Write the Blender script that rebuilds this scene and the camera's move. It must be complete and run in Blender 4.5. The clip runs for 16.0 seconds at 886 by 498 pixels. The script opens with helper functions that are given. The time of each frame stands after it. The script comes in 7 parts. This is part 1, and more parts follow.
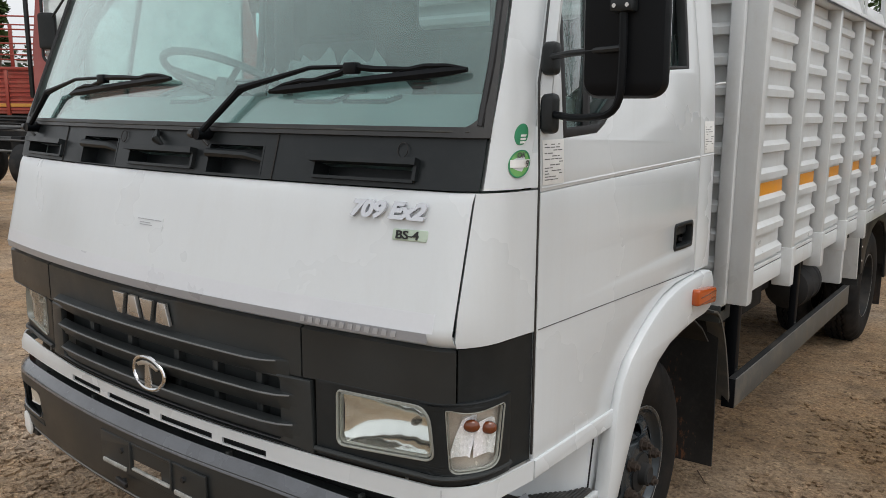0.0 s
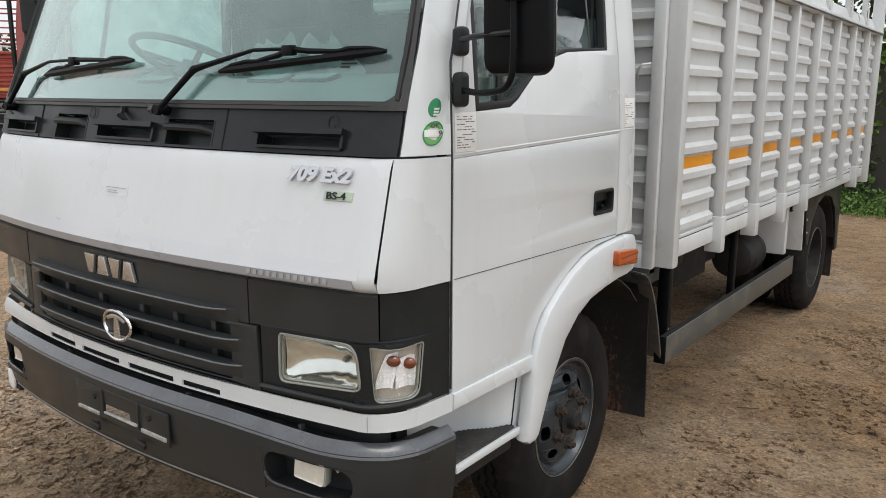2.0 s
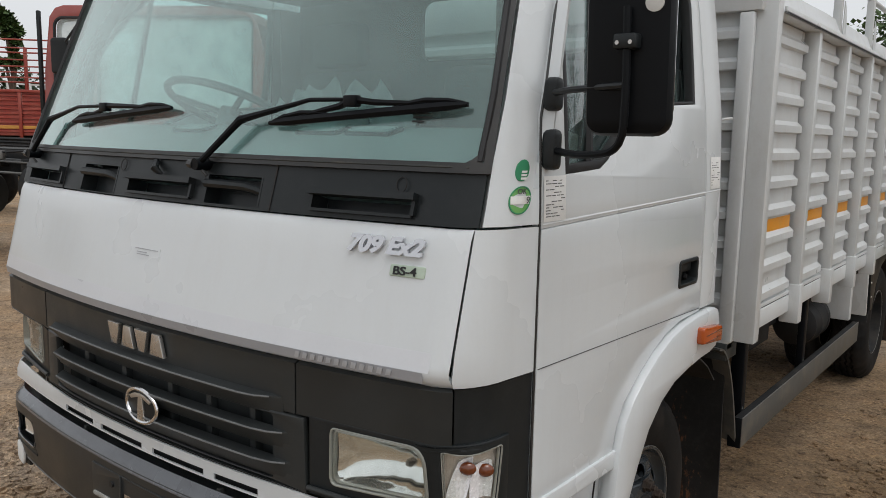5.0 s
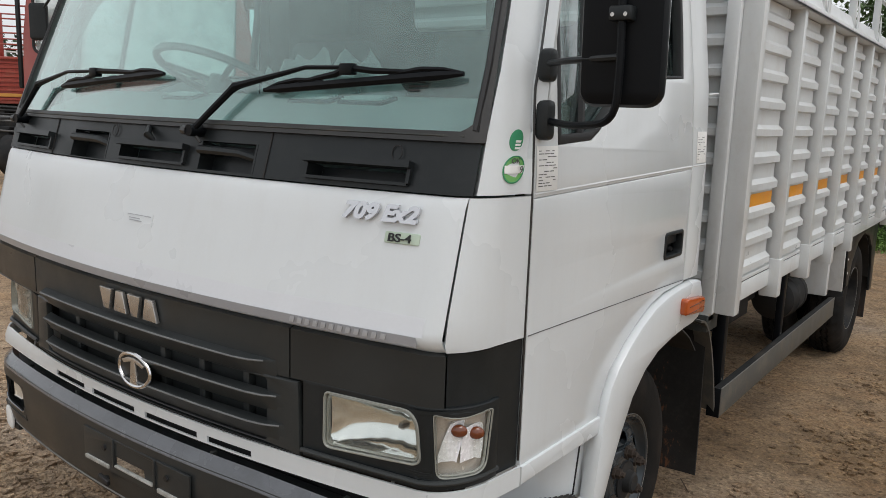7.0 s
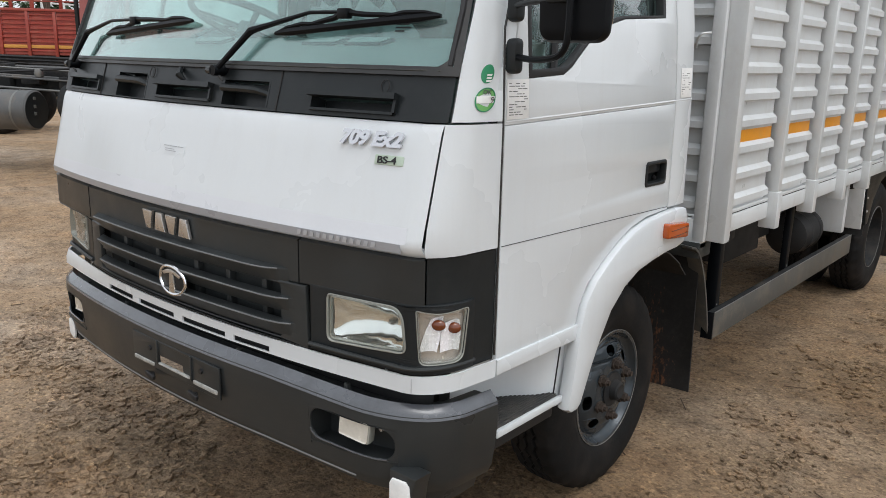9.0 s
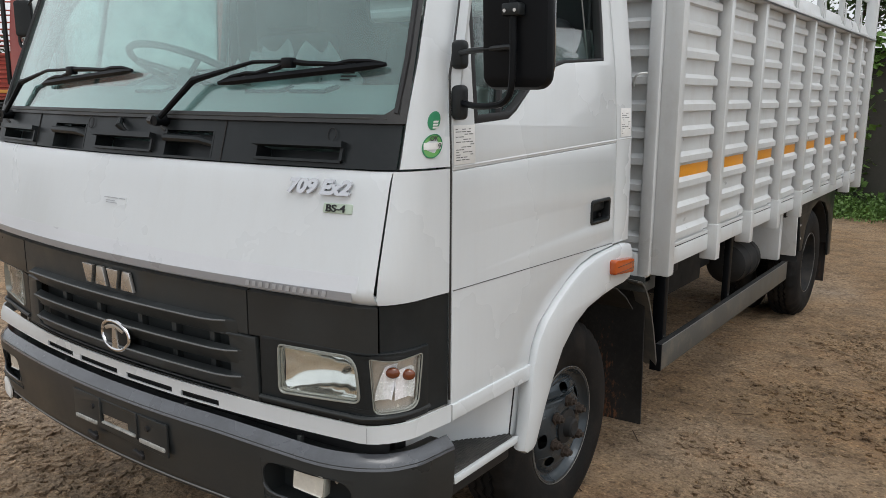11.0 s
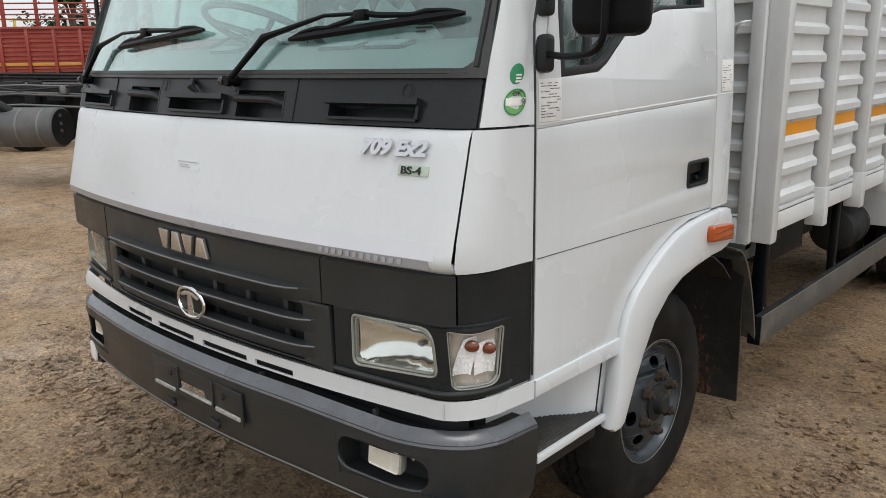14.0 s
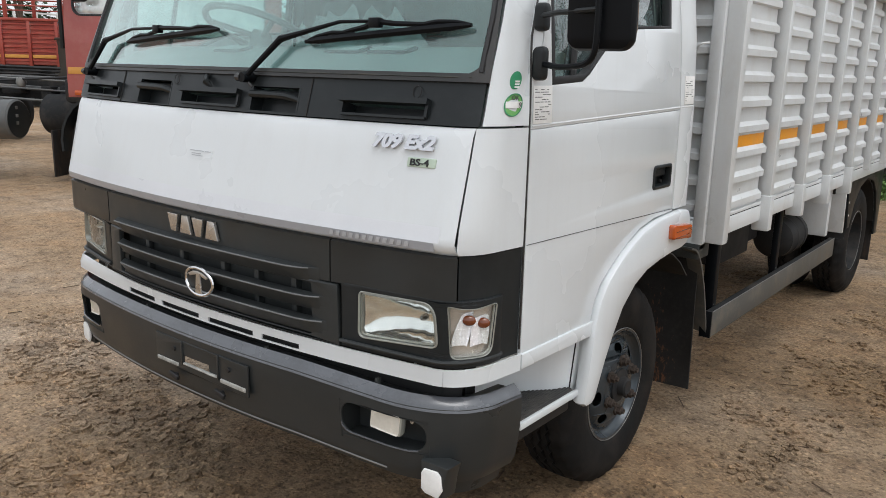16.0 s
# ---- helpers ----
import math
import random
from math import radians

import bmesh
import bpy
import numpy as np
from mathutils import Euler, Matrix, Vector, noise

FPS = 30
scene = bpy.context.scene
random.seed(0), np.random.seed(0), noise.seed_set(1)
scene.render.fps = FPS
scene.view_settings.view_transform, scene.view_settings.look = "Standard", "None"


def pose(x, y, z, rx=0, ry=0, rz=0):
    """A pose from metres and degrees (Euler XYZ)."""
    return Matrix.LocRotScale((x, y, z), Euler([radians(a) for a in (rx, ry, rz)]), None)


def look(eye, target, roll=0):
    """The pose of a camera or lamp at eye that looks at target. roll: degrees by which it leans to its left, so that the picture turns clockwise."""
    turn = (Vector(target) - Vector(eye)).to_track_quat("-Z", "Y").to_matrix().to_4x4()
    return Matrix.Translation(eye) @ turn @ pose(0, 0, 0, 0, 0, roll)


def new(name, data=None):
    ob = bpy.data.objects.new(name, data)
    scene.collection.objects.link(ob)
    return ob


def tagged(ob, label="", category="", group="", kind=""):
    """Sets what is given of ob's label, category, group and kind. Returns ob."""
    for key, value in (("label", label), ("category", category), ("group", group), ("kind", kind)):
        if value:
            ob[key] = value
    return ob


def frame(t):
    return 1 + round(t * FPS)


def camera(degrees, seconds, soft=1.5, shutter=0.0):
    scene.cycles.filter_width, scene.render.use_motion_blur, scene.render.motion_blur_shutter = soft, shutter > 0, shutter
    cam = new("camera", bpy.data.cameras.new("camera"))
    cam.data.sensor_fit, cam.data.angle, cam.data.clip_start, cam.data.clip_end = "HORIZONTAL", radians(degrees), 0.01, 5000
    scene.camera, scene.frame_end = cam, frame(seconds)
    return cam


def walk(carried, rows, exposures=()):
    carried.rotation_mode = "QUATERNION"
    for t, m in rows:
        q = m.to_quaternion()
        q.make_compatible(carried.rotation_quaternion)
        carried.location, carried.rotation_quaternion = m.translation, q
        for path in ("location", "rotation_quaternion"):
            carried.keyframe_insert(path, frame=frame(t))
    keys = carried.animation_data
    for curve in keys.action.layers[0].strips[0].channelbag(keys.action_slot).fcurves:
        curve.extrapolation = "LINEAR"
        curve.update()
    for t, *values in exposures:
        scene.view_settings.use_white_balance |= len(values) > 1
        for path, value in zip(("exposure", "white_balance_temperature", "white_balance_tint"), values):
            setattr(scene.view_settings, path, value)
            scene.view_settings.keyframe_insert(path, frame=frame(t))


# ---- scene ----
cam = camera(59.0, 16.0, soft=0.6)
PATH = [
    (0, (2.032, -1.229, 1.695), (0.833, 0.333, 1.346), 0.4),
    (0.5, (2.073, -1.25, 1.69), (0.879, 0.316, 1.342), 0.5),
    (1, (2.199, -1.266, 1.684), (1.017, 0.305, 1.318), 0.5),
    (1.5, (2.298, -1.297, 1.674), (1.128, 0.277, 1.282), 0.3),
    (2, (2.34, -1.343, 1.678), (1.163, 0.227, 1.289), 0.2),
    (2.5, (2.333, -1.368, 1.697), (1.118, 0.183, 1.355), 1.0),
    (3, (2.318, -1.37, 1.7), (1.085, 0.173, 1.387), 1.4),
    (3.5, (2.259, -1.323, 1.703), (1.025, 0.221, 1.4), 1.5),
    (4, (2.138, -1.261, 1.71), (0.923, 0.303, 1.43), 1.4),
    (4.2, (2.094, -1.249, 1.713), (0.887, 0.321, 1.439), 1.3),
    (6.3, (1.996, -1.109, 1.697), (0.749, 0.423, 1.386), 0.7),
    (6.5, (1.992, -1.145, 1.693), (0.766, 0.402, 1.369), 1.1),
    (7, (2.021, -1.231, 1.699), (0.846, 0.351, 1.355), 2.0),
    (7.5, (2.159, -1.283, 1.705), (0.973, 0.284, 1.335), 1.8),
    (8, (2.316, -1.34, 1.675), (1.048, 0.133, 1.203), 1.4),
    (8.5, (2.338, -1.361, 1.651), (1.059, 0.083, 1.124), 1.2),
    (9, (2.348, -1.354, 1.679), (1.089, 0.126, 1.206), 1.3),
    (9.5, (2.334, -1.325, 1.689), (1.118, 0.206, 1.272), 1.2),
    (9.7, (2.328, -1.314, 1.688), (1.126, 0.23, 1.278), 1.2),
    (11.8, (2.333, -1.375, 1.716), (1.183, 0.218, 1.343), -0.1),
    (12, (2.304, -1.367, 1.697), (1.154, 0.228, 1.328), -0.2),
    (12.5, (2.233, -1.348, 1.687), (1.079, 0.243, 1.32), -0.2),
    (13, (2.173, -1.32, 1.677), (0.999, 0.254, 1.3), -0.1),
    (13.5, (2.18, -1.29, 1.674), (0.952, 0.229, 1.243), -0.8),
    (14, (2.244, -1.244, 1.676), (0.931, 0.19, 1.208), -0.9),
    (14.5, (2.323, -1.227, 1.671), (0.963, 0.162, 1.203), -1.1),
    (15, (2.321, -1.318, 1.669), (1.025, 0.132, 1.201), -0.6),
    (15.5, (2.294, -1.454, 1.675), (1.067, 0.055, 1.211), 0.7),
    (16, (2.294, -1.527, 1.667), (1.081, -0.002, 1.22), 1.4),
]
EXPOSURES = [(0.0, -0.15, 6500, 10), (1.0, -0.12, 6500, 10), (1.5, 0.04, 6500, 10), (2.0, 0.04, 6500, 10), (2.5, -0.2, 6500, 10), (3.0, -0.37, 6500, 10), (4.0, -0.42, 6500, 10),
             (6.5, -0.2, 6500, 10), (7.5, -0.17, 6480, 10), (8.0, -0.11, 6450, 10), (8.5, 0.24, 6420, 10), (9.0, 0.08, 6300, 10), (9.5, -0.04, 6300, 9), (12.0, -0.16, 6430, 10), (13.0, -0.13, 6450, 10), (14.5, -0.01, 6470, 10), (15.0, -0.07, 6430, 10), (15.5, 0.04, 6380, 10), (16.0, 0.07, 6340, 10)]
walk(cam, [(t, look(eye, target, roll)) for t, eye, target, roll in PATH], EXPOSURES)

# ---- light ----
SUN_EL, SUN_ROT = radians(67), radians(106)
world = bpy.data.worlds.new("overcast_sky")
scene.world = world
world.use_nodes = True
wn, wl = world.node_tree.nodes, world.node_tree.links
wn.clear()
w_out = wn.new("ShaderNodeOutputWorld")
w_bg = wn.new("ShaderNodeBackground")
w_sky = wn.new("ShaderNodeTexSky")
w_sky.sky_type = "NISHITA"
w_sky.sun_disc = False
w_sky.sun_elevation, w_sky.sun_rotation = SUN_EL, SUN_ROT
w_sky.air_density, w_sky.dust_density, w_sky.ozone_density = 1.0, 4.0, 1.0
w_hue = wn.new("ShaderNodeHueSaturation")
w_hue.inputs["Saturation"].default_value = 0.18
w_mix = wn.new("ShaderNodeMix")
w_mix.data_type = "RGBA"
w_mix.inputs[0].default_value = 0.45
w_mix.inputs[7].default_value = (9.0, 9.3, 9.6, 1)
wl.new(w_sky.outputs[0], w_hue.inputs["Color"])
wl.new(w_hue.outputs[0], w_mix.inputs[6])
wl.new(w_mix.outputs[2], w_bg.inputs[0])
w_bg.inputs[1].default_value = 0.16
wl.new(w_bg.outputs[0], w_out.inputs[0])
sun_data = bpy.data.lights.new("sun", "SUN")
sun_data.energy, sun_data.angle, sun_data.color = 0.5, radians(25), (1.0, 0.97, 0.93)
sun_ob = new("sun", sun_data)
sun_dir = Vector((0.40, -0.115, 1.0)).normalized()
sun_ob.rotation_euler = sun_dir.to_track_quat("Z", "Y").to_euler()


# ---- materials ----
def mat(name, base, rough=0.5, metal=0.0, vary=0.08, scale=6.0, grain=120.0, bump=0.05, coat=0.0, dirt=None, dirt_amt=0.0,
        dirt_scale=3.0, rough_var=0.1, rand=0.0, spec=0.5, runs=1.0):
    """A surface with broad and fine variation, optional dirt patches and fine relief, in real-world scale."""
    m = bpy.data.materials.new(name)
    m.use_nodes = True
    n, l = m.node_tree.nodes, m.node_tree.links
    b = n["Principled BSDF"]
    tc = n.new("ShaderNodeTexCoord")
    big = n.new("ShaderNodeTexNoise")
    big.inputs["Scale"].default_value, big.inputs["Detail"].default_value = scale, 5
    fine = n.new("ShaderNodeTexNoise")
    fine.inputs["Scale"].default_value, fine.inputs["Detail"].default_value = grain, 3
    l.new(tc.outputs["Object"], big.inputs["Vector"])
    l.new(tc.outputs["Object"], fine.inputs["Vector"])
    add = n.new("ShaderNodeMath")
    add.operation = "MULTIPLY_ADD"
    add.inputs[1].default_value = 0.35
    l.new(fine.outputs[0], add.inputs[0])
    l.new(big.outputs[0], add.inputs[2])
    mr = n.new("ShaderNodeMapRange")
    mr.inputs[1].default_value, mr.inputs[2].default_value = 0.35, 1.0
    mr.inputs[3].default_value, mr.inputs[4].default_value = 1 - vary, 1 + vary
    l.new(add.outputs[0], mr.inputs[0])
    val = mr.outputs[0]
    if rand:
        oi = n.new("ShaderNodeObjectInfo")
        rr = n.new("ShaderNodeMapRange")
        rr.inputs[3].default_value, rr.inputs[4].default_value = 1 - rand, 1 + rand
        l.new(oi.outputs["Random"], rr.inputs[0])
        mm = n.new("ShaderNodeMath")
        mm.operation = "MULTIPLY"
        l.new(val, mm.inputs[0])
        l.new(rr.outputs[0], mm.inputs[1])
        val = mm.outputs[0]
    col = n.new("ShaderNodeMix")
    col.data_type, col.blend_type = "RGBA", "MULTIPLY"
    col.inputs[0].default_value = 1
    col.inputs[6].default_value = (*base, 1)
    l.new(val, col.inputs[7])
    out = col.outputs[2]
    if dirt:
        dn = n.new("ShaderNodeTexNoise")
        dn.inputs["Scale"].default_value, dn.inputs["Detail"].default_value, dn.inputs["Roughness"].default_value = dirt_scale, 8, 0.7
        mp = n.new("ShaderNodeMapping")
        mp.inputs["Scale"].default_value = (1, 1, runs)
        l.new(tc.outputs["Object"], mp.inputs["Vector"])
        l.new(mp.outputs[0], dn.inputs["Vector"])
        dr = n.new("ShaderNodeMapRange")
        dr.inputs[1].default_value, dr.inputs[2].default_value = 0.48, 0.72
        dr.inputs[3].default_value, dr.inputs[4].default_value = 0, dirt_amt
        l.new(dn.outputs[0], dr.inputs[0])
        dm = n.new("ShaderNodeMix")
        dm.data_type = "RGBA"
        l.new(dr.outputs[0], dm.inputs[0])
        l.new(out, dm.inputs[6])
        dm.inputs[7].default_value = (*dirt, 1)
        out = dm.outputs[2]
    l.new(out, b.inputs["Base Color"])
    rm = n.new("ShaderNodeMapRange")
    rm.inputs[1].default_value, rm.inputs[2].default_value = 0.3, 0.75
    rm.inputs[3].default_value, rm.inputs[4].default_value = max(0.02, rough - rough_var), min(1, rough + rough_var)
    l.new(big.outputs[0], rm.inputs[0])
    l.new(rm.outputs[0], b.inputs["Roughness"])
    b.inputs["Metallic"].default_value = metal
    b.inputs["Specular IOR Level"].default_value = spec
    b.inputs["Coat Weight"].default_value = coat
    b.inputs["Coat Roughness"].default_value = 0.08
    if bump:
        bp = n.new("ShaderNodeBump")
        bp.inputs["Strength"].default_value, bp.inputs["Distance"].default_value = bump, 0.004
        l.new(add.outputs[0], bp.inputs["Height"])
        l.new(bp.outputs[0], b.inputs["Normal"])
    return m


def glass(name, tint, gloss_ior=1.5, film=0.0, film_col=(0.6, 0.7, 0.68), rough=0.01, power=5.0, sheen=(1, 1, 1)):
    """Thin sheet glass: tinted see-through, a mirror-like gloss that grows at a slant, and a pale diffuse film."""
    m = bpy.data.materials.new(name)
    m.use_nodes = True
    n, l = m.node_tree.nodes, m.node_tree.links
    n.remove(n["Principled BSDF"])
    o = n["Material Output"]
    tr = n.new("ShaderNodeBsdfTransparent")
    tr.inputs[0].default_value = (*tint, 1)
    gl = n.new("ShaderNodeBsdfGlossy")
    gl.inputs["Roughness"].default_value = rough
    gl.inputs[0].default_value = (*sheen, 1)
    f0 = ((gloss_ior - 1) / (gloss_ior + 1)) ** 2
    lw = n.new("ShaderNodeLayerWeight")
    lw.inputs[0].default_value = 0.5
    pw = n.new("ShaderNodeMath")
    pw.operation = "POWER"
    pw.inputs[1].default_value = power
    l.new(lw.outputs["Facing"], pw.inputs[0])
    fr = n.new("ShaderNodeMath")
    fr.operation = "MULTIPLY_ADD"
    fr.inputs[1].default_value, fr.inputs[2].default_value = 1 - f0, f0
    l.new(pw.outputs[0], fr.inputs[0])
    mx = n.new("ShaderNodeMixShader")
    di = n.new("ShaderNodeBsdfDiffuse")
    di.inputs[0].default_value = (*film_col, 1)
    m2 = n.new("ShaderNodeMixShader")
    tc = n.new("ShaderNodeTexCoord")
    nz = n.new("ShaderNodeTexNoise")
    nz.inputs["Scale"].default_value, nz.inputs["Detail"].default_value = 5.0, 8
    l.new(tc.outputs["Object"], nz.inputs["Vector"])
    mr = n.new("ShaderNodeMapRange")
    mr.inputs[1].default_value, mr.inputs[2].default_value = 0.3, 0.75
    mr.inputs[3].default_value, mr.inputs[4].default_value = film * 0.5, film * 1.5
    l.new(nz.outputs[0], mr.inputs[0])
    l.new(mr.outputs[0], m2.inputs[0])
    l.new(tr.outputs[0], m2.inputs[1])
    l.new(di.outputs[0], m2.inputs[2])
    l.new(fr.outputs[0], mx.inputs[0])
    l.new(m2.outputs[0], mx.inputs[1])
    l.new(gl.outputs[0], mx.inputs[2])
    l.new(mx.outputs[0], o.inputs[0])
    return m


DUST = (0.33, 0.25, 0.17)
M = dict(
    white=mat("white_cab_paint", (0.661, 0.692, 0.706), 0.30, vary=0.025, scale=1.5, bump=0.008, coat=0.4, dirt=(0.56, 0.56, 0.55), dirt_amt=0.16, dirt_scale=16.0, runs=0.06),
    body=mat("white_body_paint", (0.640, 0.660, 0.662), 0.36, vary=0.05, scale=4.0, bump=0.05, coat=0.15, dirt=(0.46, 0.43, 0.38), dirt_amt=0.32, dirt_scale=9, runs=0.5),
    black=mat("black_trim_plastic", (0.0125, 0.0155, 0.0168), 0.40, vary=0.22, scale=6, grain=700, bump=0.08, spec=0.3, dirt=(0.034, 0.035, 0.037), dirt_amt=0.4, dirt_scale=7),
    bumper=mat("bumper_plastic", (0.0238, 0.0268, 0.0275), 0.36, spec=0.4, vary=0.15, scale=5, grain=600, bump=0.06, dirt=(0.06, 0.055, 0.05), dirt_amt=0.15, dirt_scale=6),
    grille=mat("grille_plastic", (0.027, 0.0305, 0.031), 0.42, spec=0.4, vary=0.15, scale=8, grain=600, bump=0.08, dirt=(0.09, 0.085, 0.08), dirt_amt=0.12, dirt_scale=10),
    # lighter grey puts the highlight of the bumper's edges into the colour
    band=mat("grey_bumper_highlight", (0.088, 0.094, 0.105), 0.26, vary=0.2, scale=7, grain=500, bump=0.05, coat=0.55, dirt=(0.03, 0.031, 0.033), dirt_amt=0.6, dirt_scale=5),
    wiper=mat("wiper_black_paint", (0.003, 0.004, 0.0055), 0.45, vary=0.2, bump=0.04, spec=0.16),
    slatdust=mat("dusty_grille_edge", (0.13, 0.135, 0.135), 0.5, vary=0.3, scale=20, bump=0.05),
    lampback=mat("lamp_housing_lining", (0.66, 0.59, 0.54), 0.22, metal=0.35, vary=0.15, scale=25, bump=0.1),
    dark=mat("dark_underbody", (0.010, 0.010, 0.010), 0.7, vary=0.3, scale=8, bump=0.1, dirt=(0.05, 0.038, 0.03), dirt_amt=0.3, dirt_scale=7),
    rubber=mat("black_rubber", (0.012, 0.012, 0.013), 0.55, vary=0.2, bump=0.05),
    seal=mat("grey_seal_rubber", (0.022, 0.022, 0.022), 0.45, vary=0.2, bump=0.08, dirt=(0.06, 0.055, 0.05), dirt_amt=0.4, dirt_scale=6),
    tread=mat("dusty_step_rubber", (0.035, 0.034, 0.032), 0.6, vary=0.3, scale=12, bump=0.15, dirt=(0.16, 0.14, 0.12), dirt_amt=0.5, dirt_scale=8),
    tyre=mat("tyre_rubber", (0.009, 0.009, 0.009), 0.75, spec=0.2, vary=0.3, scale=12, bump=0.3, dirt=(0.06, 0.046, 0.036), dirt_amt=0.35, dirt_scale=6),
    flap=mat("mudflap_rubber", (0.012, 0.012, 0.012), 0.65, vary=0.3, bump=0.15, dirt=(0.15, 0.068, 0.035), dirt_amt=0.34, dirt_scale=24, runs=0.3),
    steel=mat("wheel_steel", (0.046, 0.057, 0.066), 0.27, metal=0.35, vary=0.15, bump=0.04, dirt=(0.16, 0.13, 0.10), dirt_amt=0.2, dirt_scale=9),
    rust=mat("rusty_nut_steel", (0.05, 0.037, 0.029), 0.75, metal=0.3, vary=0.4, scale=60, bump=0.3),
    chrome=mat("chrome", (0.72, 0.72, 0.72), 0.14, metal=1.0, vary=0.05, bump=0.0, rough_var=0.05),
    brushed=mat("dull_chrome", (0.55, 0.53, 0.50), 0.3, metal=0.85, vary=0.06, bump=0.02),
    reflector=mat("lamp_reflector", (0.88, 0.89, 0.88), 0.10, metal=0.94, vary=0.05, scale=30, grain=90, bump=0.05, rough_var=0.04),
    facet=mat("faceted_lamp_reflector", (0.95, 0.95, 0.98), 0.22, metal=0.2, vary=0.2, scale=140, grain=200, bump=0.5, rough_var=0.1),
    foglens=mat("milky_lamp_lens", (0.60, 0.57, 0.50), 0.25, vary=0.15, scale=20, bump=0.1, coat=0.6),
    lampgrey=mat("lamp_bezel", (0.36, 0.37, 0.335), 0.1, metal=0.3, vary=0.08, bump=0.03),
    orange=mat("amber_plastic", (0.46, 0.085, 0.012), 0.22, vary=0.1, bump=0.03, coat=0.5),
    amber=mat("amber_bulb", (0.15, 0.036, 0.010), 0.2, vary=0.2, bump=0.1, coat=0.5),
    tape=mat("orange_reflective_tape", (0.74, 0.30, 0.014), 0.4, vary=0.12, scale=14, grain=400, bump=0.1, rand=0.08),
    paper=mat("white_paper_label", (0.80, 0.80, 0.78), 0.6, vary=0.08, scale=30, bump=0.02),
    ink=mat("label_ink", (0.14, 0.14, 0.14), 0.7, vary=0.2, bump=0.0),
    green=mat("green_sticker", (0.03, 0.24, 0.11), 0.4, vary=0.08, bump=0.0),
    leafgreen=mat("light_green_sticker", (0.16, 0.42, 0.12), 0.4, vary=0.08, bump=0.0),
    palegreen=mat("pale_green_badge", (0.46, 0.55, 0.45), 0.35, vary=0.05, bump=0.0),
    silver=mat("silver_badge", (0.62, 0.63, 0.66), 0.25, metal=0.6, vary=0.05, bump=0.0),
    decal=mat("grey_stripe_decal", (0.35, 0.36, 0.385), 0.35, vary=0.06, bump=0.0, coat=0.3),
    tick=mat("mid_grey_tick_decal", (0.47, 0.485, 0.51), 0.35, vary=0.06, bump=0.0, coat=0.3),
    decal2=mat("pale_stripe_decal", (0.655, 0.675, 0.705), 0.35, vary=0.05, bump=0.0, coat=0.3),
    galv=mat("grey_guard_steel", (0.036, 0.040, 0.039), 0.58, spec=0.25, metal=0.0, vary=0.2, scale=10, bump=0.05, dirt=DUST, dirt_amt=0.14, dirt_scale=8),
    guard=mat("dusty_grey_guard_paint", (0.085, 0.085, 0.078), 0.5, spec=0.3, vary=0.2, scale=6, bump=0.04, dirt=DUST, dirt_amt=0.3, dirt_scale=6),
    interior=mat("cab_lining", (0.035, 0.042, 0.046), 0.7, vary=0.15, scale=5, bump=0.1),
    dash=mat("dashboard_plastic", (0.42, 0.47, 0.46), 0.55, vary=0.1, scale=6, bump=0.1),
    wheelrim=mat("steering_wheel_plastic", (0.15, 0.17, 0.17), 0.5, vary=0.1, bump=0.05),
    seatcloth=mat("seat_fabric", (0.05, 0.06, 0.065), 0.85, vary=0.2, scale=30, bump=0.2),
    red=mat("red_truck_paint", (0.30, 0.045, 0.03), 0.42, vary=0.12, scale=4, bump=0.05, dirt=(0.30, 0.16, 0.11), dirt_amt=0.35, dirt_scale=4),
    redcab=mat("faded_red_cab_paint", (0.31, 0.07, 0.06), 0.35, vary=0.1, scale=3, bump=0.03, coat=0.2, dirt=(0.34, 0.2, 0.16), dirt_amt=0.3, dirt_scale=3),
    ochre=mat("ochre_stripe_paint", (0.55, 0.26, 0.05), 0.5, vary=0.1, bump=0.02),
    chassis=mat("chassis_paint", (0.018, 0.019, 0.02), 0.75, spec=0.2, vary=0.25, scale=6, bump=0.1, dirt=(0.12, 0.10, 0.08), dirt_amt=0.3, dirt_scale=5),
    tank=mat("grey_tank_paint", (0.085, 0.088, 0.088), 0.45, vary=0.15, scale=4, bump=0.04, dirt=DUST, dirt_amt=0.25),
    strap=mat("steel_strap", (0.20, 0.20, 0.19), 0.4, metal=0.5, vary=0.1, bump=0.02),
    yellow=mat("yellow_bar_paint", (0.60, 0.48, 0.05), 0.5, vary=0.1, bump=0.02),
    ledge=mat("worn_pale_plastic", (0.40, 0.40, 0.37), 0.5, vary=0.25, scale=18, bump=0.05, dirt=(0.08, 0.075, 0.065), dirt_amt=0.7, dirt_scale=22),
    whitebar=mat("white_bar_paint", (0.6, 0.6, 0.58), 0.5, vary=0.1, bump=0.02),
    bark=mat("tree_bark", (0.10, 0.075, 0.055), 0.9, vary=0.3, scale=10, bump=0.6),
    leaf=mat("leaf_green", (0.055, 0.10, 0.025), 0.55, vary=0.35, scale=1.2, bump=0.0),
    leafdark=mat("dark_leaf_green", (0.03, 0.055, 0.02), 0.6, vary=0.35, scale=1.0, bump=0.0),
    grass=mat("grass_green", (0.09, 0.17, 0.03), 0.6, vary=0.4, scale=2.5, bump=0.0),
    wall=mat("mossy_wall_plaster", (0.045, 0.042, 0.035), 0.9, vary=0.4, scale=1.6, grain=40, bump=0.6, dirt=(0.03, 0.035, 0.022), dirt_amt=0.8, dirt_scale=1.2),
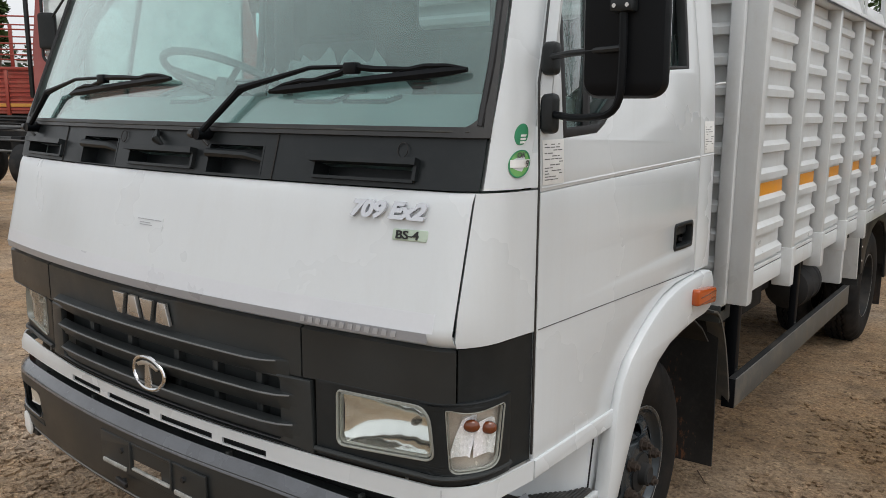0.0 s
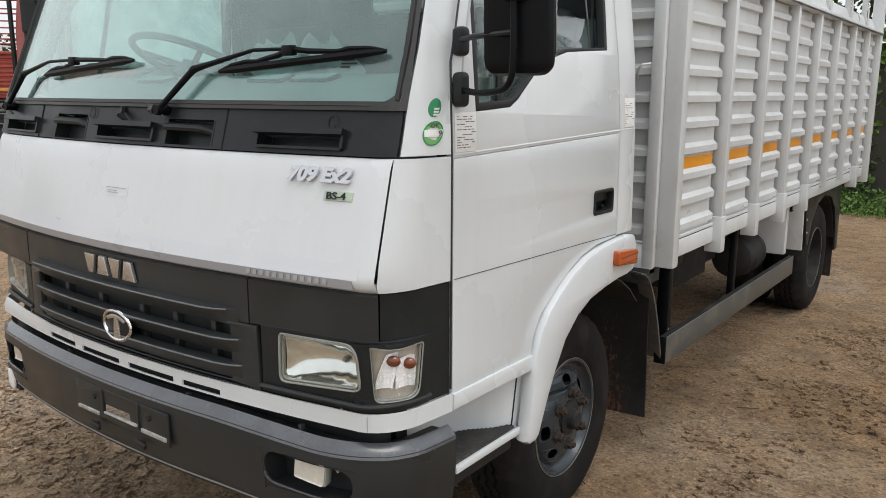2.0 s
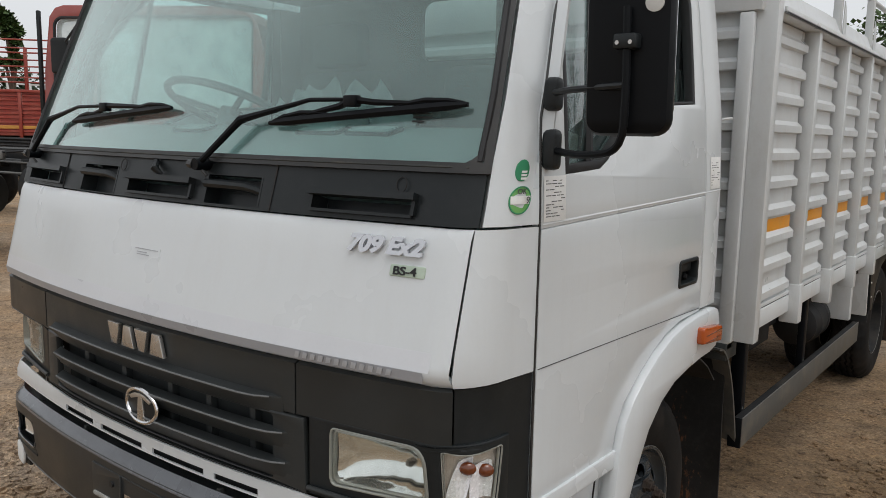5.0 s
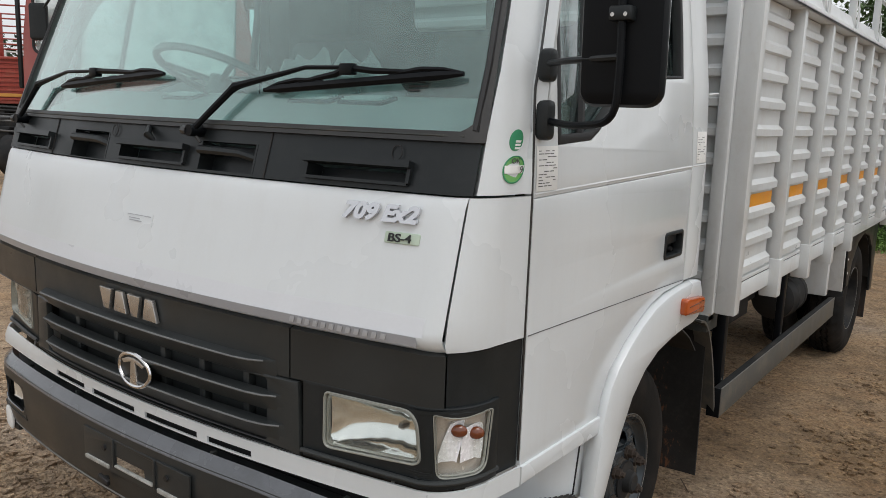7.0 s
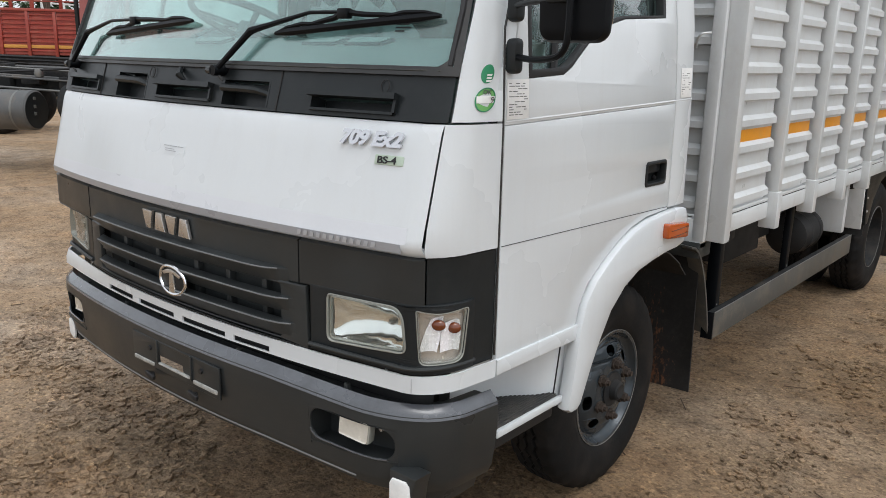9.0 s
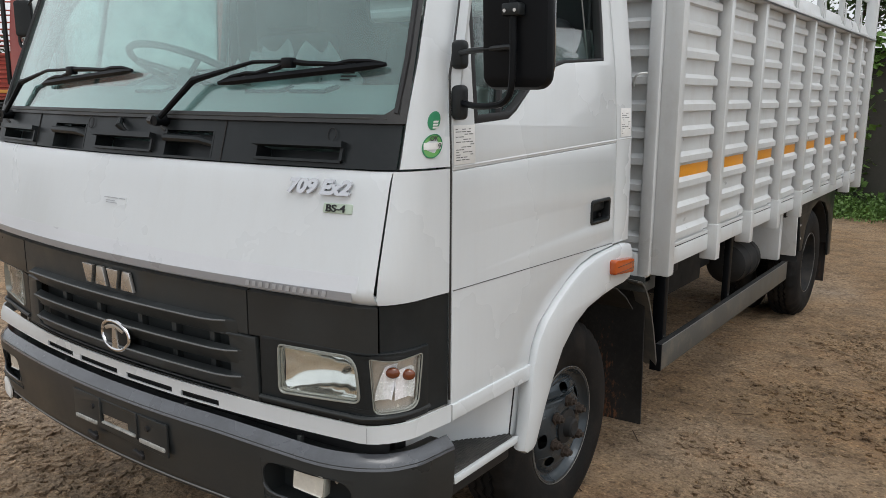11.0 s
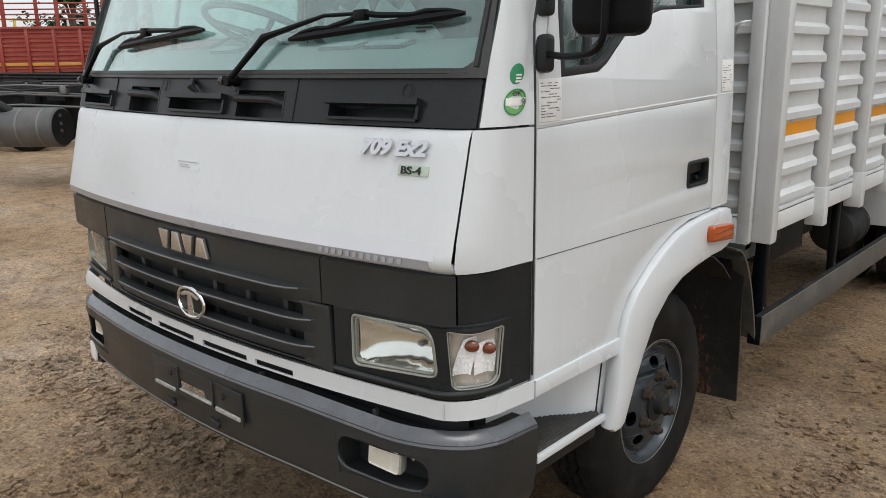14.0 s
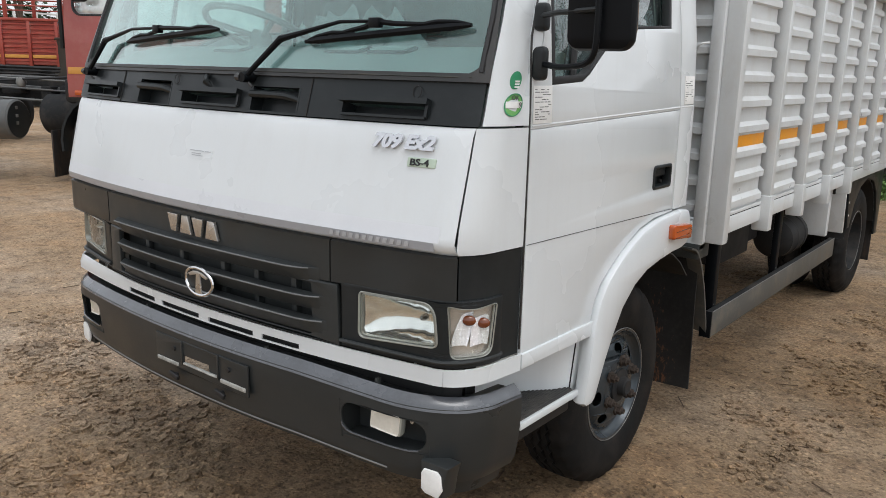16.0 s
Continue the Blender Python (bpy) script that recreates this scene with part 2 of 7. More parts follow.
    twig=mat("dry_twig", (0.10, 0.065, 0.04), 0.9, vary=0.3, bump=0.2),
)
def rusty_flap():
    """Black rubber whose inner half carries a splash of dried rust-red mud."""
    m = mat("stained_flap_rubber", (0.010, 0.010, 0.010), 0.6, vary=0.3, scale=14, bump=0.2, dirt=(0.05, 0.045, 0.04), dirt_amt=0.3, dirt_scale=40)
    n, l = m.node_tree.nodes, m.node_tree.links
    b = n["Principled BSDF"]
    was = b.inputs["Base Color"].links[0].from_socket
    tc = n.new("ShaderNodeTexCoord")
    sep = n.new("ShaderNodeSeparateXYZ")
    l.new(tc.outputs["Object"], sep.inputs[0])
    edge = n.new("ShaderNodeMapRange")
    edge.inputs[1].default_value, edge.inputs[2].default_value, edge.inputs[3].default_value, edge.inputs[4].default_value = 0.86, 1.02, 0.06, -0.16
    l.new(sep.outputs[0], edge.inputs[0])
    nz = n.new("ShaderNodeTexNoise")
    nz.inputs["Scale"].default_value, nz.inputs["Detail"].default_value, nz.inputs["Roughness"].default_value = 62.0, 6, 0.7
    mp = n.new("ShaderNodeMapping")
    mp.inputs["Scale"].default_value = (1, 1, 0.4)
    l.new(tc.outputs["Object"], mp.inputs["Vector"])
    l.new(mp.outputs[0], nz.inputs["Vector"])
    add = n.new("ShaderNodeMath")
    l.new(nz.outputs[0], add.inputs[0])
    l.new(edge.outputs[0], add.inputs[1])
    low = n.new("ShaderNodeMapRange")
    low.inputs[1].default_value, low.inputs[2].default_value, low.inputs[3].default_value, low.inputs[4].default_value = 0.25, 0.75, 0.05, -0.14
    l.new(sep.outputs[2], low.inputs[0])
    both = n.new("ShaderNodeMath")
    l.new(add.outputs[0], both.inputs[0])
    l.new(low.outputs[0], both.inputs[1])
    mr = n.new("ShaderNodeMapRange")
    mr.inputs[1].default_value, mr.inputs[2].default_value, mr.inputs[4].default_value = 0.55, 0.66, 0.85
    l.new(both.outputs[0], mr.inputs[0])
    mx = n.new("ShaderNodeMix")
    mx.data_type = "RGBA"
    mx.inputs[7].default_value = (0.15, 0.062, 0.028, 1)
    l.new(mr.outputs[0], mx.inputs[0])
    l.new(was, mx.inputs[6])
    l.new(mx.outputs[2], b.inputs["Base Color"])
    return m


M["flap_stained"] = rusty_flap()
M["windshield"] = glass("tinted_windshield_glass", (0.80, 0.95, 0.94), 1.62, film=0.06, film_col=(0.62, 0.78, 0.75), power=2.6, sheen=(0.945, 1.0, 0.97))
M["pane"] = glass("side_window_glass", (0.80, 0.90, 0.885), 1.75, film=0.02, power=3.6)
# pale film stands in for sky reflected in the red cab's windows
M["sky_pane"] = glass("sky_film_cab_glass", (0.8, 0.86, 0.85), 2.6, film=0.55, film_col=(0.78, 0.82, 0.80), power=2.0)
M["lens"] = glass("clear_lamp_lens", (0.95, 0.96, 0.95), 1.3, film=0.012, film_col=(0.7, 0.7, 0.66))
M["plastic_film"] = glass("clear_seat_cover_film", (0.85, 0.9, 0.9), 1.45, film=0.42, film_col=(0.85, 0.9, 0.9), rough=0.12)
M["mirror"] = mat("mirror_glass", (0.85, 0.86, 0.87), 0.02, metal=1.0, vary=0.0, bump=0.0, rough_var=0.0)


def ground_material():
    m = bpy.data.materials.new("dirt_yard")
    m.use_nodes = True
    n, l = m.node_tree.nodes, m.node_tree.links
    b = n["Principled BSDF"]
    tc = n.new("ShaderNodeTexCoord")

    def noise_node(s, d, r=0.55):
        t = n.new("ShaderNodeTexNoise")
        t.inputs["Scale"].default_value, t.inputs["Detail"].default_value, t.inputs["Roughness"].default_value = s, d, r
        l.new(tc.outputs["Object"], t.inputs["Vector"])
        return t.outputs[0]

    def ramp(src, stops):
        r = n.new("ShaderNodeValToRGB")
        r.color_ramp.elements[0].position, r.color_ramp.elements[0].color = stops[0][0], (*stops[0][1], 1)
        r.color_ramp.elements[1].position, r.color_ramp.elements[1].color = stops[-1][0], (*stops[-1][1], 1)
        for p, c in stops[1:-1]:
            e = r.color_ramp.elements.new(p)
            e.color = (*c, 1)
        l.new(src, r.inputs[0])
        return r.outputs[0]

    def mix(a, c, f, mode="MIX"):
        x = n.new("ShaderNodeMix")
        x.data_type, x.blend_type = "RGBA", mode
        l.new(a, x.inputs[6])
        l.new(c, x.inputs[7])
        if hasattr(f, "node"):
            l.new(f, x.inputs[0])
        else:
            x.inputs[0].default_value = f
        return x.outputs[2]

    broad = ramp(noise_node(0.45, 6), [(0.3, (0.385, 0.258, 0.146)), (0.5, (0.468, 0.338, 0.217)), (0.66, (0.55, 0.44, 0.335))])
    mid = ramp(noise_node(4.0, 8, 0.65), [(0.3, (0.58, 0.555, 0.53)), (0.5, (0.98, 0.97, 0.96)), (0.72, (1.22, 1.21, 1.19))])
    fine = ramp(noise_node(60.0, 6, 0.75), [(0.3, (0.55, 0.54, 0.52)), (0.55, (1.0, 1.0, 1.0)), (0.78, (1.35, 1.33, 1.3))])
    c = mix(broad, mid, 1.0, "MULTIPLY")
    c = mix(c, fine, 1.0, "MULTIPLY")
    # dark pits put the shade of small crevices into the soil colour
    pit_shade = ramp(noise_node(17.0, 7, 0.72), [(0.36, (0.48, 0.45, 0.42)), (0.45, (0.97, 0.96, 0.95)), (0.6, (1.0, 1.0, 1.0)), (0.72, (1.2, 1.18, 1.15))])
    c = mix(c, pit_shade, 1.0, "MULTIPLY")
    hue = ramp(noise_node(2.3, 7, 0.68), [(0.36, (1.045, 0.985, 0.92)), (0.5, (1.0, 1.0, 1.0)), (0.62, (0.94, 0.965, 1.0))])
    c = mix(c, hue, 1.0, "MULTIPLY")
    crumbs = n.new("ShaderNodeTexVoronoi")
    crumbs.inputs["Scale"].default_value = 75
    l.new(tc.outputs["Object"], crumbs.inputs["Vector"])
    bw = n.new("ShaderNodeSeparateColor")
    l.new(crumbs.outputs["Color"], bw.inputs[0])
    c = mix(c, ramp(bw.outputs[0], [(0.04, (0.62, 0.60, 0.58)), (0.16, (0.95, 0.95, 0.95)), (0.85, (1.03, 1.03, 1.03)), (0.97, (1.36, 1.34, 1.30))]), 1.0, "MULTIPLY")
    tone = n.new("ShaderNodeAttribute")
    tone.attribute_name = "tone"
    c = mix(c, ramp(tone.outputs["Fac"], [(0.0, (1.0, 1.0, 1.0)), (0.02, (0.74, 0.72, 0.70)), (0.6, (0.96, 0.95, 0.94)), (1.0, (1.22, 1.20, 1.17))]), 1.0, "MULTIPLY")
    vor = n.new("ShaderNodeTexVoronoi")
    vor.inputs["Scale"].default_value = 28
    l.new(tc.outputs["Object"], vor.inputs["Vector"])
    peb = ramp(vor.outputs["Distance"], [(0.0, (1.25, 1.2, 1.12)), (0.16, (1.05, 1.03, 1.0)), (0.3, (1, 1, 1))])
    c = mix(c, peb, 0.5, "MULTIPLY")
    at = n.new("ShaderNodeAttribute")
    at.attribute_name = "churn"
    darker_soil = n.new("ShaderNodeRGB")
    darker_soil.outputs[0].default_value = (0.605, 0.552, 0.458, 1)
    darkened = mix(c, darker_soil.outputs[0], 1.0, "MULTIPLY")
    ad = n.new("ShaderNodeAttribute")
    ad.attribute_name = "darker_soil"
    c = mix(c, darkened, ad.outputs["Fac"])
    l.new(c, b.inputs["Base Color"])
    b.inputs["Roughness"].default_value = 0.92
    bp = n.new("ShaderNodeBump")
    bp.inputs["Strength"].default_value, bp.inputs["Distance"].default_value = 0.9, 0.03
    l.new(noise_node(38.0, 8, 0.7), bp.inputs["Height"])
    bp2 = n.new("ShaderNodeBump")
    bp2.inputs["Strength"].default_value, bp2.inputs["Distance"].default_value = 0.7, 0.09
    l.new(noise_node(7.0, 6, 0.6), bp2.inputs["Height"])
    l.new(bp.outputs[0], bp2.inputs["Normal"])
    crack = n.new("ShaderNodeTexVoronoi")
    crack.feature = "DISTANCE_TO_EDGE"
    crack.inputs["Scale"].default_value = 21
    warp = n.new("ShaderNodeMix")
    warp.data_type, warp.blend_type = "RGBA", "LINEAR_LIGHT"
    warp.inputs[0].default_value = 0.06
    wz = n.new("ShaderNodeTexNoise")
    wz.inputs["Scale"].default_value, wz.inputs["Detail"].default_value = 9.0, 4
    l.new(tc.outputs["Object"], wz.inputs["Vector"])
    l.new(tc.outputs["Object"], warp.inputs[6])
    l.new(wz.outputs["Color"], warp.inputs[7])
    l.new(warp.outputs[2], crack.inputs["Vector"])
    cr = n.new("ShaderNodeMapRange")
    cr.inputs[1].default_value, cr.inputs[2].default_value = 0.0, 0.16
    l.new(crack.outputs["Distance"], cr.inputs[0])
    bp3 = n.new("ShaderNodeBump")
    bp3.inputs["Distance"].default_value = 0.03
    msk = n.new("ShaderNodeMapRange")
    msk.inputs[1].default_value, msk.inputs[2].default_value, msk.inputs[4].default_value = 0.5, 1.1, 0.35
    l.new(at.outputs["Fac"], msk.inputs[0])
    l.new(msk.outputs[0], bp3.inputs["Strength"])
    l.new(cr.outputs[0], bp3.inputs["Height"])
    l.new(bp2.outputs[0], bp3.inputs["Normal"])
    l.new(bp3.outputs[0], b.inputs["Normal"])
    return m


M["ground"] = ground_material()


# ---- building helpers ----
def finish(bm, name, material, smooth=35):
    me = bpy.data.meshes.new(name)
    bmesh.ops.recalc_face_normals(bm, faces=bm.faces)
    bm.to_mesh(me)
    bm.free()
    if smooth:
        me.polygons.foreach_set("use_smooth", [True] * len(me.polygons))
        me.set_sharp_from_angle(angle=radians(smooth))
    me.materials.append(M[material])
    return me


def part(name, bm, material, parent=None, label="", smooth=35):
    """Links a bmesh (or mesh) as one mesh object under a thing or part."""
    me = bm if isinstance(bm, bpy.types.Mesh) else finish(bm, name, material, smooth)
    ob = new(name, me)
    if parent:
        ob.parent = parent
    if label:
        ob["label"] = label
    return ob


def thing(name, label, category, group="", kind="", at=(0, 0, 0)):
    ob = new(name)
    ob.location = at
    return tagged(ob, label, category, group, kind)


def box(x0, x1, y0, y1, z0, z1, bevel=0.004, bm=None, seg=2):
    own = bmesh.new()
    r = bmesh.ops.create_cube(own, size=1)
    for v in own.verts:
        v.co = Vector(((x0 + x1) / 2 + v.co.x * (x1 - x0), (y0 + y1) / 2 + v.co.y * (y1 - y0), (z0 + z1) / 2 + v.co.z * (z1 - z0)))
    b = min(bevel, 0.45 * min(abs(x1 - x0), abs(y1 - y0), abs(z1 - z0)))
    if b > 0:
        bmesh.ops.bevel(own, geom=own.edges[:], offset=b, segments=seg, affect="EDGES", profile=0.5)
    return merge(bm, own)


def merge(bm, other):
    """Adds other to bm (or returns other when there is none)."""
    if bm is None:
        return other
    me = bpy.data.meshes.new("tmp")
    other.to_mesh(me)
    other.free()
    bm.from_mesh(me)
    bpy.data.meshes.remove(me)
    return bm


def moved(bm, m):
    bmesh.ops.transform(bm, matrix=m, verts=bm.verts)
    return bm


def tube(path, r, seg=10, bm=None, caps=True):
    """A round bar along a path of points; r may be a list."""
    own = bmesh.new()
    pts = [Vector(p) for p in path]
    rs = r if isinstance(r, (list, tuple)) else [r] * len(pts)
    rings, up = [], None
    for i, p in enumerate(pts):
        d = (pts[min(i + 1, len(pts) - 1)] - pts[max(i - 1, 0)]).normalized()
        if up is None:
            up = Vector((0, 0, 1)) if abs(d.z) < 0.9 else Vector((1, 0, 0))
        side = d.cross(up).normalized()
        up = side.cross(d).normalized()
        rings.append([own.verts.new(p + (side * math.cos(a) + up * math.sin(a)) * rs[i]) for a in (2 * math.pi * k / seg for k in range(seg))])
    for a, b in zip(rings, rings[1:]):
        for k in range(seg):
            own.faces.new((a[k], a[(k + 1) % seg], b[(k + 1) % seg], b[k]))
    if caps:
        own.faces.new(rings[0][::-1])
        own.faces.new(rings[-1])
    return merge(bm, own)


def bend(points, r, n=5):
    """A path whose inner corners are rounded with radius r."""
    pts = [Vector(p) for p in points]
    out = [pts[0]]
    for a, b, c in zip(pts, pts[1:], pts[2:]):
        u, w = (a - b), (c - b)
        k = min(r, u.length * 0.45, w.length * 0.45)
        p, q = b + u.normalized() * k, b + w.normalized() * k
        for i in range(n + 1):
            t = i / n
            out.append(p * (1 - t) ** 2 + b * 2 * t * (1 - t) + q * t * t)
    return out + [pts[-1]]


def lathe(profile, seg=48, bm=None, skip=None, closed=False):
    """Turns (offset along x, radius) rows about the x axis."""
    own = bmesh.new()
    rings = []
    for x, r in profile:
        rings.append([own.verts.new((x, r * math.cos(2 * math.pi * k / seg), r * math.sin(2 * math.pi * k / seg))) for k in range(seg)])
    n = len(rings)
    for i in range(n if closed else n - 1):
        a, b = rings[i], rings[(i + 1) % n]
        for k in range(seg):
            if skip and skip(i, k):
                continue
            own.faces.new((a[k], a[(k + 1) % seg], b[(k + 1) % seg], b[k]))
    return merge(bm, own)


def skin(us, vs, f, thick=0.004, off=0.0, skip=None, flip=False, bm=None):
    """A sheet f(u, v) with thickness, from a grid; outward is du x dv (reversed by flip)."""
    own = bmesh.new()
    s = -1 if flip else 1
    e = 1e-3
    top, low = {}, {}
    for i, u in enumerate(us):
        for j, v in enumerate(vs):
            p = Vector(f(u, v))
            nrm = ((Vector(f(u + e, v)) - Vector(f(u - e, v))).cross(Vector(f(u, v + e)) - Vector(f(u, v - e)))).normalized() * s
            top[i, j], low[i, j] = p + nrm * off, p + nrm * (off - thick)
    cells = [(i, j) for i in range(len(us) - 1) for j in range(len(vs) - 1) if not (skip and skip((us[i] + us[i + 1]) / 2, (vs[j] + vs[j + 1]) / 2))]
    have = set(cells)
    tv, lv = {}, {}

    def vert(store, src, k):
        if k not in store:
            store[k] = own.verts.new(src[k])
        return store[k]

    for i, j in cells:
        c = [(i, j), (i + 1, j), (i + 1, j + 1), (i, j + 1)]
        own.faces.new([vert(tv, top, k) for k in c])
        own.faces.new([vert(lv, low, k) for k in c[::-1]])
        for (di, dj), (a, b) in (((0, -1), (0, 1)), ((1, 0), (1, 2)), ((0, 1), (2, 3)), ((-1, 0), (3, 0))):
            if (i + di, j + dj) not in have:
                own.faces.new((vert(tv, top, c[b]), vert(tv, top, c[a]), vert(lv, low, c[a]), vert(lv, low, c[b])))
    return merge(bm, own)


def span(a, b, step):
    k = max(1, int(math.ceil(abs(b - a) / step - 1e-6)))
    return [a + (b - a) * i / k for i in range(k + 1)]


def rrect(x0, x1, z0, z1, r, n=5):
    out = []
    for cx, cz, a in ((x1 - r, z1 - r, 0), (x0 + r, z1 - r, 90), (x0 + r, z0 + r, 180), (x1 - r, z0 + r, 270)):
        out += [(cx + r * math.cos(radians(a + 90 * k / n)), cz + r * math.sin(radians(a + 90 * k / n))) for k in range(n + 1)]
    return out


def dense(poly, step=0.03):
    out = []
    for a, b in zip(poly, poly[1:] + poly[:1]):
        k = max(1, int(math.hypot(b[0] - a[0], b[1] - a[1]) / step))
        out += [(a[0] + (b[0] - a[0]) * i / k, a[1] + (b[1] - a[1]) * i / k) for i in range(k)]
    return out


def plate(outline, holes=(), f=None, thick=0.01, bevel=0.002, flip=False, step=0.03, bm=None, fine=0):
    """A flat outline with holes, given thickness and rounded edges, then laid on the surface f(u, v)."""
    cu = bpy.data.curves.new("plate", "CURVE")
    cu.dimensions, cu.fill_mode = "2D", "BOTH"
    cu.extrude, cu.bevel_depth, cu.bevel_resolution, cu.offset = max(thick / 2 - bevel, 1e-4), bevel, 1, -bevel
    for loop in (outline, *holes):
        pts = dense(list(loop), step) if step else list(loop)
        sp = cu.splines.new("POLY")
        sp.points.add(len(pts) - 1)
        for p, q in zip(sp.points, pts):
            p.co = (q[0], q[1], 0, 1)
        sp.use_cyclic_u = True
    ob = bpy.data.objects.new("plate", cu)
    me = bpy.data.meshes.new_from_object(ob)
    own = bmesh.new()
    own.from_mesh(me)
    bpy.data.meshes.remove(me)
    bpy.data.objects.remove(ob)
    bpy.data.curves.remove(cu)
    bmesh.ops.remove_doubles(own, verts=own.verts, dist=1e-5)
    for _ in range(5 if fine else 0):
        long = [e for e in own.edges if e.calc_length() > fine]
        if long:
            bmesh.ops.triangulate(own, faces=[q for q in {q for e in long for q in e.link_faces} if len(q.verts) > 3])
            long = [e for e in own.edges if e.calc_length() > fine]
            bmesh.ops.subdivide_edges(own, edges=long, cuts=1)
            bmesh.ops.triangulate(own, faces=[q for q in own.faces if len(q.verts) > 4])
    if f:
        e, s = 1e-3, (-1 if flip else 1)
        for v in own.verts:
            u, w, d = v.co.x, v.co.y, v.co.z
            p = Vector(f(u, w))
            nrm = ((Vector(f(u + e, w)) - Vector(f(u - e, w))).cross(Vector(f(u, w + e)) - Vector(f(u, w - e)))).normalized() * s
            v.co = p + nrm * d
    return merge(bm, own)


def lettering(text, size, depth, f=None, shear=0.0, thick=0.0, bm=None):
    """Words in the built-in font as a mesh, laid on f(u, v); its lower left corner lies at u, v = 0."""
    cu = bpy.data.curves.new("words", "FONT")
    cu.body, cu.size, cu.extrude, cu.shear, cu.offset = text, size, depth / 2, shear, thick
    ob = bpy.data.objects.new("words", cu)
    me = bpy.data.meshes.new_from_object(ob)
    own = bmesh.new()
    own.from_mesh(me)
    bpy.data.meshes.remove(me)
    bpy.data.objects.remove(ob)
    bpy.data.curves.remove(cu)
    if f:
        for v in own.verts:
            v.co = Vector(f(v.co.x, v.co.y, v.co.z))
    return merge(bm, own)


def rounded(corners, radii, n=6):
    """A polygon with each corner rounded off by its radius."""
    out = []
    m_ = len(corners)
    for i, r in enumerate(radii):
        p, a, b = Vector(corners[i]), Vector(corners[i - 1]), Vector(corners[(i + 1) % m_])
        s0, s1 = p + (a - p).normalized() * r, p + (b - p).normalized() * r
        for k in range(n + 1):
            t = k / n
            q = s0 * (1 - t) ** 2 + p * 2 * t * (1 - t) + s1 * t * t
            out.append((q.x, q.y))
    return out


def grown(loop, d):
    """The loop moved outwards by d (inwards when d is negative)."""
    c = Vector((sum(p[0] for p in loop) / len(loop), sum(p[1] for p in loop) / len(loop)))
    hx, hy = max(abs(p[0] - c.x) for p in loop), max(abs(p[1] - c.y) for p in loop)
    return [(c.x + (p[0] - c.x) * (1 + d / hx), c.y + (p[1] - c.y) * (1 + d / hy)) for p in loop]


# ---- ground ----
def flaked(x, y):
    """Where the top crust of dried mud has broken into flakes: a strip before the bumper and a patch beside the body."""
    best = 9.0
    for (ax, ay), (bx, by) in (((-2.2, 0.38), (-1.0, 0.30)), ((-1.0, 0.30), (0.0, -0.10))):
        dx, dy = bx - ax, by - ay
        t = max(0.0, min(1.0, ((x - ax) * dx + (y - ay) * dy) / (dx * dx + dy * dy)))
        best = min(best, math.hypot(x - ax - t * dx, y - ay - t * dy) / 0.30)
    best = min(best, math.hypot((x - 1.75) / 0.42, (y - 3.0) / 0.62), math.hypot((x + 0.75) / 0.4, (y + 0.25) / 0.25), math.hypot((x - 1.45) / 0.20, (y - 2.15) / 0.42))
    return math.exp(-best * best)


def churned(x, y):
    """How much the dirt is churned up at a place, 0 to 1."""
    c = 1.5 * noise.noise((x * 0.75 + 4.1, y * 0.75 - 2.2, 5.0)) - 0.15 + 0.5 * noise.noise((x * 2.3, y * 2.3, 7.0))
    c += 1.1 * flaked(x, y)
    return max(0.0, min(1.0, c * 1.1))


def ground_height(x, y):
    """Rutted dirt: soft swells, tyre ruts and a churned strip on both sides of the parked truck."""
    far = max(0.0, 1 - math.hypot(x - 0.5, y - 2.0) / 16)
    h = 0.014 * noise.noise((x * 0.7, y * 0.7, 0.3)) + 0.008 * noise.noise((x * 2.6, y * 2.6, 1.7))
    if far > 0.4:
        h += 0.007 * noise.noise((x * 8.5, y * 8.5, 4.4)) + 0.006 * noise.noise((x * 17, y * 17, 8.1)) * (0.5 + noise.noise((x * 1.7, y * 1.7, 6.0)))
    rough = churned(x, y)
    if rough > 0.02 and far > 0.4:
        h += rough * (0.040 * (noise.turbulence((x * 5.5, y * 8, 2.0), 4, True, noise_basis="PERLIN_ORIGINAL", amplitude_scale=0.55, frequency_scale=2.1) - 0.35) + 0.014 * noise.noise((x * 2.5, y * 2.5, 2.2)))
    rut = math.exp(-((x + 2.1 - 0.5 * y) / 0.16) ** 2) + math.exp(-((x - 3.1 + 0.35 * y) / 0.18) ** 2)
    h -= 0.018 * rut * (1 - 0.5 * abs(noise.noise((x * 6, y * 6, 1.0))))
    sunk = sum(math.exp(-((abs(x) - 0.97) / 0.30) ** 2 - ((y - wy) / 0.36) ** 2) for wy in (1.27, 5.25)) if abs(x) < 2.5 else 0.0
    under = 1.0 if (abs(x) < 1.2 and 0.2 < y < 6.8) else 0.0
    return (h * (0.3 if under else 1.0)) * far - 0.006 + 0.024 * sunk


def soil_darkness(x, y):
    """How much darker the dirt is: the truck's +x side more than the open yard."""
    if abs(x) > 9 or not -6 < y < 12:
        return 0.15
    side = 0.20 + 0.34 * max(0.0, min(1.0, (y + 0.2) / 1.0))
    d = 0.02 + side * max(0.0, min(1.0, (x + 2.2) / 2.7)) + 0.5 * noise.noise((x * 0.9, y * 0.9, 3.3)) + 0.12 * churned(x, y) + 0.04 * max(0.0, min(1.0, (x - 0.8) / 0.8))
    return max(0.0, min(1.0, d))


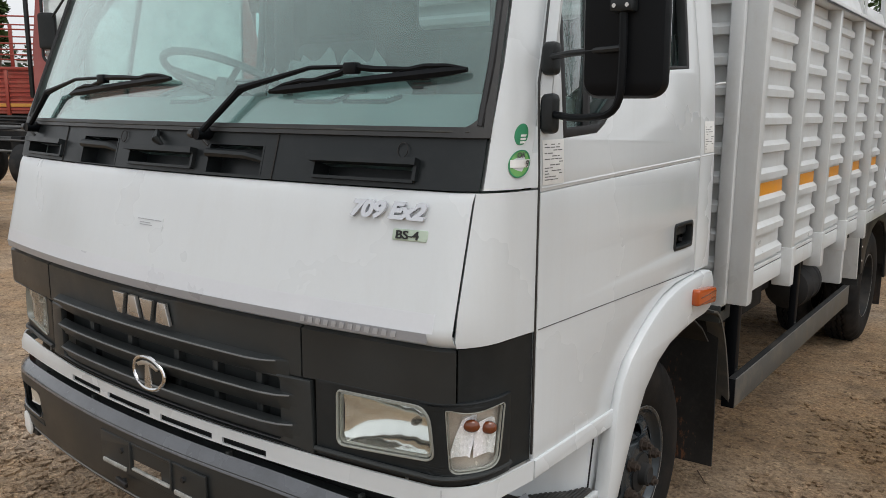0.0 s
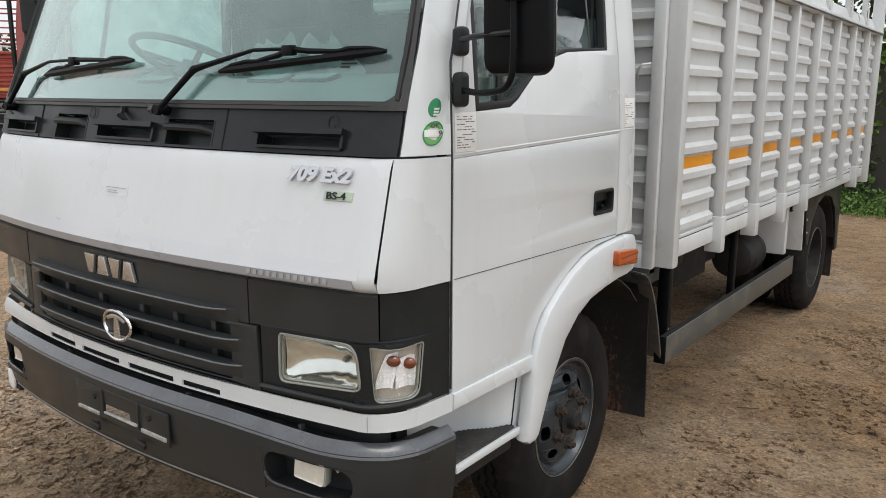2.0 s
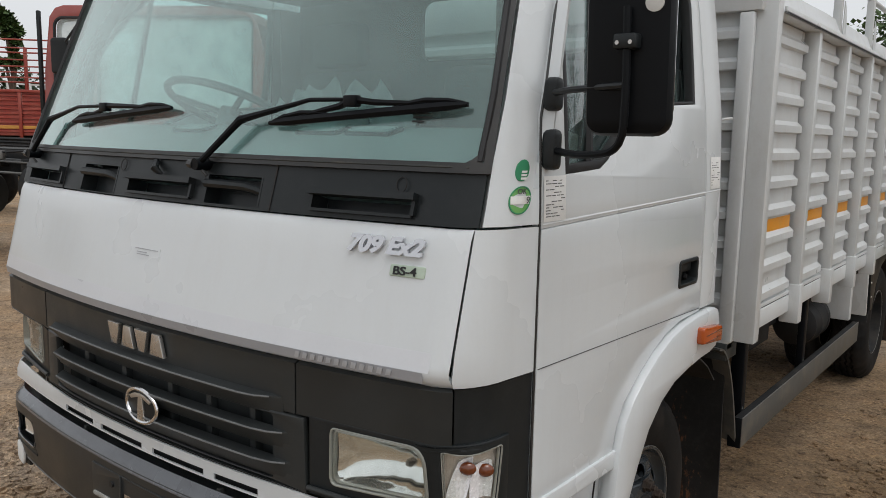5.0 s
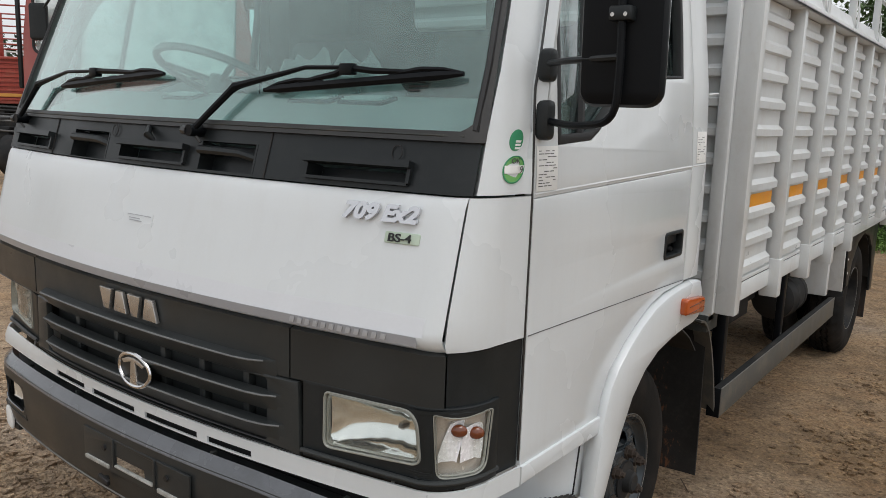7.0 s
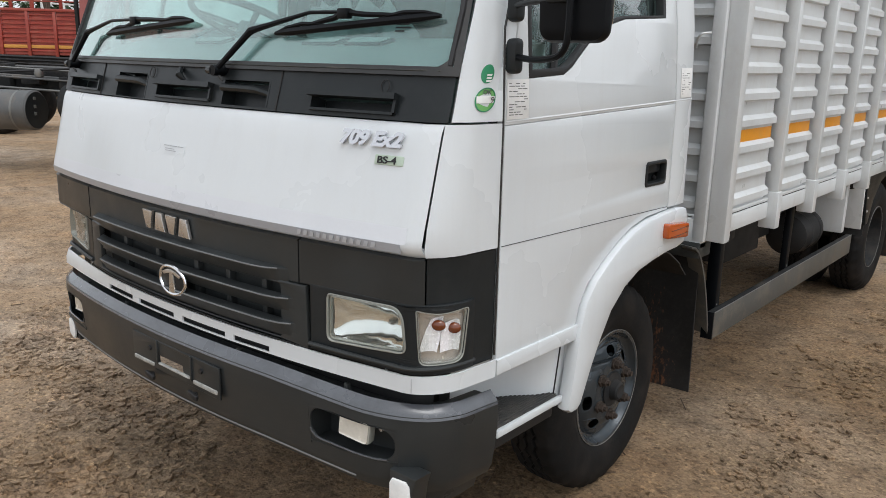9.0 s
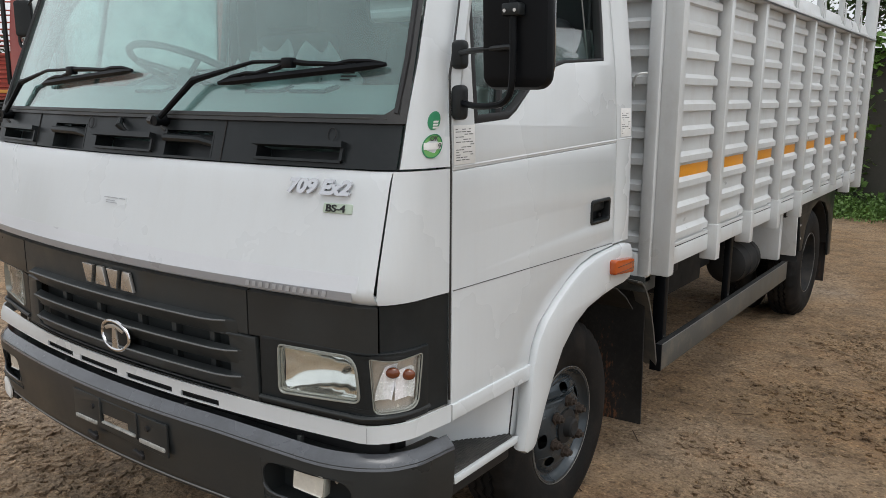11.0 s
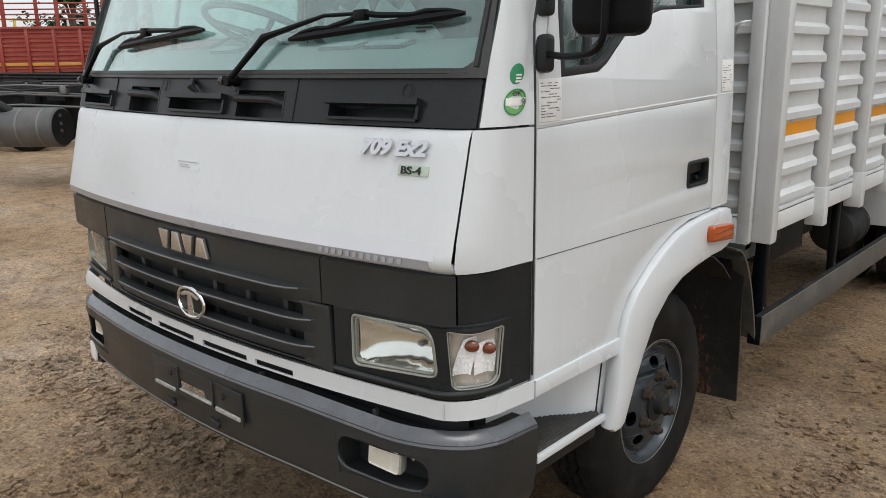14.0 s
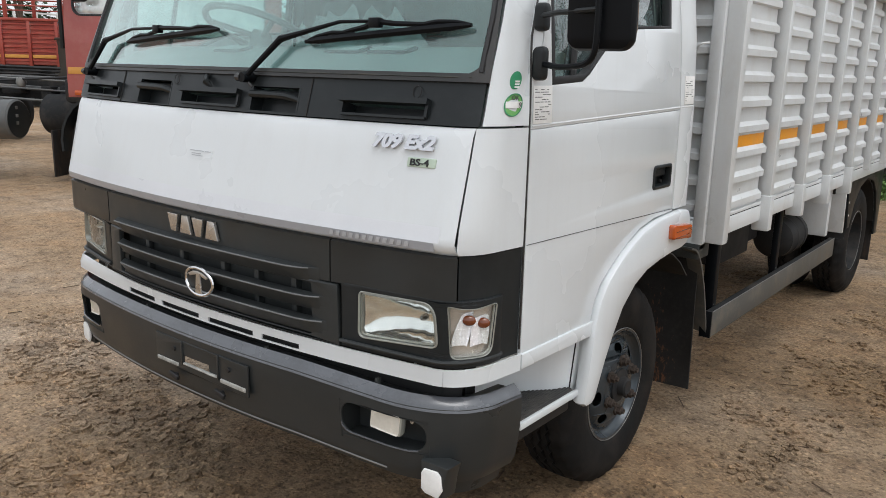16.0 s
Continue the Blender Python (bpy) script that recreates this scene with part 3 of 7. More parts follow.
def build_ground():
    bm = bmesh.new()
    xs = [-1500, -400, -120, -50, -26] + span(-16, -4.4, 0.35) + span(-4.2, 5.2, 0.024) + span(5.8, 14, 0.6) + [24, 50, 120, 400, 1500]
    ys = [-1500, -400, -120, -50, -22, -12] + span(-7, -2.4, 0.4) + span(-1.9, 5.6, 0.024) + span(5.75, 12.5, 0.12) + [16, 24, 50, 120, 400, 1500]
    grid = [[bm.verts.new((x, y, ground_height(x, y))) for y in ys] for x in xs]
    for i in range(len(xs) - 1):
        for j in range(len(ys) - 1):
            bm.faces.new((grid[i][j], grid[i + 1][j], grid[i + 1][j + 1], grid[i][j + 1]))
    g = part("ground", bm, "ground", smooth=180)
    ch = g.data.attributes.new("churn", "FLOAT", "POINT")
    ch.data.foreach_set("value", [churned(v.co.x, v.co.y) if abs(v.co.x) < 6 and -4 < v.co.y < 9 else 0.0 for v in g.data.vertices])
    dp = g.data.attributes.new("darker_soil", "FLOAT", "POINT")
    dp.data.foreach_set("value", [soil_darkness(v.co.x, v.co.y) for v in g.data.vertices])
    return tagged(g, "brown rutted dirt yard with dried churned mud", "ground", kind="structure")


build_ground()


# ---- the white truck: its cab surface ----
LEAN_Z, LEAN_Y = (0, 0.5, 0.8, 1.165, 1.2, 1.52, 1.66, 2.5), (-0.02, -0.03, 0, 0, -0.012, 0.065, 0.105, 0.42)


def lean(z):
    return float(np.interp(z, LEAN_Z, LEAN_Y))


def half_width(z):
    return float(np.interp(z, (0, 1.55, 1.8, 2.13, 2.45), (1.09, 1.09, 1.078, 1.038, 0.985)))


def seam_y(z):
    return float(np.interp(z, (0, 1.6, 1.76, 2.04, 2.45), (0.345, 0.345, 0.350, 0.452, 0.68)))


def nose(s, z):
    """The cab's skin round its front: s runs across it, past 0.97 round the corner and past 1.17 to the door's seam at 1.27."""
    a, w, y0 = abs(s), half_width(z), lean(z)
    k = w / 1.09
    if a <= 0.97:
        x, y = a * k, a * a / 10.8 + y0
    elif a <= 1.17:
        t = (a - 0.97) / 0.20 * math.pi / 2
        x, y = 0.97 * k + (w - 0.97 * k) * math.sin(t), 0.0871 + y0 + 0.16 * (1 - math.cos(t))
    else:
        t = (a - 1.17) / 0.10
        x, y = w + 0.011 * t, (0.2471 + y0) * (1 - t) + seam_y(z) * t
    if s < 0:
        out = max(0.0, min(1.0, (a - 0.45) / 0.5))
        high = max(0.0, min(1.0, (z - 1.034) / 0.012))
        x += 0.04 * out * high
        y += 0.026 * out * (1 - high) * max(0.0, min(1.0, (z - 0.82) / 0.04))
    return Vector((math.copysign(x, s), y, z))


def flank(sgn):
    return lambda y, z: Vector((sgn * half_width(z) - (0.04 if sgn < 0 else 0), y, z))


def nose_s(x):
    """The s at which the skin reaches the half-width x."""
    a = abs(x)
    if a > 0.97:
        a = 0.97 + 0.20 * math.asin(min(1, (a - 0.97) / 0.12)) / (math.pi / 2)
    return math.copysign(a, x)


truck = thing("cargo_truck", "white cargo truck with black front trim and corrugated load body", "truck")
HOOD_S = 1.0455

# cab panels of the front
S_ALL = span(-1.27, -1.17, 0.05) + span(-1.17, -0.97, 0.025)[1:] + span(-0.97, 0.97, 0.05)[1:] + span(0.97, 1.17, 0.025)[1:] + span(1.17, 1.27, 0.05)[1:]


def s_range(a, b):
    return [a] + [s for s in S_ALL if a + 0.004 < s < b - 0.004] + [b]


hood = part("hood_panel", skin(s_range(-HOOD_S, HOOD_S), [1.172, 1.178, 1.19, 1.205, 1.22, 1.26, 1.32, 1.38, 1.44, 1.49, 1.508, 1.514],
            lambda s, z: nose(s, z) + Vector((0, float(np.interp(z, (1.172, 1.182, 1.2, 1.5, 1.515), (0.014, 0.002, -0.002, 0, 0.008))), 0)), 0.02), "white", truck, "glossy white hood panel with faint dust")
part("grey_stripe", skin(s_range(-1.0, 0.985), span(1.184, 1.206, 0.022), nose, 0.002, off=0.004), "decal", hood)
part("pale_stripe", skin(s_range(-1.0, 1.0), span(1.207, 1.25, 0.02), nose, 0.002, off=0.002), "decal2", hood)
for k in range(12):
    s0 = 0.632 + 0.0235 * k
    part("stripe_tick", skin([0, 0.5, 1], [1.190, 1.196, 1.202], lambda u, z, s0=s0: nose(s0 + 0.013 * u + 0.5 * (z - 1.190), z), 0.002, off=0.0055), "tick", hood)
bm = lettering("709 Ex2", 0.052, 0.008, lambda u, v, w: nose(0.740 + u * 1.16, 1.450 + v * 0.98) + Vector((0.1, -0.98, 0.2)) * (w + 0.008), 0.25, 0.0027)
part("model_badge", bm, "silver", hood, "raised silver model lettering", smooth=0)
bm = plate(rrect(0.861, 0.951, 1.402, 1.428, 0.004), f=nose, thick=0.008)
badge = part("emission_badge", bm, "palegreen", hood, "pale green emission badge")
part("badge_lettering", lettering("BS-4", 0.026, 0.002, lambda u, v, w: nose(0.8705 + u * 1.28, 1.4062 + v) + Vector((0.1, -0.98, 0.2)) * (w + 0.006), 0.0, 0.0004), "rubber", hood, smooth=0)
bm = None
for k, (a, b, z) in enumerate(((0.0, 0.03, 0.03), (0.034, 0.075, 0.03), (0.08, 0.11, 0.03), (0.01, 0.06, 0.017), (0.012, 0.07, 0.008))):
    bm = skin([-0.058 + a * 1.05, -0.058 + b * 1.05], [1.356 + z * 0.72, 1.3585 + z * 0.72], nose, 0.0015, off=0.003, bm=bm)
part("hood_sticker", skin([-0.066, 0.066], [1.351, 1.385], nose, 0.0015, off=0.002), "white", hood, "worn silver paper sticker")
part("sticker_print", bm, "decal", hood)

for sg in (1, -1):
    def rev(a, b):
        return (a, b) if sg > 0 else (-b, -a)
    a, b = rev(HOOD_S + 0.0045, 1.27)
    part("corner_panel", skin(s_range(a, b), [1.174, 1.18, 1.19, 1.25, 1.35, 1.45, 1.508, 1.514], nose, 0.02), "white", truck)
    # pillar beside the windshield
    a, b = rev(1.064, 1.265)
    part("windshield_pillar", skin(s_range(a, b), [1.52, 1.526, 1.56, 1.6, 1.66, 1.72, 1.8, 1.88, 1.96, 2.05, 2.15, 2.25, 2.36], nose, 0.03, off=0.001), "white", truck)
    a, b = rev(1.052, 1.268)
    part("corner_trim", skin(s_range(a, b), [0.848, 0.852, 0.876, 0.9, 1.0, 1.038, 1.1, 1.166, 1.17], nose, 0.015, off=-0.003,
         skip=None if sg < 0 else (lambda s, z: s < 1.165 and 0.876 < z < 1.038)), "black", truck, "black corner trim beside the indicator")
    a, b = rev(0.628, 1.0475)
    low = lambda s: 1.044 - 0.02 * max(0.0, 0.75 - abs(s)) ** 1.0
    part("lamp_visor", skin(s_range(a, b), [0, 0.06, 0.5, 0.95, 1], lambda s, t: nose(s, low(s) + (1.168 - low(s)) * t), 0.02, off=0.004), "bumper", truck)
    # lamp surround with its two openings
    out = [(0.668, 0.85), (nose_s(1.049) + 0.12, 0.85), (nose_s(1.049) + 0.12, 1.046), (0.668, 1.046)]
    h1 = rounded([(0.731, 0.888), (1.002, 0.905), (0.988, 1.034), (0.733, 1.031)], (0.022, 0.026, 0.045, 0.014))
    h2 = rounded([(1.034, 0.877), (1.144, 0.877), (1.158, 1.030), (1.080, 1.020), (1.023, 1.032)], (0.02, 0.03, 0.012, 0.03, 0.010))
    f = (lambda s, z: nose(s, z)) if sg > 0 else (lambda s, z: nose(-s, z))
    part("lamp_surround", plate(out, (h1, h2), f, 0.010, 0.002, flip=sg < 0, step=0.02, fine=0.022), "black", truck, "black plastic lamp surround")
    bm = tube([f(s, 0.868) + Vector((0, -0.012, 0)) for s in span(0.67, 1.0, 0.03) + span(1.0, 1.2, 0.02)[1:]], 0.0065, 8)
    part("surround_ridge", bm, "grille", truck)
    # headlamp: bowl, lens, bezel
    lamp = part("headlamp", plate(grown(h1, 0.001), (grown(h1, -0.0045),), lambda s, z: f(s, z) + Vector((0, 0.002, 0)), 0.022, 0.004, flip=sg < 0, step=0.02),
                "lampgrey", truck, "rectangular clear headlamp")
    part("inner_bezel", plate(grown(h1, -0.006), (grown(h1, -0.0115),), lambda s, z: f(s, z) + Vector((0, 0.004, 0)), 0.014, 0.003, flip=sg < 0, step=0.02), "lampgrey", lamp)
    def bowl(s, z):
        u, v = (s - 0.885) / 0.155, (z - 0.963) / 0.070
        d = 0.080 * max(0.0, 1 - u * u) ** 0.6 * max(0.0, 1 - v * v) ** 0.45 + 0.006 + 0.0010 * math.sin(s * 150)
        return f(s, z) + Vector((0, d, 0))
    part("reflector", skin(span(0.735, 0.998, 0.010), span(0.893, 1.030, 0.0085), bowl, 0.003, flip=sg < 0), "reflector", lamp, "silvered reflector bowl")
    bm = lathe([(0, 0.0001), (0, 0.011), (0.016, 0.010), (0.03, 0.0001)], 16)
    part("bulb_cap", moved(bm, Matrix.Translation(f(0.925, 0.975) + Vector((0, 0.045, 0))) @ pose(0, 0, 0, 0, 0, -90)), "brushed", lamp)
    part("lens", plate(grown(h1, -0.006), (), lambda s, z: f(s, z) + Vector((0, -0.004, 0)), 0.003, 0.0008, flip=sg < 0, step=0.03), "lens", lamp).visible_shadow = False
    g = (lambda s, z: f(s, z) + Vector((0, 0.003, 0)))
    ind = part("indicator", plate(grown(h2, 0.001), (grown(h2, -0.0022),), g, 0.014, 0.002, flip=sg < 0, step=0.015), "lampgrey", truck, "clear indicator lamp with amber bulbs")
    part("inner_bezel", plate(grown(h2, -0.0050), (grown(h2, -0.0066),), g, 0.008, 0.0007, flip=sg < 0, step=0.015), "lampgrey", ind)
    part("lining", skin(span(1.012, 1.168, 0.0156), span(0.870, 1.038, 0.014), lambda s, z: f(s, z) + Vector((-0.009 * sg, 0.017, 0)), 0.002, flip=sg < 0), "lampback", ind)
    # two fans of bright facets that open downwards, an amber cap at the head of each
    for s0, z0, wide, reach, skew in ((1.080, 0.986, 0.022, 0.080, -0.022), (1.119, 0.974, 0.024, 0.070, -0.006)):
        def fan(u, v, s0=s0, z0=z0, wide=wide, reach=reach, skew=skew):
            w = wide * (0.75 + 0.32 * math.sin(min(1.0, v * 1.25) * 2.0))
            cup = 0.013 * (1 - u * u) * (1.0 - 0.8 * v) + 0.0034 * math.sin(31.7 * round(v * 6) + 17.3 * round(u * 3) + 90 * s0)
            return f(s0 + skew * v + u * w, z0 + 0.022 - (reach + 0.014) * v - 0.004 * u * u) + Vector((-0.006 * sg, 0.010 + cup - 0.006 * abs(u), 0))
        part("bowl", skin([-1, -0.66, -0.33, 0, 0.33, 0.66, 1], [k / 6 for k in range(7)], fan, 0.0015, flip=sg < 0), "facet", ind, "bright faceted reflector bowl", smooth=0)
        at_ = Matrix.Translation(f(s0, z0) + Vector((-0.004 * sg, 0.009, 0))) @ pose(0, 0, 0, 0, 0, -55 if sg > 0 else 235)
        bm = moved(lathe([(-0.012, 0.0001), (-0.011, 0.011), (-0.006, 0.0155), (0.002, 0.0165), (0.008, 0.013), (0.011, 0.007), (0.012, 0.0001)], 16), at_ @ Matrix.Diagonal((1, 1.18, 0.95, 1)))
        part("bulb", bm, "amber", ind, "dark amber bulb cap")
    part("lens", plate(grown(h2, -0.003), (), lambda s, z: f(s, z) + Vector((0, -0.001, 0)), 0.003, 0.0008, flip=sg < 0, step=0.02), "lens", ind).visible_shadow = False

# grille
part("grille_header", skin(s_range(-0.622, 0.622), [1.04, 1.046, 1.075, 1.10, 1.13, 1.163, 1.168], nose, 0.02, off=0.003), "grille", truck, "dark grey grille header")
grille = part("grille", plate([(-0.657, 0.848), (0.662, 0.848), (0.655, 1.037), (-0.645, 1.037)], (rrect(-0.56, 0.555, 0.862, 1.028, 0.01),), nose, 0.02, 0.003), "grille", truck, "dark grey plastic grille with slats")
for z0, a, b in ((1.078, -0.555, 0.585), (0.994, -0.548, 0.628), (0.918, -0.535, 0.636)):
    us = [a, a + 0.035] + span(a + 0.06, b - 0.07, 0.05) + [b - 0.035, b]
    def slat(s, t, z0=z0, a=a, b=b):
        e = min(1.0, (s - a) / 0.03, (b - s) / 0.085)
        y, z = ((0.0, z0), (-0.034 * max(e, 0.05), z0 - 0.003), (-0.037 * max(e, 0.05), z0 - 0.009), (-0.006, z0 - 0.052), (0.03, z0 - 0.054))[int(round(t))]
        return nose(s, z) + Vector((0, y, 0))
    own = bmesh.new()
    rows = [[own.verts.new(slat(s, t)) for t in range(5)] for s in us]
    for r0, r1 in zip(rows, rows[1:]):
        for t in range(4):
            own.faces.new((r0[t], r1[t], r1[t + 1], r0[t + 1]))
        own.faces.new((r0[4], r1[4], r1[0], r0[0]))
    own.faces.new(rows[0])
    own.faces.new(rows[-1][::-1])
    part("slat", own, "grille", grille)
    part("slat_edge", tube([slat(s, 1) * 0.5 + slat(s, 2) * 0.5 for s in us[1:-1]], 0.0028, 6), "slatdust", grille, "dusty slat edge")
for x in (-0.36, -0.12, 0.12, 0.29, 0.46):
    part("rib", box(x - 0.012, x + 0.012, nose(x, 0.95).y + 0.012, nose(x, 0.95).y + 0.05, 0.86, 1.03, 0.003), "grille", grille)
part("mesh_backing", skin(span(-0.57, 0.57, 0.1), span(0.855, 1.035, 0.05), nose, 0.006, off=-0.034), "grille", grille)
part("emblem", tube([Vector((0.048 + 0.076 * math.cos(a), -0.035 + 0.004 * math.cos(a) ** 2, 0.945 + 0.048 * math.sin(a))) for a in (2 * math.pi * k / 40 for k in range(41))], 0.0062, 8, caps=False), "chrome", grille, "oval chrome emblem ring")
part("emblem_disc", plate([(0.048 + 0.072 * math.cos(2 * math.pi * k / 32), 0.945 + 0.044 * math.sin(2 * math.pi * k / 32)) for k in range(32)], (), lambda u, v: Vector((u, -0.028, v)), 0.008, 0.001, step=0), "black", grille)
part("emblem_bar", plate([(0.022, 0.890), (0.060, 0.890), (0.050, 0.958), (0.086, 0.948), (0.096, 0.956), (0.068, 0.968), (0.040, 0.972), (0.012, 0.968), (-0.016, 0.956), (-0.006, 0.948), (0.030, 0.958)], (), lambda u, v: Vector((u + 0.008, -0.034, v + 0.010)), 0.008, 0.002, step=0), "brushed", grille)
for k in range(4):
    x0 = -0.152 + 0.0735 * k
    wide, low = ((0.064, 0.030), (0.034, 0.066))[k % 2]
    shp = [(x0 + 0.034 - wide / 2, 1.156), (x0 + 0.034 + wide / 2, 1.156), (x0 + 0.036 + low / 2, 1.094), (x0 + 0.036 - low / 2, 1.094)]
    part("maker_mark", plate(shp, (), lambda u, v: nose(u, v) + Vector((0, -0.012, 0)), 0.012, 0.002, step=0), "brushed", grille, "plain raised dull chrome block")

# lower white strip with its slots
SLOTS = ((-0.482, -0.283), (-0.232, 0.006), (0.060, 0.294), (0.336, 0.502))
zs = [0.792, 0.797, 0.802, 0.816, 0.838, 0.843]
ss = sorted(set(s_range(-1.268, 1.268) + [v for p in SLOTS for v in p]))
part("front_strip", skin(ss, zs, lambda s, z: nose(s, z + 0.004 * s), 0.006, off=0.012, skip=lambda s, z: 0.797 < z < 0.816 and any(a < s < b for a, b in SLOTS)), "white", truck, "white lower front strip with slots")
part("strip_joint", tube([nose(1.023, z) + Vector((0.004, -0.0155, 0)) for z in (0.800, 0.82, 0.843)], 0.0009, 5), "decal", truck)
part("strip_backing", skin(s_range(-1.1, 1.1), [0.66, 0.74, 0.80, 0.845], nose, 0.01, off=-0.06), "rubber", truck)

# cowl panel with its vents
VENTS = [(-0.918, -0.618, 1.535, 1.572), (-0.165, 0.156, 1.535, 1.572), (0.604, 0.894, 1.535, 1.570)]
GRIPS = [(-0.478, -0.25, 1.522, 1.605), (0.212, 0.424, 1.526, 1.601)]
zc = sorted({1.519, 1.524, 1.632, 1.638} | {v for q in VENTS + GRIPS for v in q[2:]})
sc = sorted(set(s_range(-1.056, 1.056) + [v for q in VENTS + GRIPS for v in q[:2]]))
cowl = part("cowl_panel", skin(sc, zc, nose, 0.02, off=-0.002, skip=lambda s, z: any(q[0] < s < q[1] and q[2] < z < q[3] for q in VENTS + GRIPS)), "black", truck, "black plastic cowl with air vents")
for q in VENTS:
    v = part("vent", skin([q[0] - 0.006, q[1] + 0.006], [q[3] - 0.002, q[3] + 0.014], nose, 0.03, off=0.022), "black", cowl)
    bm = skin(span(q[0], q[1], 0.05), [q[2], q[3]], nose, 0.004, off=-0.06)
    bm = skin([q[0] - 0.004, q[0] + 0.003], [q[2], q[3]], nose, 0.06, off=0.004, bm=bm)
    bm = skin([q[1] - 0.003, q[1] + 0.006], [q[2], q[3]], nose, 0.06, off=0.010, bm=bm)
    bm = skin(span(q[0], q[1], 0.05), [q[2] - 0.005, q[2] + 0.002], nose, 0.06, off=0.008, bm=bm)
    part("duct", bm, "black", v)
for q in GRIPS:
    bm = skin(span(q[0], q[1], 0.04), [q[2], q[3]], nose, 0.004, off=-0.05)
    bm = skin([q[0] - 0.003, q[0] + 0.003], [q[2], q[3]], nose, 0.05, off=-0.001, bm=bm)
    bm = skin([q[1] - 0.003, q[1] + 0.003], [q[2], q[3]], nose, 0.05, off=-0.001, bm=bm)
    rec = part("grip_recess", bm, "black", cowl)
    zm = q[3] - 0.024
    part("grip_bar", tube([nose(q[0] - 0.004, zm) + Vector((0, 0.0, 0)), nose(q[0] + 0.03, zm) + Vector((0, 0.002, 0)), nose(q[1] - 0.06, zm - 0.002) + Vector((0, 0.004, 0)), nose(q[1] - 0.02, zm - 0.010) + Vector((0, 0.010, 0)), nose(q[1], zm - 0.016) + Vector((0, 0.014, 0))], [0.012, 0.013, 0.012, 0.011, 0.009], 8), "black", rec)
for s in (-0.608, 0.467):
    part("seam", skin([s - 0.0025, s + 0.0025], [1.519, 1.58, 1.636], lambda u, z: nose(u + 0.12 * (z - 1.52) * (0.2 if s > 0 else 0.1), z), 0.004, off=0.0005), "dark", cowl)
for s, z in ((-0.213, 1.611), (0.854, 1.604)):
    c0 = nose(s, z)
    part("round_plug", tube([c0 + Vector((0.015 * math.cos(a), -0.003 + 0.004 * math.sin(a), 0.017 * math.sin(a))) for a in (2 * math.pi * k / 20 for k in range(21))], 0.0013, 5, caps=False), "dark", cowl)
part("washer_jet", tube([nose(-0.035, 1.628) + Vector((0, -0.004, 0)), nose(-0.005, 1.608) + Vector((0, -0.024, 0)), nose(0.004, 1.590) + Vector((0, -0.004, 0))], [0.008, 0.012, 0.006], 7), "black", cowl)

# windshield with rubber seal
part("windshield_seal", skin(s_range(-1.062, 1.062), [1.633, 1.639, 1.647, 1.656, 2.33, 2.36], nose, 0.03, off=0.008, skip=lambda s, z: 1.656 < z < 2.33 and -0.968 < s < 1.036), "seal", truck, "grey-black rubber windshield seal")
for sg in (1, -1):
    part("seal_edge", tube([nose(1.039 if sg > 0 else -0.972, z) + Vector((0, -0.004, 0)) for z in span(1.66, 2.33, 0.05)], 0.008, 6), "rubber", truck)
    part("seal_corner", plate([(0.962, 1.652), (1.008, 1.652), (1.008, 1.706), (1.004, 1.690), (0.996, 1.674), (0.984, 1.663)], (), lambda s, z: nose(s + 0.035 if sg > 0 else 0.032 - s, z), 0.014, 0.001, flip=sg < 0), "seal", truck)
# lighter bead draws the seal's dust and its highlight line
part("seal_bead", tube([nose(x, 1.6475) + Vector((0, -0.007, 0)) for x in span(-0.96, 1.02, 0.06)], 0.0035, 6), "galv", truck, "raised bead with the seal's dust and highlight")
ws = part("windshield", skin(s_range(-0.985, 1.042), span(1.648, 2.34, 0.07), nose, 0.004, off=-0.002), "windshield", truck, "teal-tinted windshield glass with a pale film")
ws.visible_shadow = False
bm = None
for k, w in enumerate((0.05, 0.042, 0.05, 0.03)):
    bm = skin([0.845, 0.845 + w], [1.772 - 0.009 * k, 1.776 - 0.009 * k], nose, 0.001, off=0.0005, bm=bm)
part("glass_etching", bm, "seal", truck, "small etched marking on the windshield")

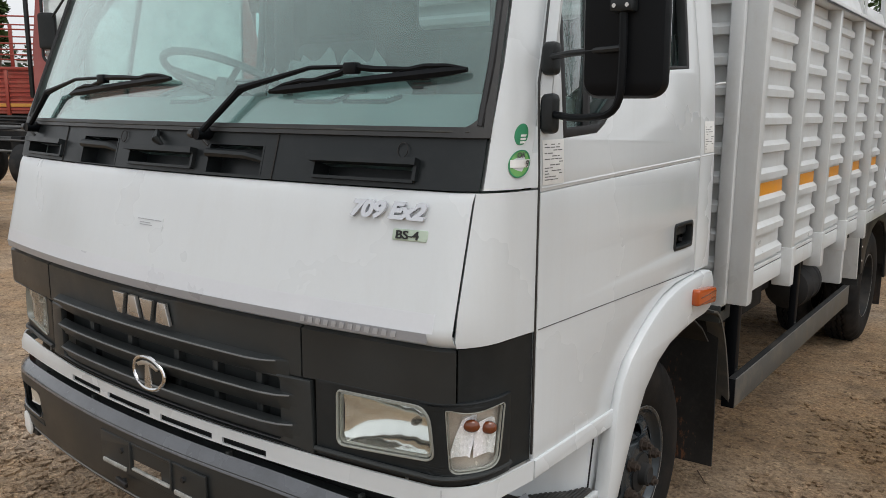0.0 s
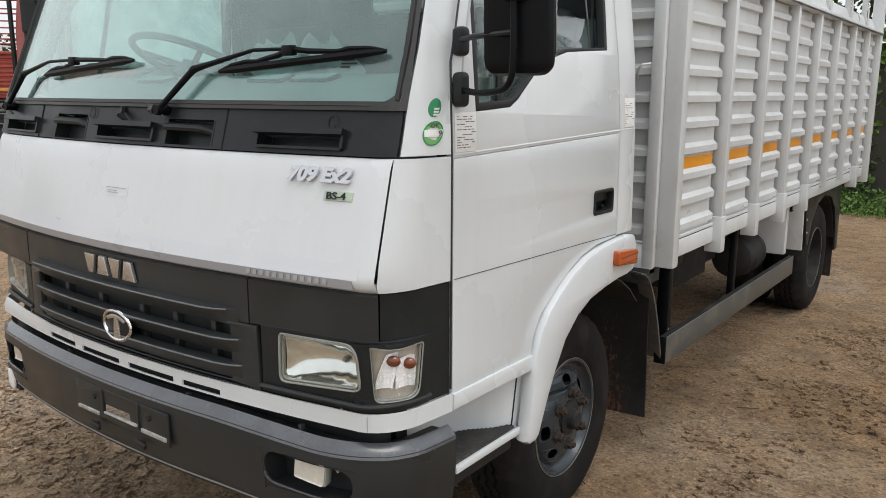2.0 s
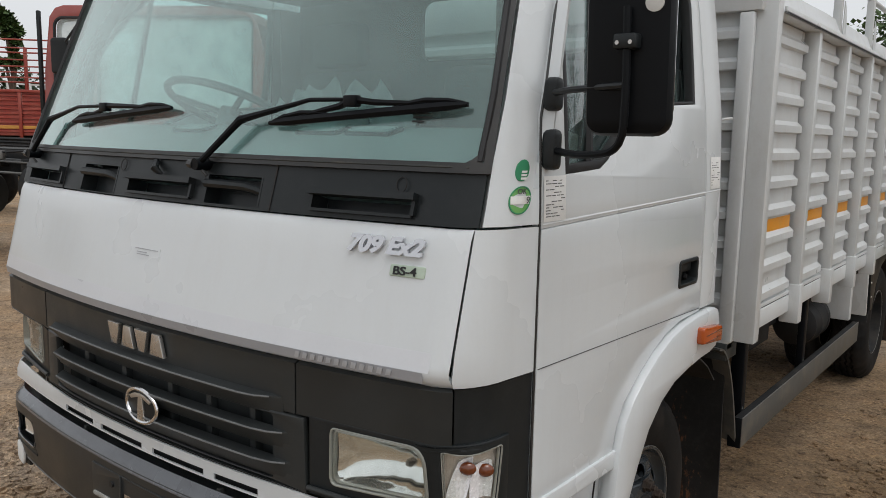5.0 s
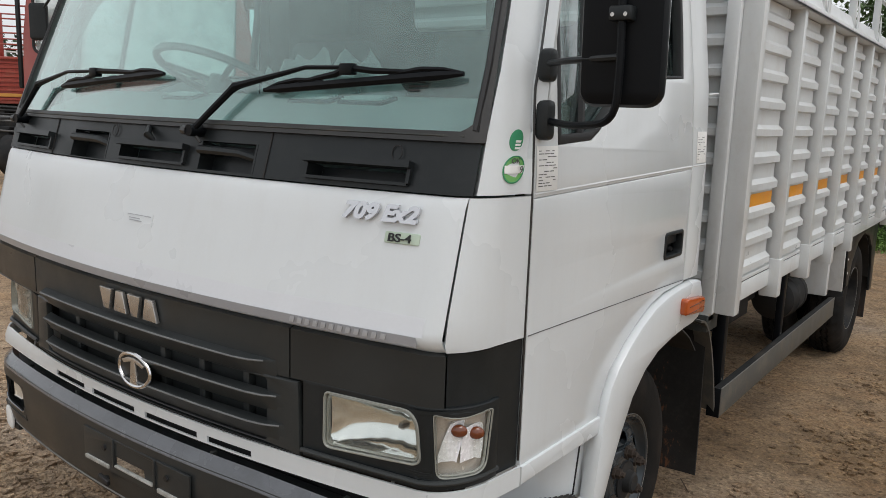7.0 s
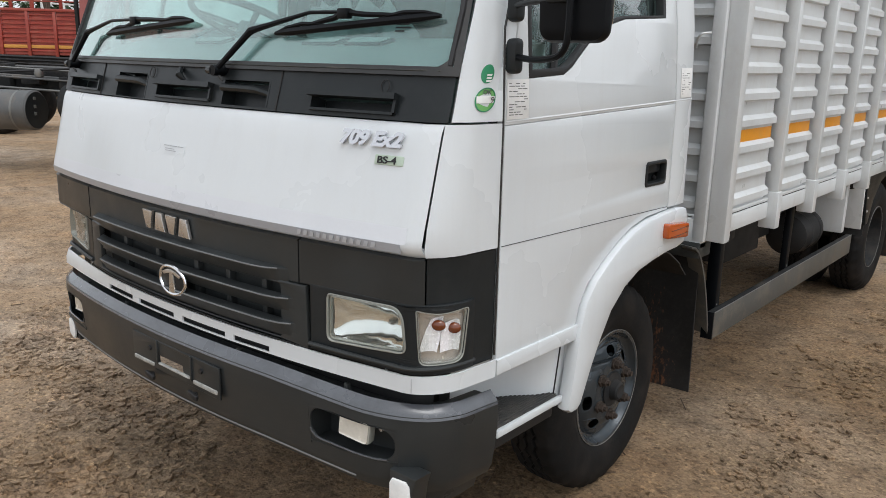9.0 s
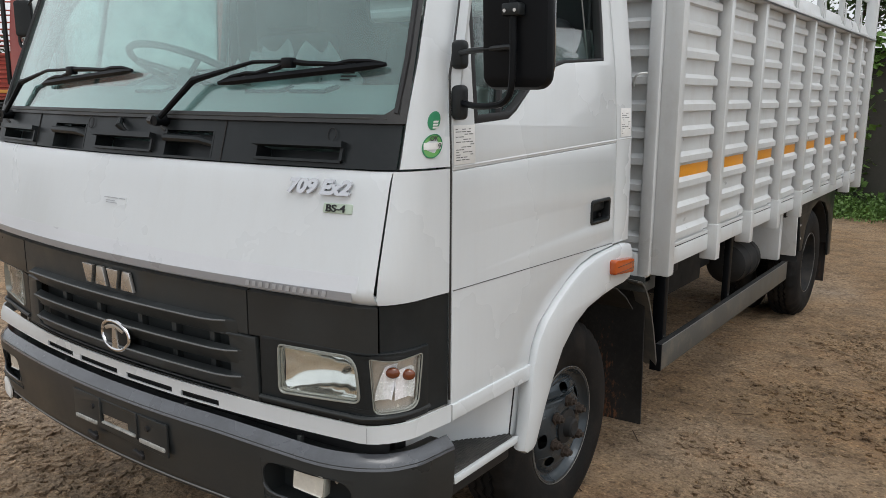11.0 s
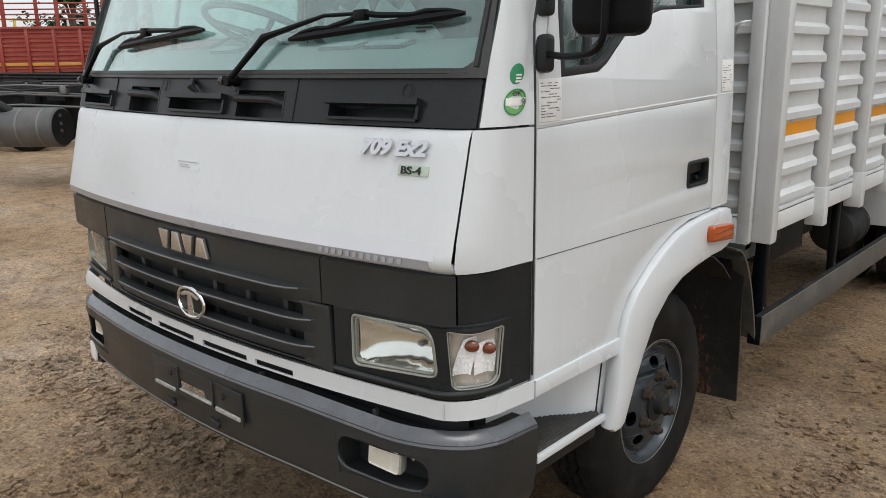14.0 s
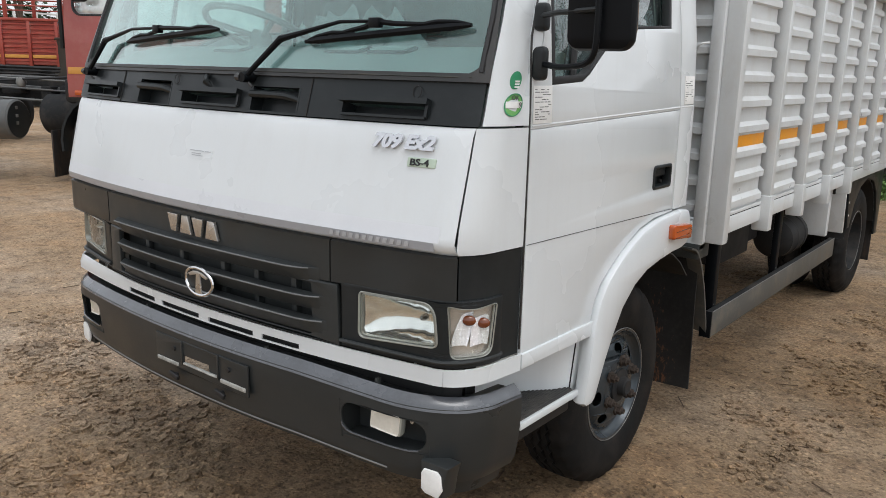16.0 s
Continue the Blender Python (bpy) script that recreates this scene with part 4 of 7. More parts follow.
# wipers
def wiper(pivot, elbow, mid, joint, tip, heel):
    """A stout arm up to its elbow, a thin rod on to the blade's saddle, and a bridged blade with gaps from heel to tip."""
    up = Vector((0, -0.028, 0.010))
    P, E, D, J, T, H = (nose(*q) + up for q in (pivot, elbow, mid, joint, tip, heel))
    arm = part("wiper", tube([P, P.lerp(E, 0.12), P.lerp(E, 0.9), E, E.lerp(D, 0.10)], [0.008, 0.009, 0.0105, 0.012, 0.0095], 8), "wiper", truck, "black windshield wiper")
    part("arm_rod", tube([E, E.lerp(D, 0.3), D, J], [0.0105, 0.0085, 0.0055, 0.005], 8), "wiper", arm)
    part("pivot_cap", tube([P + Vector((0, 0.035, 0)), P + Vector((0, -0.012, 0))], [0.019, 0.016], 12), "wiper", arm)
    part("pivot_nut", tube([P + Vector((-0.034, -0.002, 0.0)), P + Vector((-0.012, -0.006, -0.002))], [0.013, 0.011], 8), "seal", arm)
    part("arm_spring", tube([P + Vector((0.022, -0.004, -0.016)), P + Vector((0.034, 0.002, -0.030))], 0.004, 7), "seal", arm)
    rise = Vector((0, -0.012, 1.0)).normalized()
    at = lambda t, h: H.lerp(T, t) + rise * h + Vector((0, 0.012 - 0.006 * math.sin(math.pi * t), -0.006))
    part("blade", tube([at(t, 0.0) for t in span(0, 1, 0.1)], [0.006] + [0.0118] * 9 + [0.006], 6), "wiper", arm, "black rubber wiper blade")
    part("bridge", tube([at(0.19, 0.010), at(0.30, 0.018), at(0.40, 0.024), J, at(0.58, 0.024), at(0.70, 0.017), at(0.82, 0.010)], [0.005, 0.007, 0.0085, 0.0095, 0.0085, 0.007, 0.005], 6), "wiper", arm)
    for a, b in ((0.02, 0.36), (0.64, 0.985)):
        part("yoke", tube([at(a, 0.004), at(a + 0.2 * (b - a), 0.013), at((a + b) / 2, 0.018), at(b - 0.2 * (b - a), 0.013), at(b, 0.004)], [0.004, 0.006, 0.007, 0.006, 0.004], 6), "wiper", arm)
    part("saddle", box(J.x - 0.020, J.x + 0.020, J.y - 0.012, J.y + 0.012, J.z - 0.018, J.z + 0.010, 0.004), "wiper", arm)
    return arm


wiper((0.200, 1.618), (0.325, 1.737), (0.555, 1.787), (0.686, 1.787), (0.993, 1.781), (0.421, 1.735))
wiper((-0.885, 1.615), (-0.800, 1.738), (-0.590, 1.779), (-0.395, 1.780), (-0.016, 1.777), (-0.625, 1.737))

# cab flanks: doors, rear quarter, arches, steps
WIN = [(0.462, 1.630), (0.640, 1.640), (0.685, 1.662), (0.722, 1.690), (0.80, 1.747), (0.90, 1.790), (1.0, 1.812), (1.296, 1.830), (1.304, 1.95), (1.308, 2.13), (1.30, 2.30), (0.70, 2.30), (0.56, 2.13), (0.50, 2.04), (0.462, 1.95), (0.454, 1.78)]
for sg in (1, -1):
    F = flank(sg)
    win = WIN if sg > 0 else [(0.452 + (y - 0.452) * 1.08, z) for y, z in WIN]
    def fy(y, z):
        return F(y, z)
    low = [(0.352, 0.838), (0.785, 0.838), (0.802, 0.90), (0.845, 0.965), (0.945, 1.03), (1.04, 1.08), (1.129, 1.116), (1.24, 1.138), (1.408, 1.146), (1.402, 1.40), (1.398, 1.537), (0.352, 1.507)]
    slotk = rrect(1.204, 1.362, 1.250, 1.337, 0.014)
    door = part("cab_door", plate(low, (slotk,), fy, 0.03, 0.004, flip=sg < 0, step=0.06), "white", truck, "white cab door with recessed black handle")
    upd = [(0.352, 1.5075), (1.398, 1.5375), (1.392, 1.65), (1.382, 1.81), (1.37, 2.13), (1.35, 2.36), (0.645, 2.36), (0.468, 2.05), (0.362, 1.77), (0.353, 1.66)]
    part("door_upper", plate(upd, (win,), fy, 0.028, 0.004, flip=sg < 0, step=0.05), "white", door)
    # shoulder crease above the lower skin
    part("shoulder_crease", tube([Vector((sg * 1.1005, y, 1.517 + 0.029 * (y - 0.35))) for y in span(0.356, 1.396, 0.2)], 0.005, 8), "white", door)
    part("window_frame", plate(win, ([(0.87 + (y - 0.87) * 0.955, 1.95 + (z - 1.95) * 0.93) for y, z in win],), lambda y, z: F(y, z) + Vector((-sg * 0.002, 0, 0)), 0.03, 0.003, flip=sg < 0, step=0.05), "rubber", door, "black rubber window frame")
    quarter = [(0.462, 1.630), (0.62, 1.640), (0.72, 2.28), (0.70, 2.30), (0.56, 2.13), (0.50, 2.04), (0.462, 1.95), (0.454, 1.78)] if sg > 0 else win
    pane = part("window_pane", plate(quarter, (), lambda y, z: F(y, z) + Vector((-sg * 0.02, 0, 0)), 0.004, 0.0005, flip=sg < 0, step=0.06), "pane", door, "fixed quarter window pane")
    pane.visible_shadow = False
    if sg > 0:
        low_glass = part("lowered_pane", plate([(0.64, 1.65), (0.722, 1.692), (0.80, 1.749), (0.90, 1.792), (1.0, 1.814), (1.290, 1.832), (1.292, 1.937), (0.67, 1.915)], (), lambda y, z: F(y, z) + Vector((-0.024, 0, 0)), 0.005, 0.001, step=0.06), "pane", door, "side window wound down")
        low_glass.visible_shadow = False
        part("pane_edge", tube([F(0.67, 1.916) + Vector((-0.024, 0, 0)), F(1.288, 1.938) + Vector((-0.024, 0, 0))], 0.0028, 6), "lens", low_glass)
        part("frame_channel", tube([F(1.250, 1.835) + Vector((-0.03, 0, 0)), F(1.238, 2.28) + Vector((-0.03, 0, 0))], 0.003, 6), "strap", door)
    part("quarter_bar", tube([F(0.62, 1.650) + Vector((-sg * 0.012, 0, 0)), F(0.72, 2.28) + Vector((-sg * 0.012, 0, 0))], 0.012, 6), "rubber", door)
    hnd = part("door_handle", plate(slotk, (), lambda y, z: F(y, z) + Vector((-sg * 0.026, 0, 0)), 0.006, 0.001, flip=sg < 0), "black", door, "black recessed door handle")
    part("handle_rim", plate(grown(slotk, 0.002), (grown(slotk, -0.011),), lambda y, z: F(y, z) + Vector((sg * 0.002, 0, 0)), 0.034, 0.004, flip=sg < 0), "black", hnd)
    part("lever", plate(rrect(1.222, 1.344, 1.292, 1.328, 0.010), (), lambda y, z: F(y, z) + Vector((-sg * 0.006, 0, 0)), 0.014, 0.005, flip=sg < 0), "black", hnd)
    part("lock_barrel", moved(lathe([(0, 0.0001), (0, 0.008), (-0.008, 0.009)], 12), Matrix.Translation((sg * 1.079, 1.338, 1.270)) @ pose(0, 0, 0, 0, 0, 0 if sg > 0 else 180)), "seal", hnd)
    # fine crease that runs back above the arch
    part("lower_crease", tube([Vector((sg * 1.1055, 0.356, 1.176)), Vector((sg * 1.1055, 1.40, 1.156))], 0.0013, 5), "seal", door)
    part("sill_strip", plate([(0.350, 0.796), (0.788, 0.790), (0.790, 0.842), (0.350, 0.844)], (), lambda y, z: F(y, z) + Vector((sg * 0.008, 0, 0)), 0.03, 0.005, flip=sg < 0), "white", truck)
    bm = skin([0.325, 0.375], span(0.84, 2.3, 0.1), lambda y, z: Vector((sg * (half_width(z) - 0.012), y + seam_y(z) - 0.345, z)), 0.01, flip=sg < 0)
    bm = skin([1.375, 1.43], span(1.14, 2.3, 0.1), lambda y, z: Vector((sg * (half_width(z) - 0.014), y - 0.06 * max(0, z - 1.5), z)), 0.01, flip=sg < 0, bm=bm)
    part("door_gap", bm, "dark", truck)
    part("door_seal", tube([Vector((sg * (half_width(z) + 0.0115) - (0.04 if sg < 0 else 0), seam_y(z) + 0.002, z)) for z in (0.86, 1.1, 1.35, 1.5, 1.6, 1.66, 1.72, 1.76, 1.85, 2.0, 2.15, 2.3)], 0.0030, 6), "seal", truck)
    # rear quarter
    q = [(1.414, 1.15), (1.552, 1.15), (1.54, 1.53), (1.535, 1.81), (1.53, 2.13), (1.52, 2.36), (1.356, 2.36), (1.376, 2.13), (1.388, 1.81), (1.404, 1.53)]
    part("rear_quarter", plate(q, (), fy, 0.03, 0.006, flip=sg < 0, step=0.06), "white", truck)
    part("quarter_crease", tube([Vector((sg * 1.1005, y, 1.517 + 0.029 * (y - 0.35))) for y in (1.412, 1.48, 1.534)], 0.005, 8), "white", truck)
    # wheel arch flare
    arch = [(0.738, 0.556), (0.762, 0.68), (0.788, 0.836), (0.817, 0.914), (0.87, 0.975), (0.947, 1.028), (1.03, 1.072), (1.129, 1.110), (1.23, 1.130), (1.343, 1.140), (1.48, 1.145), (1.535, 1.138), (1.56, 1.10), (1.558, 1.03), (1.54, 0.998),
            (1.48, 0.986), (1.40, 0.983), (1.285, 0.970), (1.172, 0.950), (1.077, 0.911), (0.990, 0.844), (0.925, 0.752), (0.88, 0.675), (0.852, 0.617), (0.822, 0.555), (0.80, 0.540), (0.76, 0.540)]
    part("wheel_arch", plate(arch, (), lambda y, z: F(y, z) + Vector((sg * 0.013, 0, 0)), 0.052, 0.016, flip=sg < 0, step=0), "white", truck, "white flared wheel arch")
    part("arch_liner", skin(span(42, 166, 12), [0.50, 0.8, 1.06], lambda a, x: Vector((sg * x, 1.33 + 0.56 * math.cos(radians(a)), 0.46 + 0.53 * math.sin(radians(a)))), 0.006), "dark", truck)
    # side marker lamp
    mk = part("side_marker", plate(rrect(1.335, 1.513, 1.036, 1.094, 0.012), (), lambda y, z: Vector((sg * (1.128 + 0.01), y, z - 0.10 * (y - 1.44))), 0.034, 0.010, flip=sg < 0), "orange", truck, "orange side marker lamp")
    for z in (1.052, 1.075):
        part("marker_ridge", box(sg * 1.152, sg * 1.157, 1.350, 1.500, z - 0.0015, z + 0.0015, 0.0005), "amber", mk)
    part("marker_base", plate(rrect(1.327, 1.521, 1.026, 1.102, 0.022), (), lambda y, z: Vector((sg * 1.122, y, z - 0.10 * (y - 1.44))), 0.012, 0.003, flip=sg < 0), "black", mk)
    # step well
    RIS = [(0.885, 0.13), (0.92, 0.28), (0.92, 0.50), (0.935, 0.56), (0.98, 0.625), (1.03, 0.68), (1.062, 0.74), (1.07, 0.80)]
    rp = lambda t, z: Vector((sg * float(np.interp(t, range(8), [q[0] for q in RIS])), float(np.interp(t, range(8), [q[1] for q in RIS])), z))
    part("step_riser", skin([0, 1, 2, 2.5, 3, 3.5, 4, 4.5, 5, 5.5, 6, 7], [0.55, 0.6, 0.7, 0.80, 0.84], rp, 0.012, flip=sg < 0), "white", truck, "white riser behind the step")
    part("riser_seam", tube([rp(6.0, 0.60) + Vector((sg * 0.002, 0, 0)), rp(6.4, 0.78) + Vector((sg * 0.002, 0, 0))], 0.0025, 5), "dark", truck)
    part("arch_web", box(sg * 0.99, sg * 1.08, 0.785, 0.80, 0.55, 0.84, 0.003), "white", truck)
    st = part("cab_step", box(sg * 0.80, sg * 1.085, 0.26, 0.735, 0.585, 0.604, 0.006), "tread", truck, "black ribbed cab step")
    for k in range(18):
        x = 0.905 + 0.0098 * k
        part("tread_rib", box(sg * x, sg * (x + 0.005), 0.30, 0.735 - 0.0097 * max(0, 15 - k), 0.602, 0.6065, 0.001), "tread", st)
    part("step_edge", box(sg * 1.083, sg * 1.098, 0.385, 0.745, 0.579, 0.603, 0.004), "white", st, "white step edge")
    part("step_support", box(sg * 0.70, sg * 1.08, 0.34, 0.72, 0.53, 0.583, 0.01), "dark", st)

# cab roof, back wall, floor and the lining inside
part("cab_roof", skin(span(-0.985, 0.985, 0.2), span(0.45, 1.52, 0.2), lambda x, y: Vector((x, y, 2.36 + 0.06 * (1 - (x / 1.0) ** 2))), 0.03), "white", truck)
part("roof_front", skin(s_range(-1.26, 1.26), [2.34, 2.38, 2.42], nose, 0.03, off=0.002), "white", truck)
RW = rrect(-0.215, 0.60, 2.035, 2.285, 0.05)
back = part("cab_back", plate([(-1.06, 0.95), (1.06, 0.95), (1.06, 1.6), (1.02, 2.15), (0.98, 2.38), (-0.98, 2.38), (-1.02, 2.15), (-1.06, 1.6)], (RW,), lambda x, z: Vector((x, 1.50, z)), 0.03, 0.003), "interior", truck, "dark grey cab back wall with window")
part("window_divider", box(0.175, 0.205, 1.488, 1.505, 2.03, 2.29, 0.003), "rubber", back)
part("back_pane", plate(RW, (), lambda x, z: Vector((x, 1.498, z)), 0.003, 0.0005), "lens", back).visible_shadow = False
part("headliner", box(-0.96, 0.96, 0.55, 1.48, 2.325, 2.34, 0.0), "interior", truck, "dark cab headliner")
for x in (-1.0, 1.03):
    part("door_lining", box(x - 0.006, x + 0.006, 0.45, 1.47, 1.06, 1.61, 0.004), "interior", truck)
    part("pillar_lining", box(x * 0.985 - 0.006, x * 0.985 + 0.006, 1.31 if x > 0 else 1.36, 1.48, 1.61, 2.3, 0.004), "interior", truck)
part("cab_floor", box(-1.06, 1.06, 0.3, 1.5, 1.0, 1.06, 0.0), "interior", truck)
dash = part("dashboard", skin(span(-1.04, 1.04, 0.08), [0, 1, 2, 3, 4, 5, 6], lambda x, t: Vector((x,) + ((0.17, 1.635), (0.25, 1.662), (0.38, 1.708), (0.50, 1.738), (0.58, 1.725), (0.57, 1.40), (0.52, 1.05))[int(max(0, min(6, round(t))))]) + Vector((0, 0.04 * (x ** 2), 0)), 0.02), "dash", truck, "grey dashboard")
for x in (-0.34, 0.30, 0.50):
    vent = part("dash_vent", moved(box(x - 0.085, x + 0.085, -0.035, 0.035, -0.004, 0.008, 0.004), Matrix.Translation((0, 0.425 + 0.04 * x * x, 1.722)) @ pose(0, 0, 0, 14, 0, 0)), "seatcloth", dash)
    for k in range(4):
        part("louvre", moved(box(x - 0.075, x + 0.075, -0.026 + 0.014 * k, -0.021 + 0.014 * k, 0.006, 0.013, 0.001), Matrix.Translation((0, 0.425 + 0.04 * x * x, 1.722)) @ pose(0, 0, 0, 14, 0, 0)), "dash", vent)
sw = part("steering_wheel", moved(tube([(0.255 * math.cos(a), 0.255 * math.sin(a), 0) for a in (2 * math.pi * k / 40 for k in range(41))], 0.015, 8, caps=False), Matrix.Translation((-0.57, 0.76, 1.800)) @ pose(0, 0, 0, -24, 0, 0)), "wheelrim", truck, "grey plastic steering wheel")
bm = None
for k in range(3):
    a = radians(90 + 120 * k)
    bm = tube([(0, 0, -0.02), (0.24 * math.cos(a), 0.24 * math.sin(a), 0)], 0.012, 6, bm)
part("spokes", moved(tube([(0, 0, -0.30), (0, 0, 0)], [0.05, 0.045], 12, bm), Matrix.Translation((-0.57, 0.76, 1.800)) @ pose(0, 0, 0, -24, 0, 0)), "wheelrim", sw)
for x, w in ((-0.565, 0.25), (0.47, 0.44)):
    seat = part("seat", box(x - w, x + w, 0.80, 1.30, 1.25, 1.42, 0.05, seg=3), "seatcloth", truck, "dark cab seat under clear plastic")
    bmx = moved(box(-w, w, -0.06, 0.06, 0, 0.62, 0.05, seg=3), Matrix.Translation((x, 1.30, 1.38)) @ pose(0, 0, 0, -8, 0, 0))
    part("backrest", bmx, "seatcloth", seat)
    if x > 0:
        continue
    part("headrest", box(x - 0.15, x + 0.15, 1.30, 1.39, 2.01, 2.2, 0.03, seg=2), "seatcloth", seat)
    film = bmesh.new()
    gr = [[film.verts.new((-0.98 + 0.90 * i / 24, 1.215 + 0.045 * noise.noise((i * 0.9 + x * 9, j * 0.10, 3)) + 0.09 * (j / 14), 1.42 + 0.56 * j / 14 * (0.93 + 0.14 * noise.noise((i * 0.55, 4.0, x)) + 0.10 * noise.noise((i * 1.7, 9.0, x)) - 0.20 * abs(i / 12 - 1) ** 2))) for j in range(15)] for i in range(25)]
    for i in range(24):
        for j in range(14):
            film.faces.new((gr[i][j], gr[i + 1][j], gr[i + 1][j + 1], gr[i][j + 1]))
    part("seat_film", film, "plastic_film", seat, "crumpled clear plastic cover", smooth=180).visible_shadow = False

# stickers on the corner and the door
def corner_face(u, v):
    return nose(1.090 + u * 0.9, v - 0.003 - 0.007 * max(0.0, min(1.0, (v - 1.61) / 0.02)))
def disc(cu_, cz, ru, rz, n=36):
    return [(cu_ + ru * math.cos(2 * math.pi * k / n), cz + rz * math.sin(2 * math.pi * k / n)) for k in range(n)]
sk = part("round_sticker", plate(disc(0.052, 1.580, 0.031, 0.031), (), corner_face, 0.005, 0.0005, step=0), "leafgreen", truck, "round green inspection sticker with white band")
part("sticker_band", plate([(0.026, 1.571), (0.078, 1.571), (0.081, 1.589), (0.023, 1.589)], (), lambda u, v: corner_face(u, v) + Vector((0.0026, -0.0012, 0)), 0.0016, 0.0003, step=0.02), "paper", sk)
part("sticker_words", lettering("OK", 0.016, 0.0008, lambda u, v, w: corner_face(0.040 + u * 1.1, 1.594 + v) + Vector((0.0034, -0.0016, 0)), 0, 0.0005), "ink", sk, smooth=0)
part("sticker_digit", lettering("9", 0.022, 0.0008, lambda u, v, w: corner_face(0.067 + u * 1.1, 1.572 + v) + Vector((0.0042, -0.0016, 0)), 0, 0.0002), "ink", sk, smooth=0)
part("sticker_rim", plate(disc(0.052, 1.580, 0.0315, 0.0315), (disc(0.052, 1.580, 0.0285, 0.0285),), lambda u, v: corner_face(u, v) + Vector((0.0024, -0.001, 0)), 0.0016, 0.0003, step=0), "green", sk)
sk2 = part("round_sticker", plate(disc(0.046, 1.652, 0.019, 0.0245), (), corner_face, 0.005, 0.0005, step=0), "green", truck, "small dark green round sticker")
for z0 in (1.632, 1.6395, 1.647):
    part("sticker_band", plate([(0.044, z0), (0.058, z0), (0.060, z0 + 0.005), (0.044, z0 + 0.005)], (), lambda u, v: corner_face(u, v) + Vector((0.0026, -0.0012, 0)), 0.0016, 0.0003, step=0.02), "paper", sk2)


def paper_label(y0, y1, z0, z1, rows, seed):
    rnd = random.Random(seed)
    lab = part("paper_label", plate([(y0, z0), (y1, z0), (y1, z1), (y0, z1)], (), lambda y, z: Vector((half_width(z) + 0.0165, y, z)), 0.0012, 0.0002, step=0.05), "paper", truck, "printed white paper label")
    bm = None
    for k in range(rows):
        z = z1 - 0.01 - (z1 - z0 - 0.016) * k / rows
        y = y0 + 0.008
        while y < y1 - 0.02:
            L = rnd.uniform(0.006, 0.024)
            if rnd.random() < 0.6:
                bm = box(half_width(z) + 0.0168, half_width(z) + 0.0176, y, min(y + L, y1 - 0.006), z - 0.0022, z, 0, bm)
            y += L + 0.004
    part("label_print", bm, "ink", lab, smooth=0)


paper_label(0.356, 0.456, 1.524, 1.629, 13, 3)
paper_label(1.430, 1.520, 1.558, 1.664, 11, 5)

# door mirror
mir = part("door_mirror", plate(rrect(1.221, 1.396, 1.722, 2.14, 0.035), (), lambda x, z: Vector((x, 0.335 + 0.18 * (x - 1.32) - 0.04 * (z - 1.94), z)), 0.06, 0.022, step=0), "wiper", truck, "large black door mirror on tube arms")
part("mirror_glass", plate(rrect(1.232, 1.386, 1.75, 2.125, 0.028), (), lambda x, z: Vector((x, 0.368 + 0.18 * (x - 1.32) - 0.04 * (z - 1.94), z)), 0.004, 0.001, step=0), "mirror", mir)
part("mirror_arm", tube(bend([(1.115, 0.37, 1.688), (1.215, 0.315, 1.678), (1.321, 0.288, 1.69), (1.326, 0.286, 1.80), (1.319, 0.288, 1.975)], 0.06), 0.0085, 10), "wiper", mir)
part("mirror_strut", tube([(1.115, 0.36, 1.815), (1.19, 0.315, 1.818), (1.327, 0.288, 1.822)], 0.0075, 8), "black", mir)
part("mirror_clamp", box(1.298, 1.346, 0.272, 0.305, 1.892, 1.922, 0.005), "black", mir)
for x in (1.308, 1.336):
    part("clamp_bolt", moved(lathe([(0, 0.0001), (0, 0.0045), (0.006, 0.0045)], 8), Matrix.Translation((x, 0.270, 1.904)) @ pose(0, 0, 0, 0, 0, 90)), "brushed", mir)
part("mirror_dot", plate(disc(1.366, 1.982, 0.0185, 0.0185, 20), (), lambda x, z: Vector((x, 0.3035 + 0.18 * (x - 1.32) - 0.04 * (z - 1.94), z)), 0.003, 0.0005, step=0), "whitebar", mir, "round white reflector dot")
for z0, z1 in ((1.643, 1.735), (1.775, 1.85)):
    m1 = part("mirror_bracket", plate(rrect(0.350, 0.39, z0, z1, 0.016), (), lambda y, z: Vector((1.112, y, z)), 0.035, 0.009, step=0), "black", mir)

# bumper
PROF = [(-0.09, 0.752), (-0.052, 0.754), (-0.040, 0.764), (-0.032, 0.771), (-0.003, 0.744), (0.0, 0.705), (-0.001, 0.66), (-0.007, 0.597), (-0.0112, 0.566), (-0.0122, 0.559), (-0.0132, 0.551), (-0.016, 0.535), (-0.030, 0.505), (-0.07, 0.498)]


def bumper_path(s):
    """The bumper's outer line in plan: a shallow arc, a round corner, and a short return along the flank."""
    a = abs(s)
    if a <= 0.86:
        x, y = a, a * a / 10.8 - 0.05
    elif a <= 1.16:
        t = (a - 0.86) / 0.30 * math.pi / 2
        x = 0.86 + 0.245 * math.sin(t)
        y = x * x / 10.8 - 0.05 + 0.17 * (1 - math.cos(t))
    else:
        x, y = 1.105, 0.233 + (a - 1.16)
    return Vector((math.copysign(x, s), y, 0))


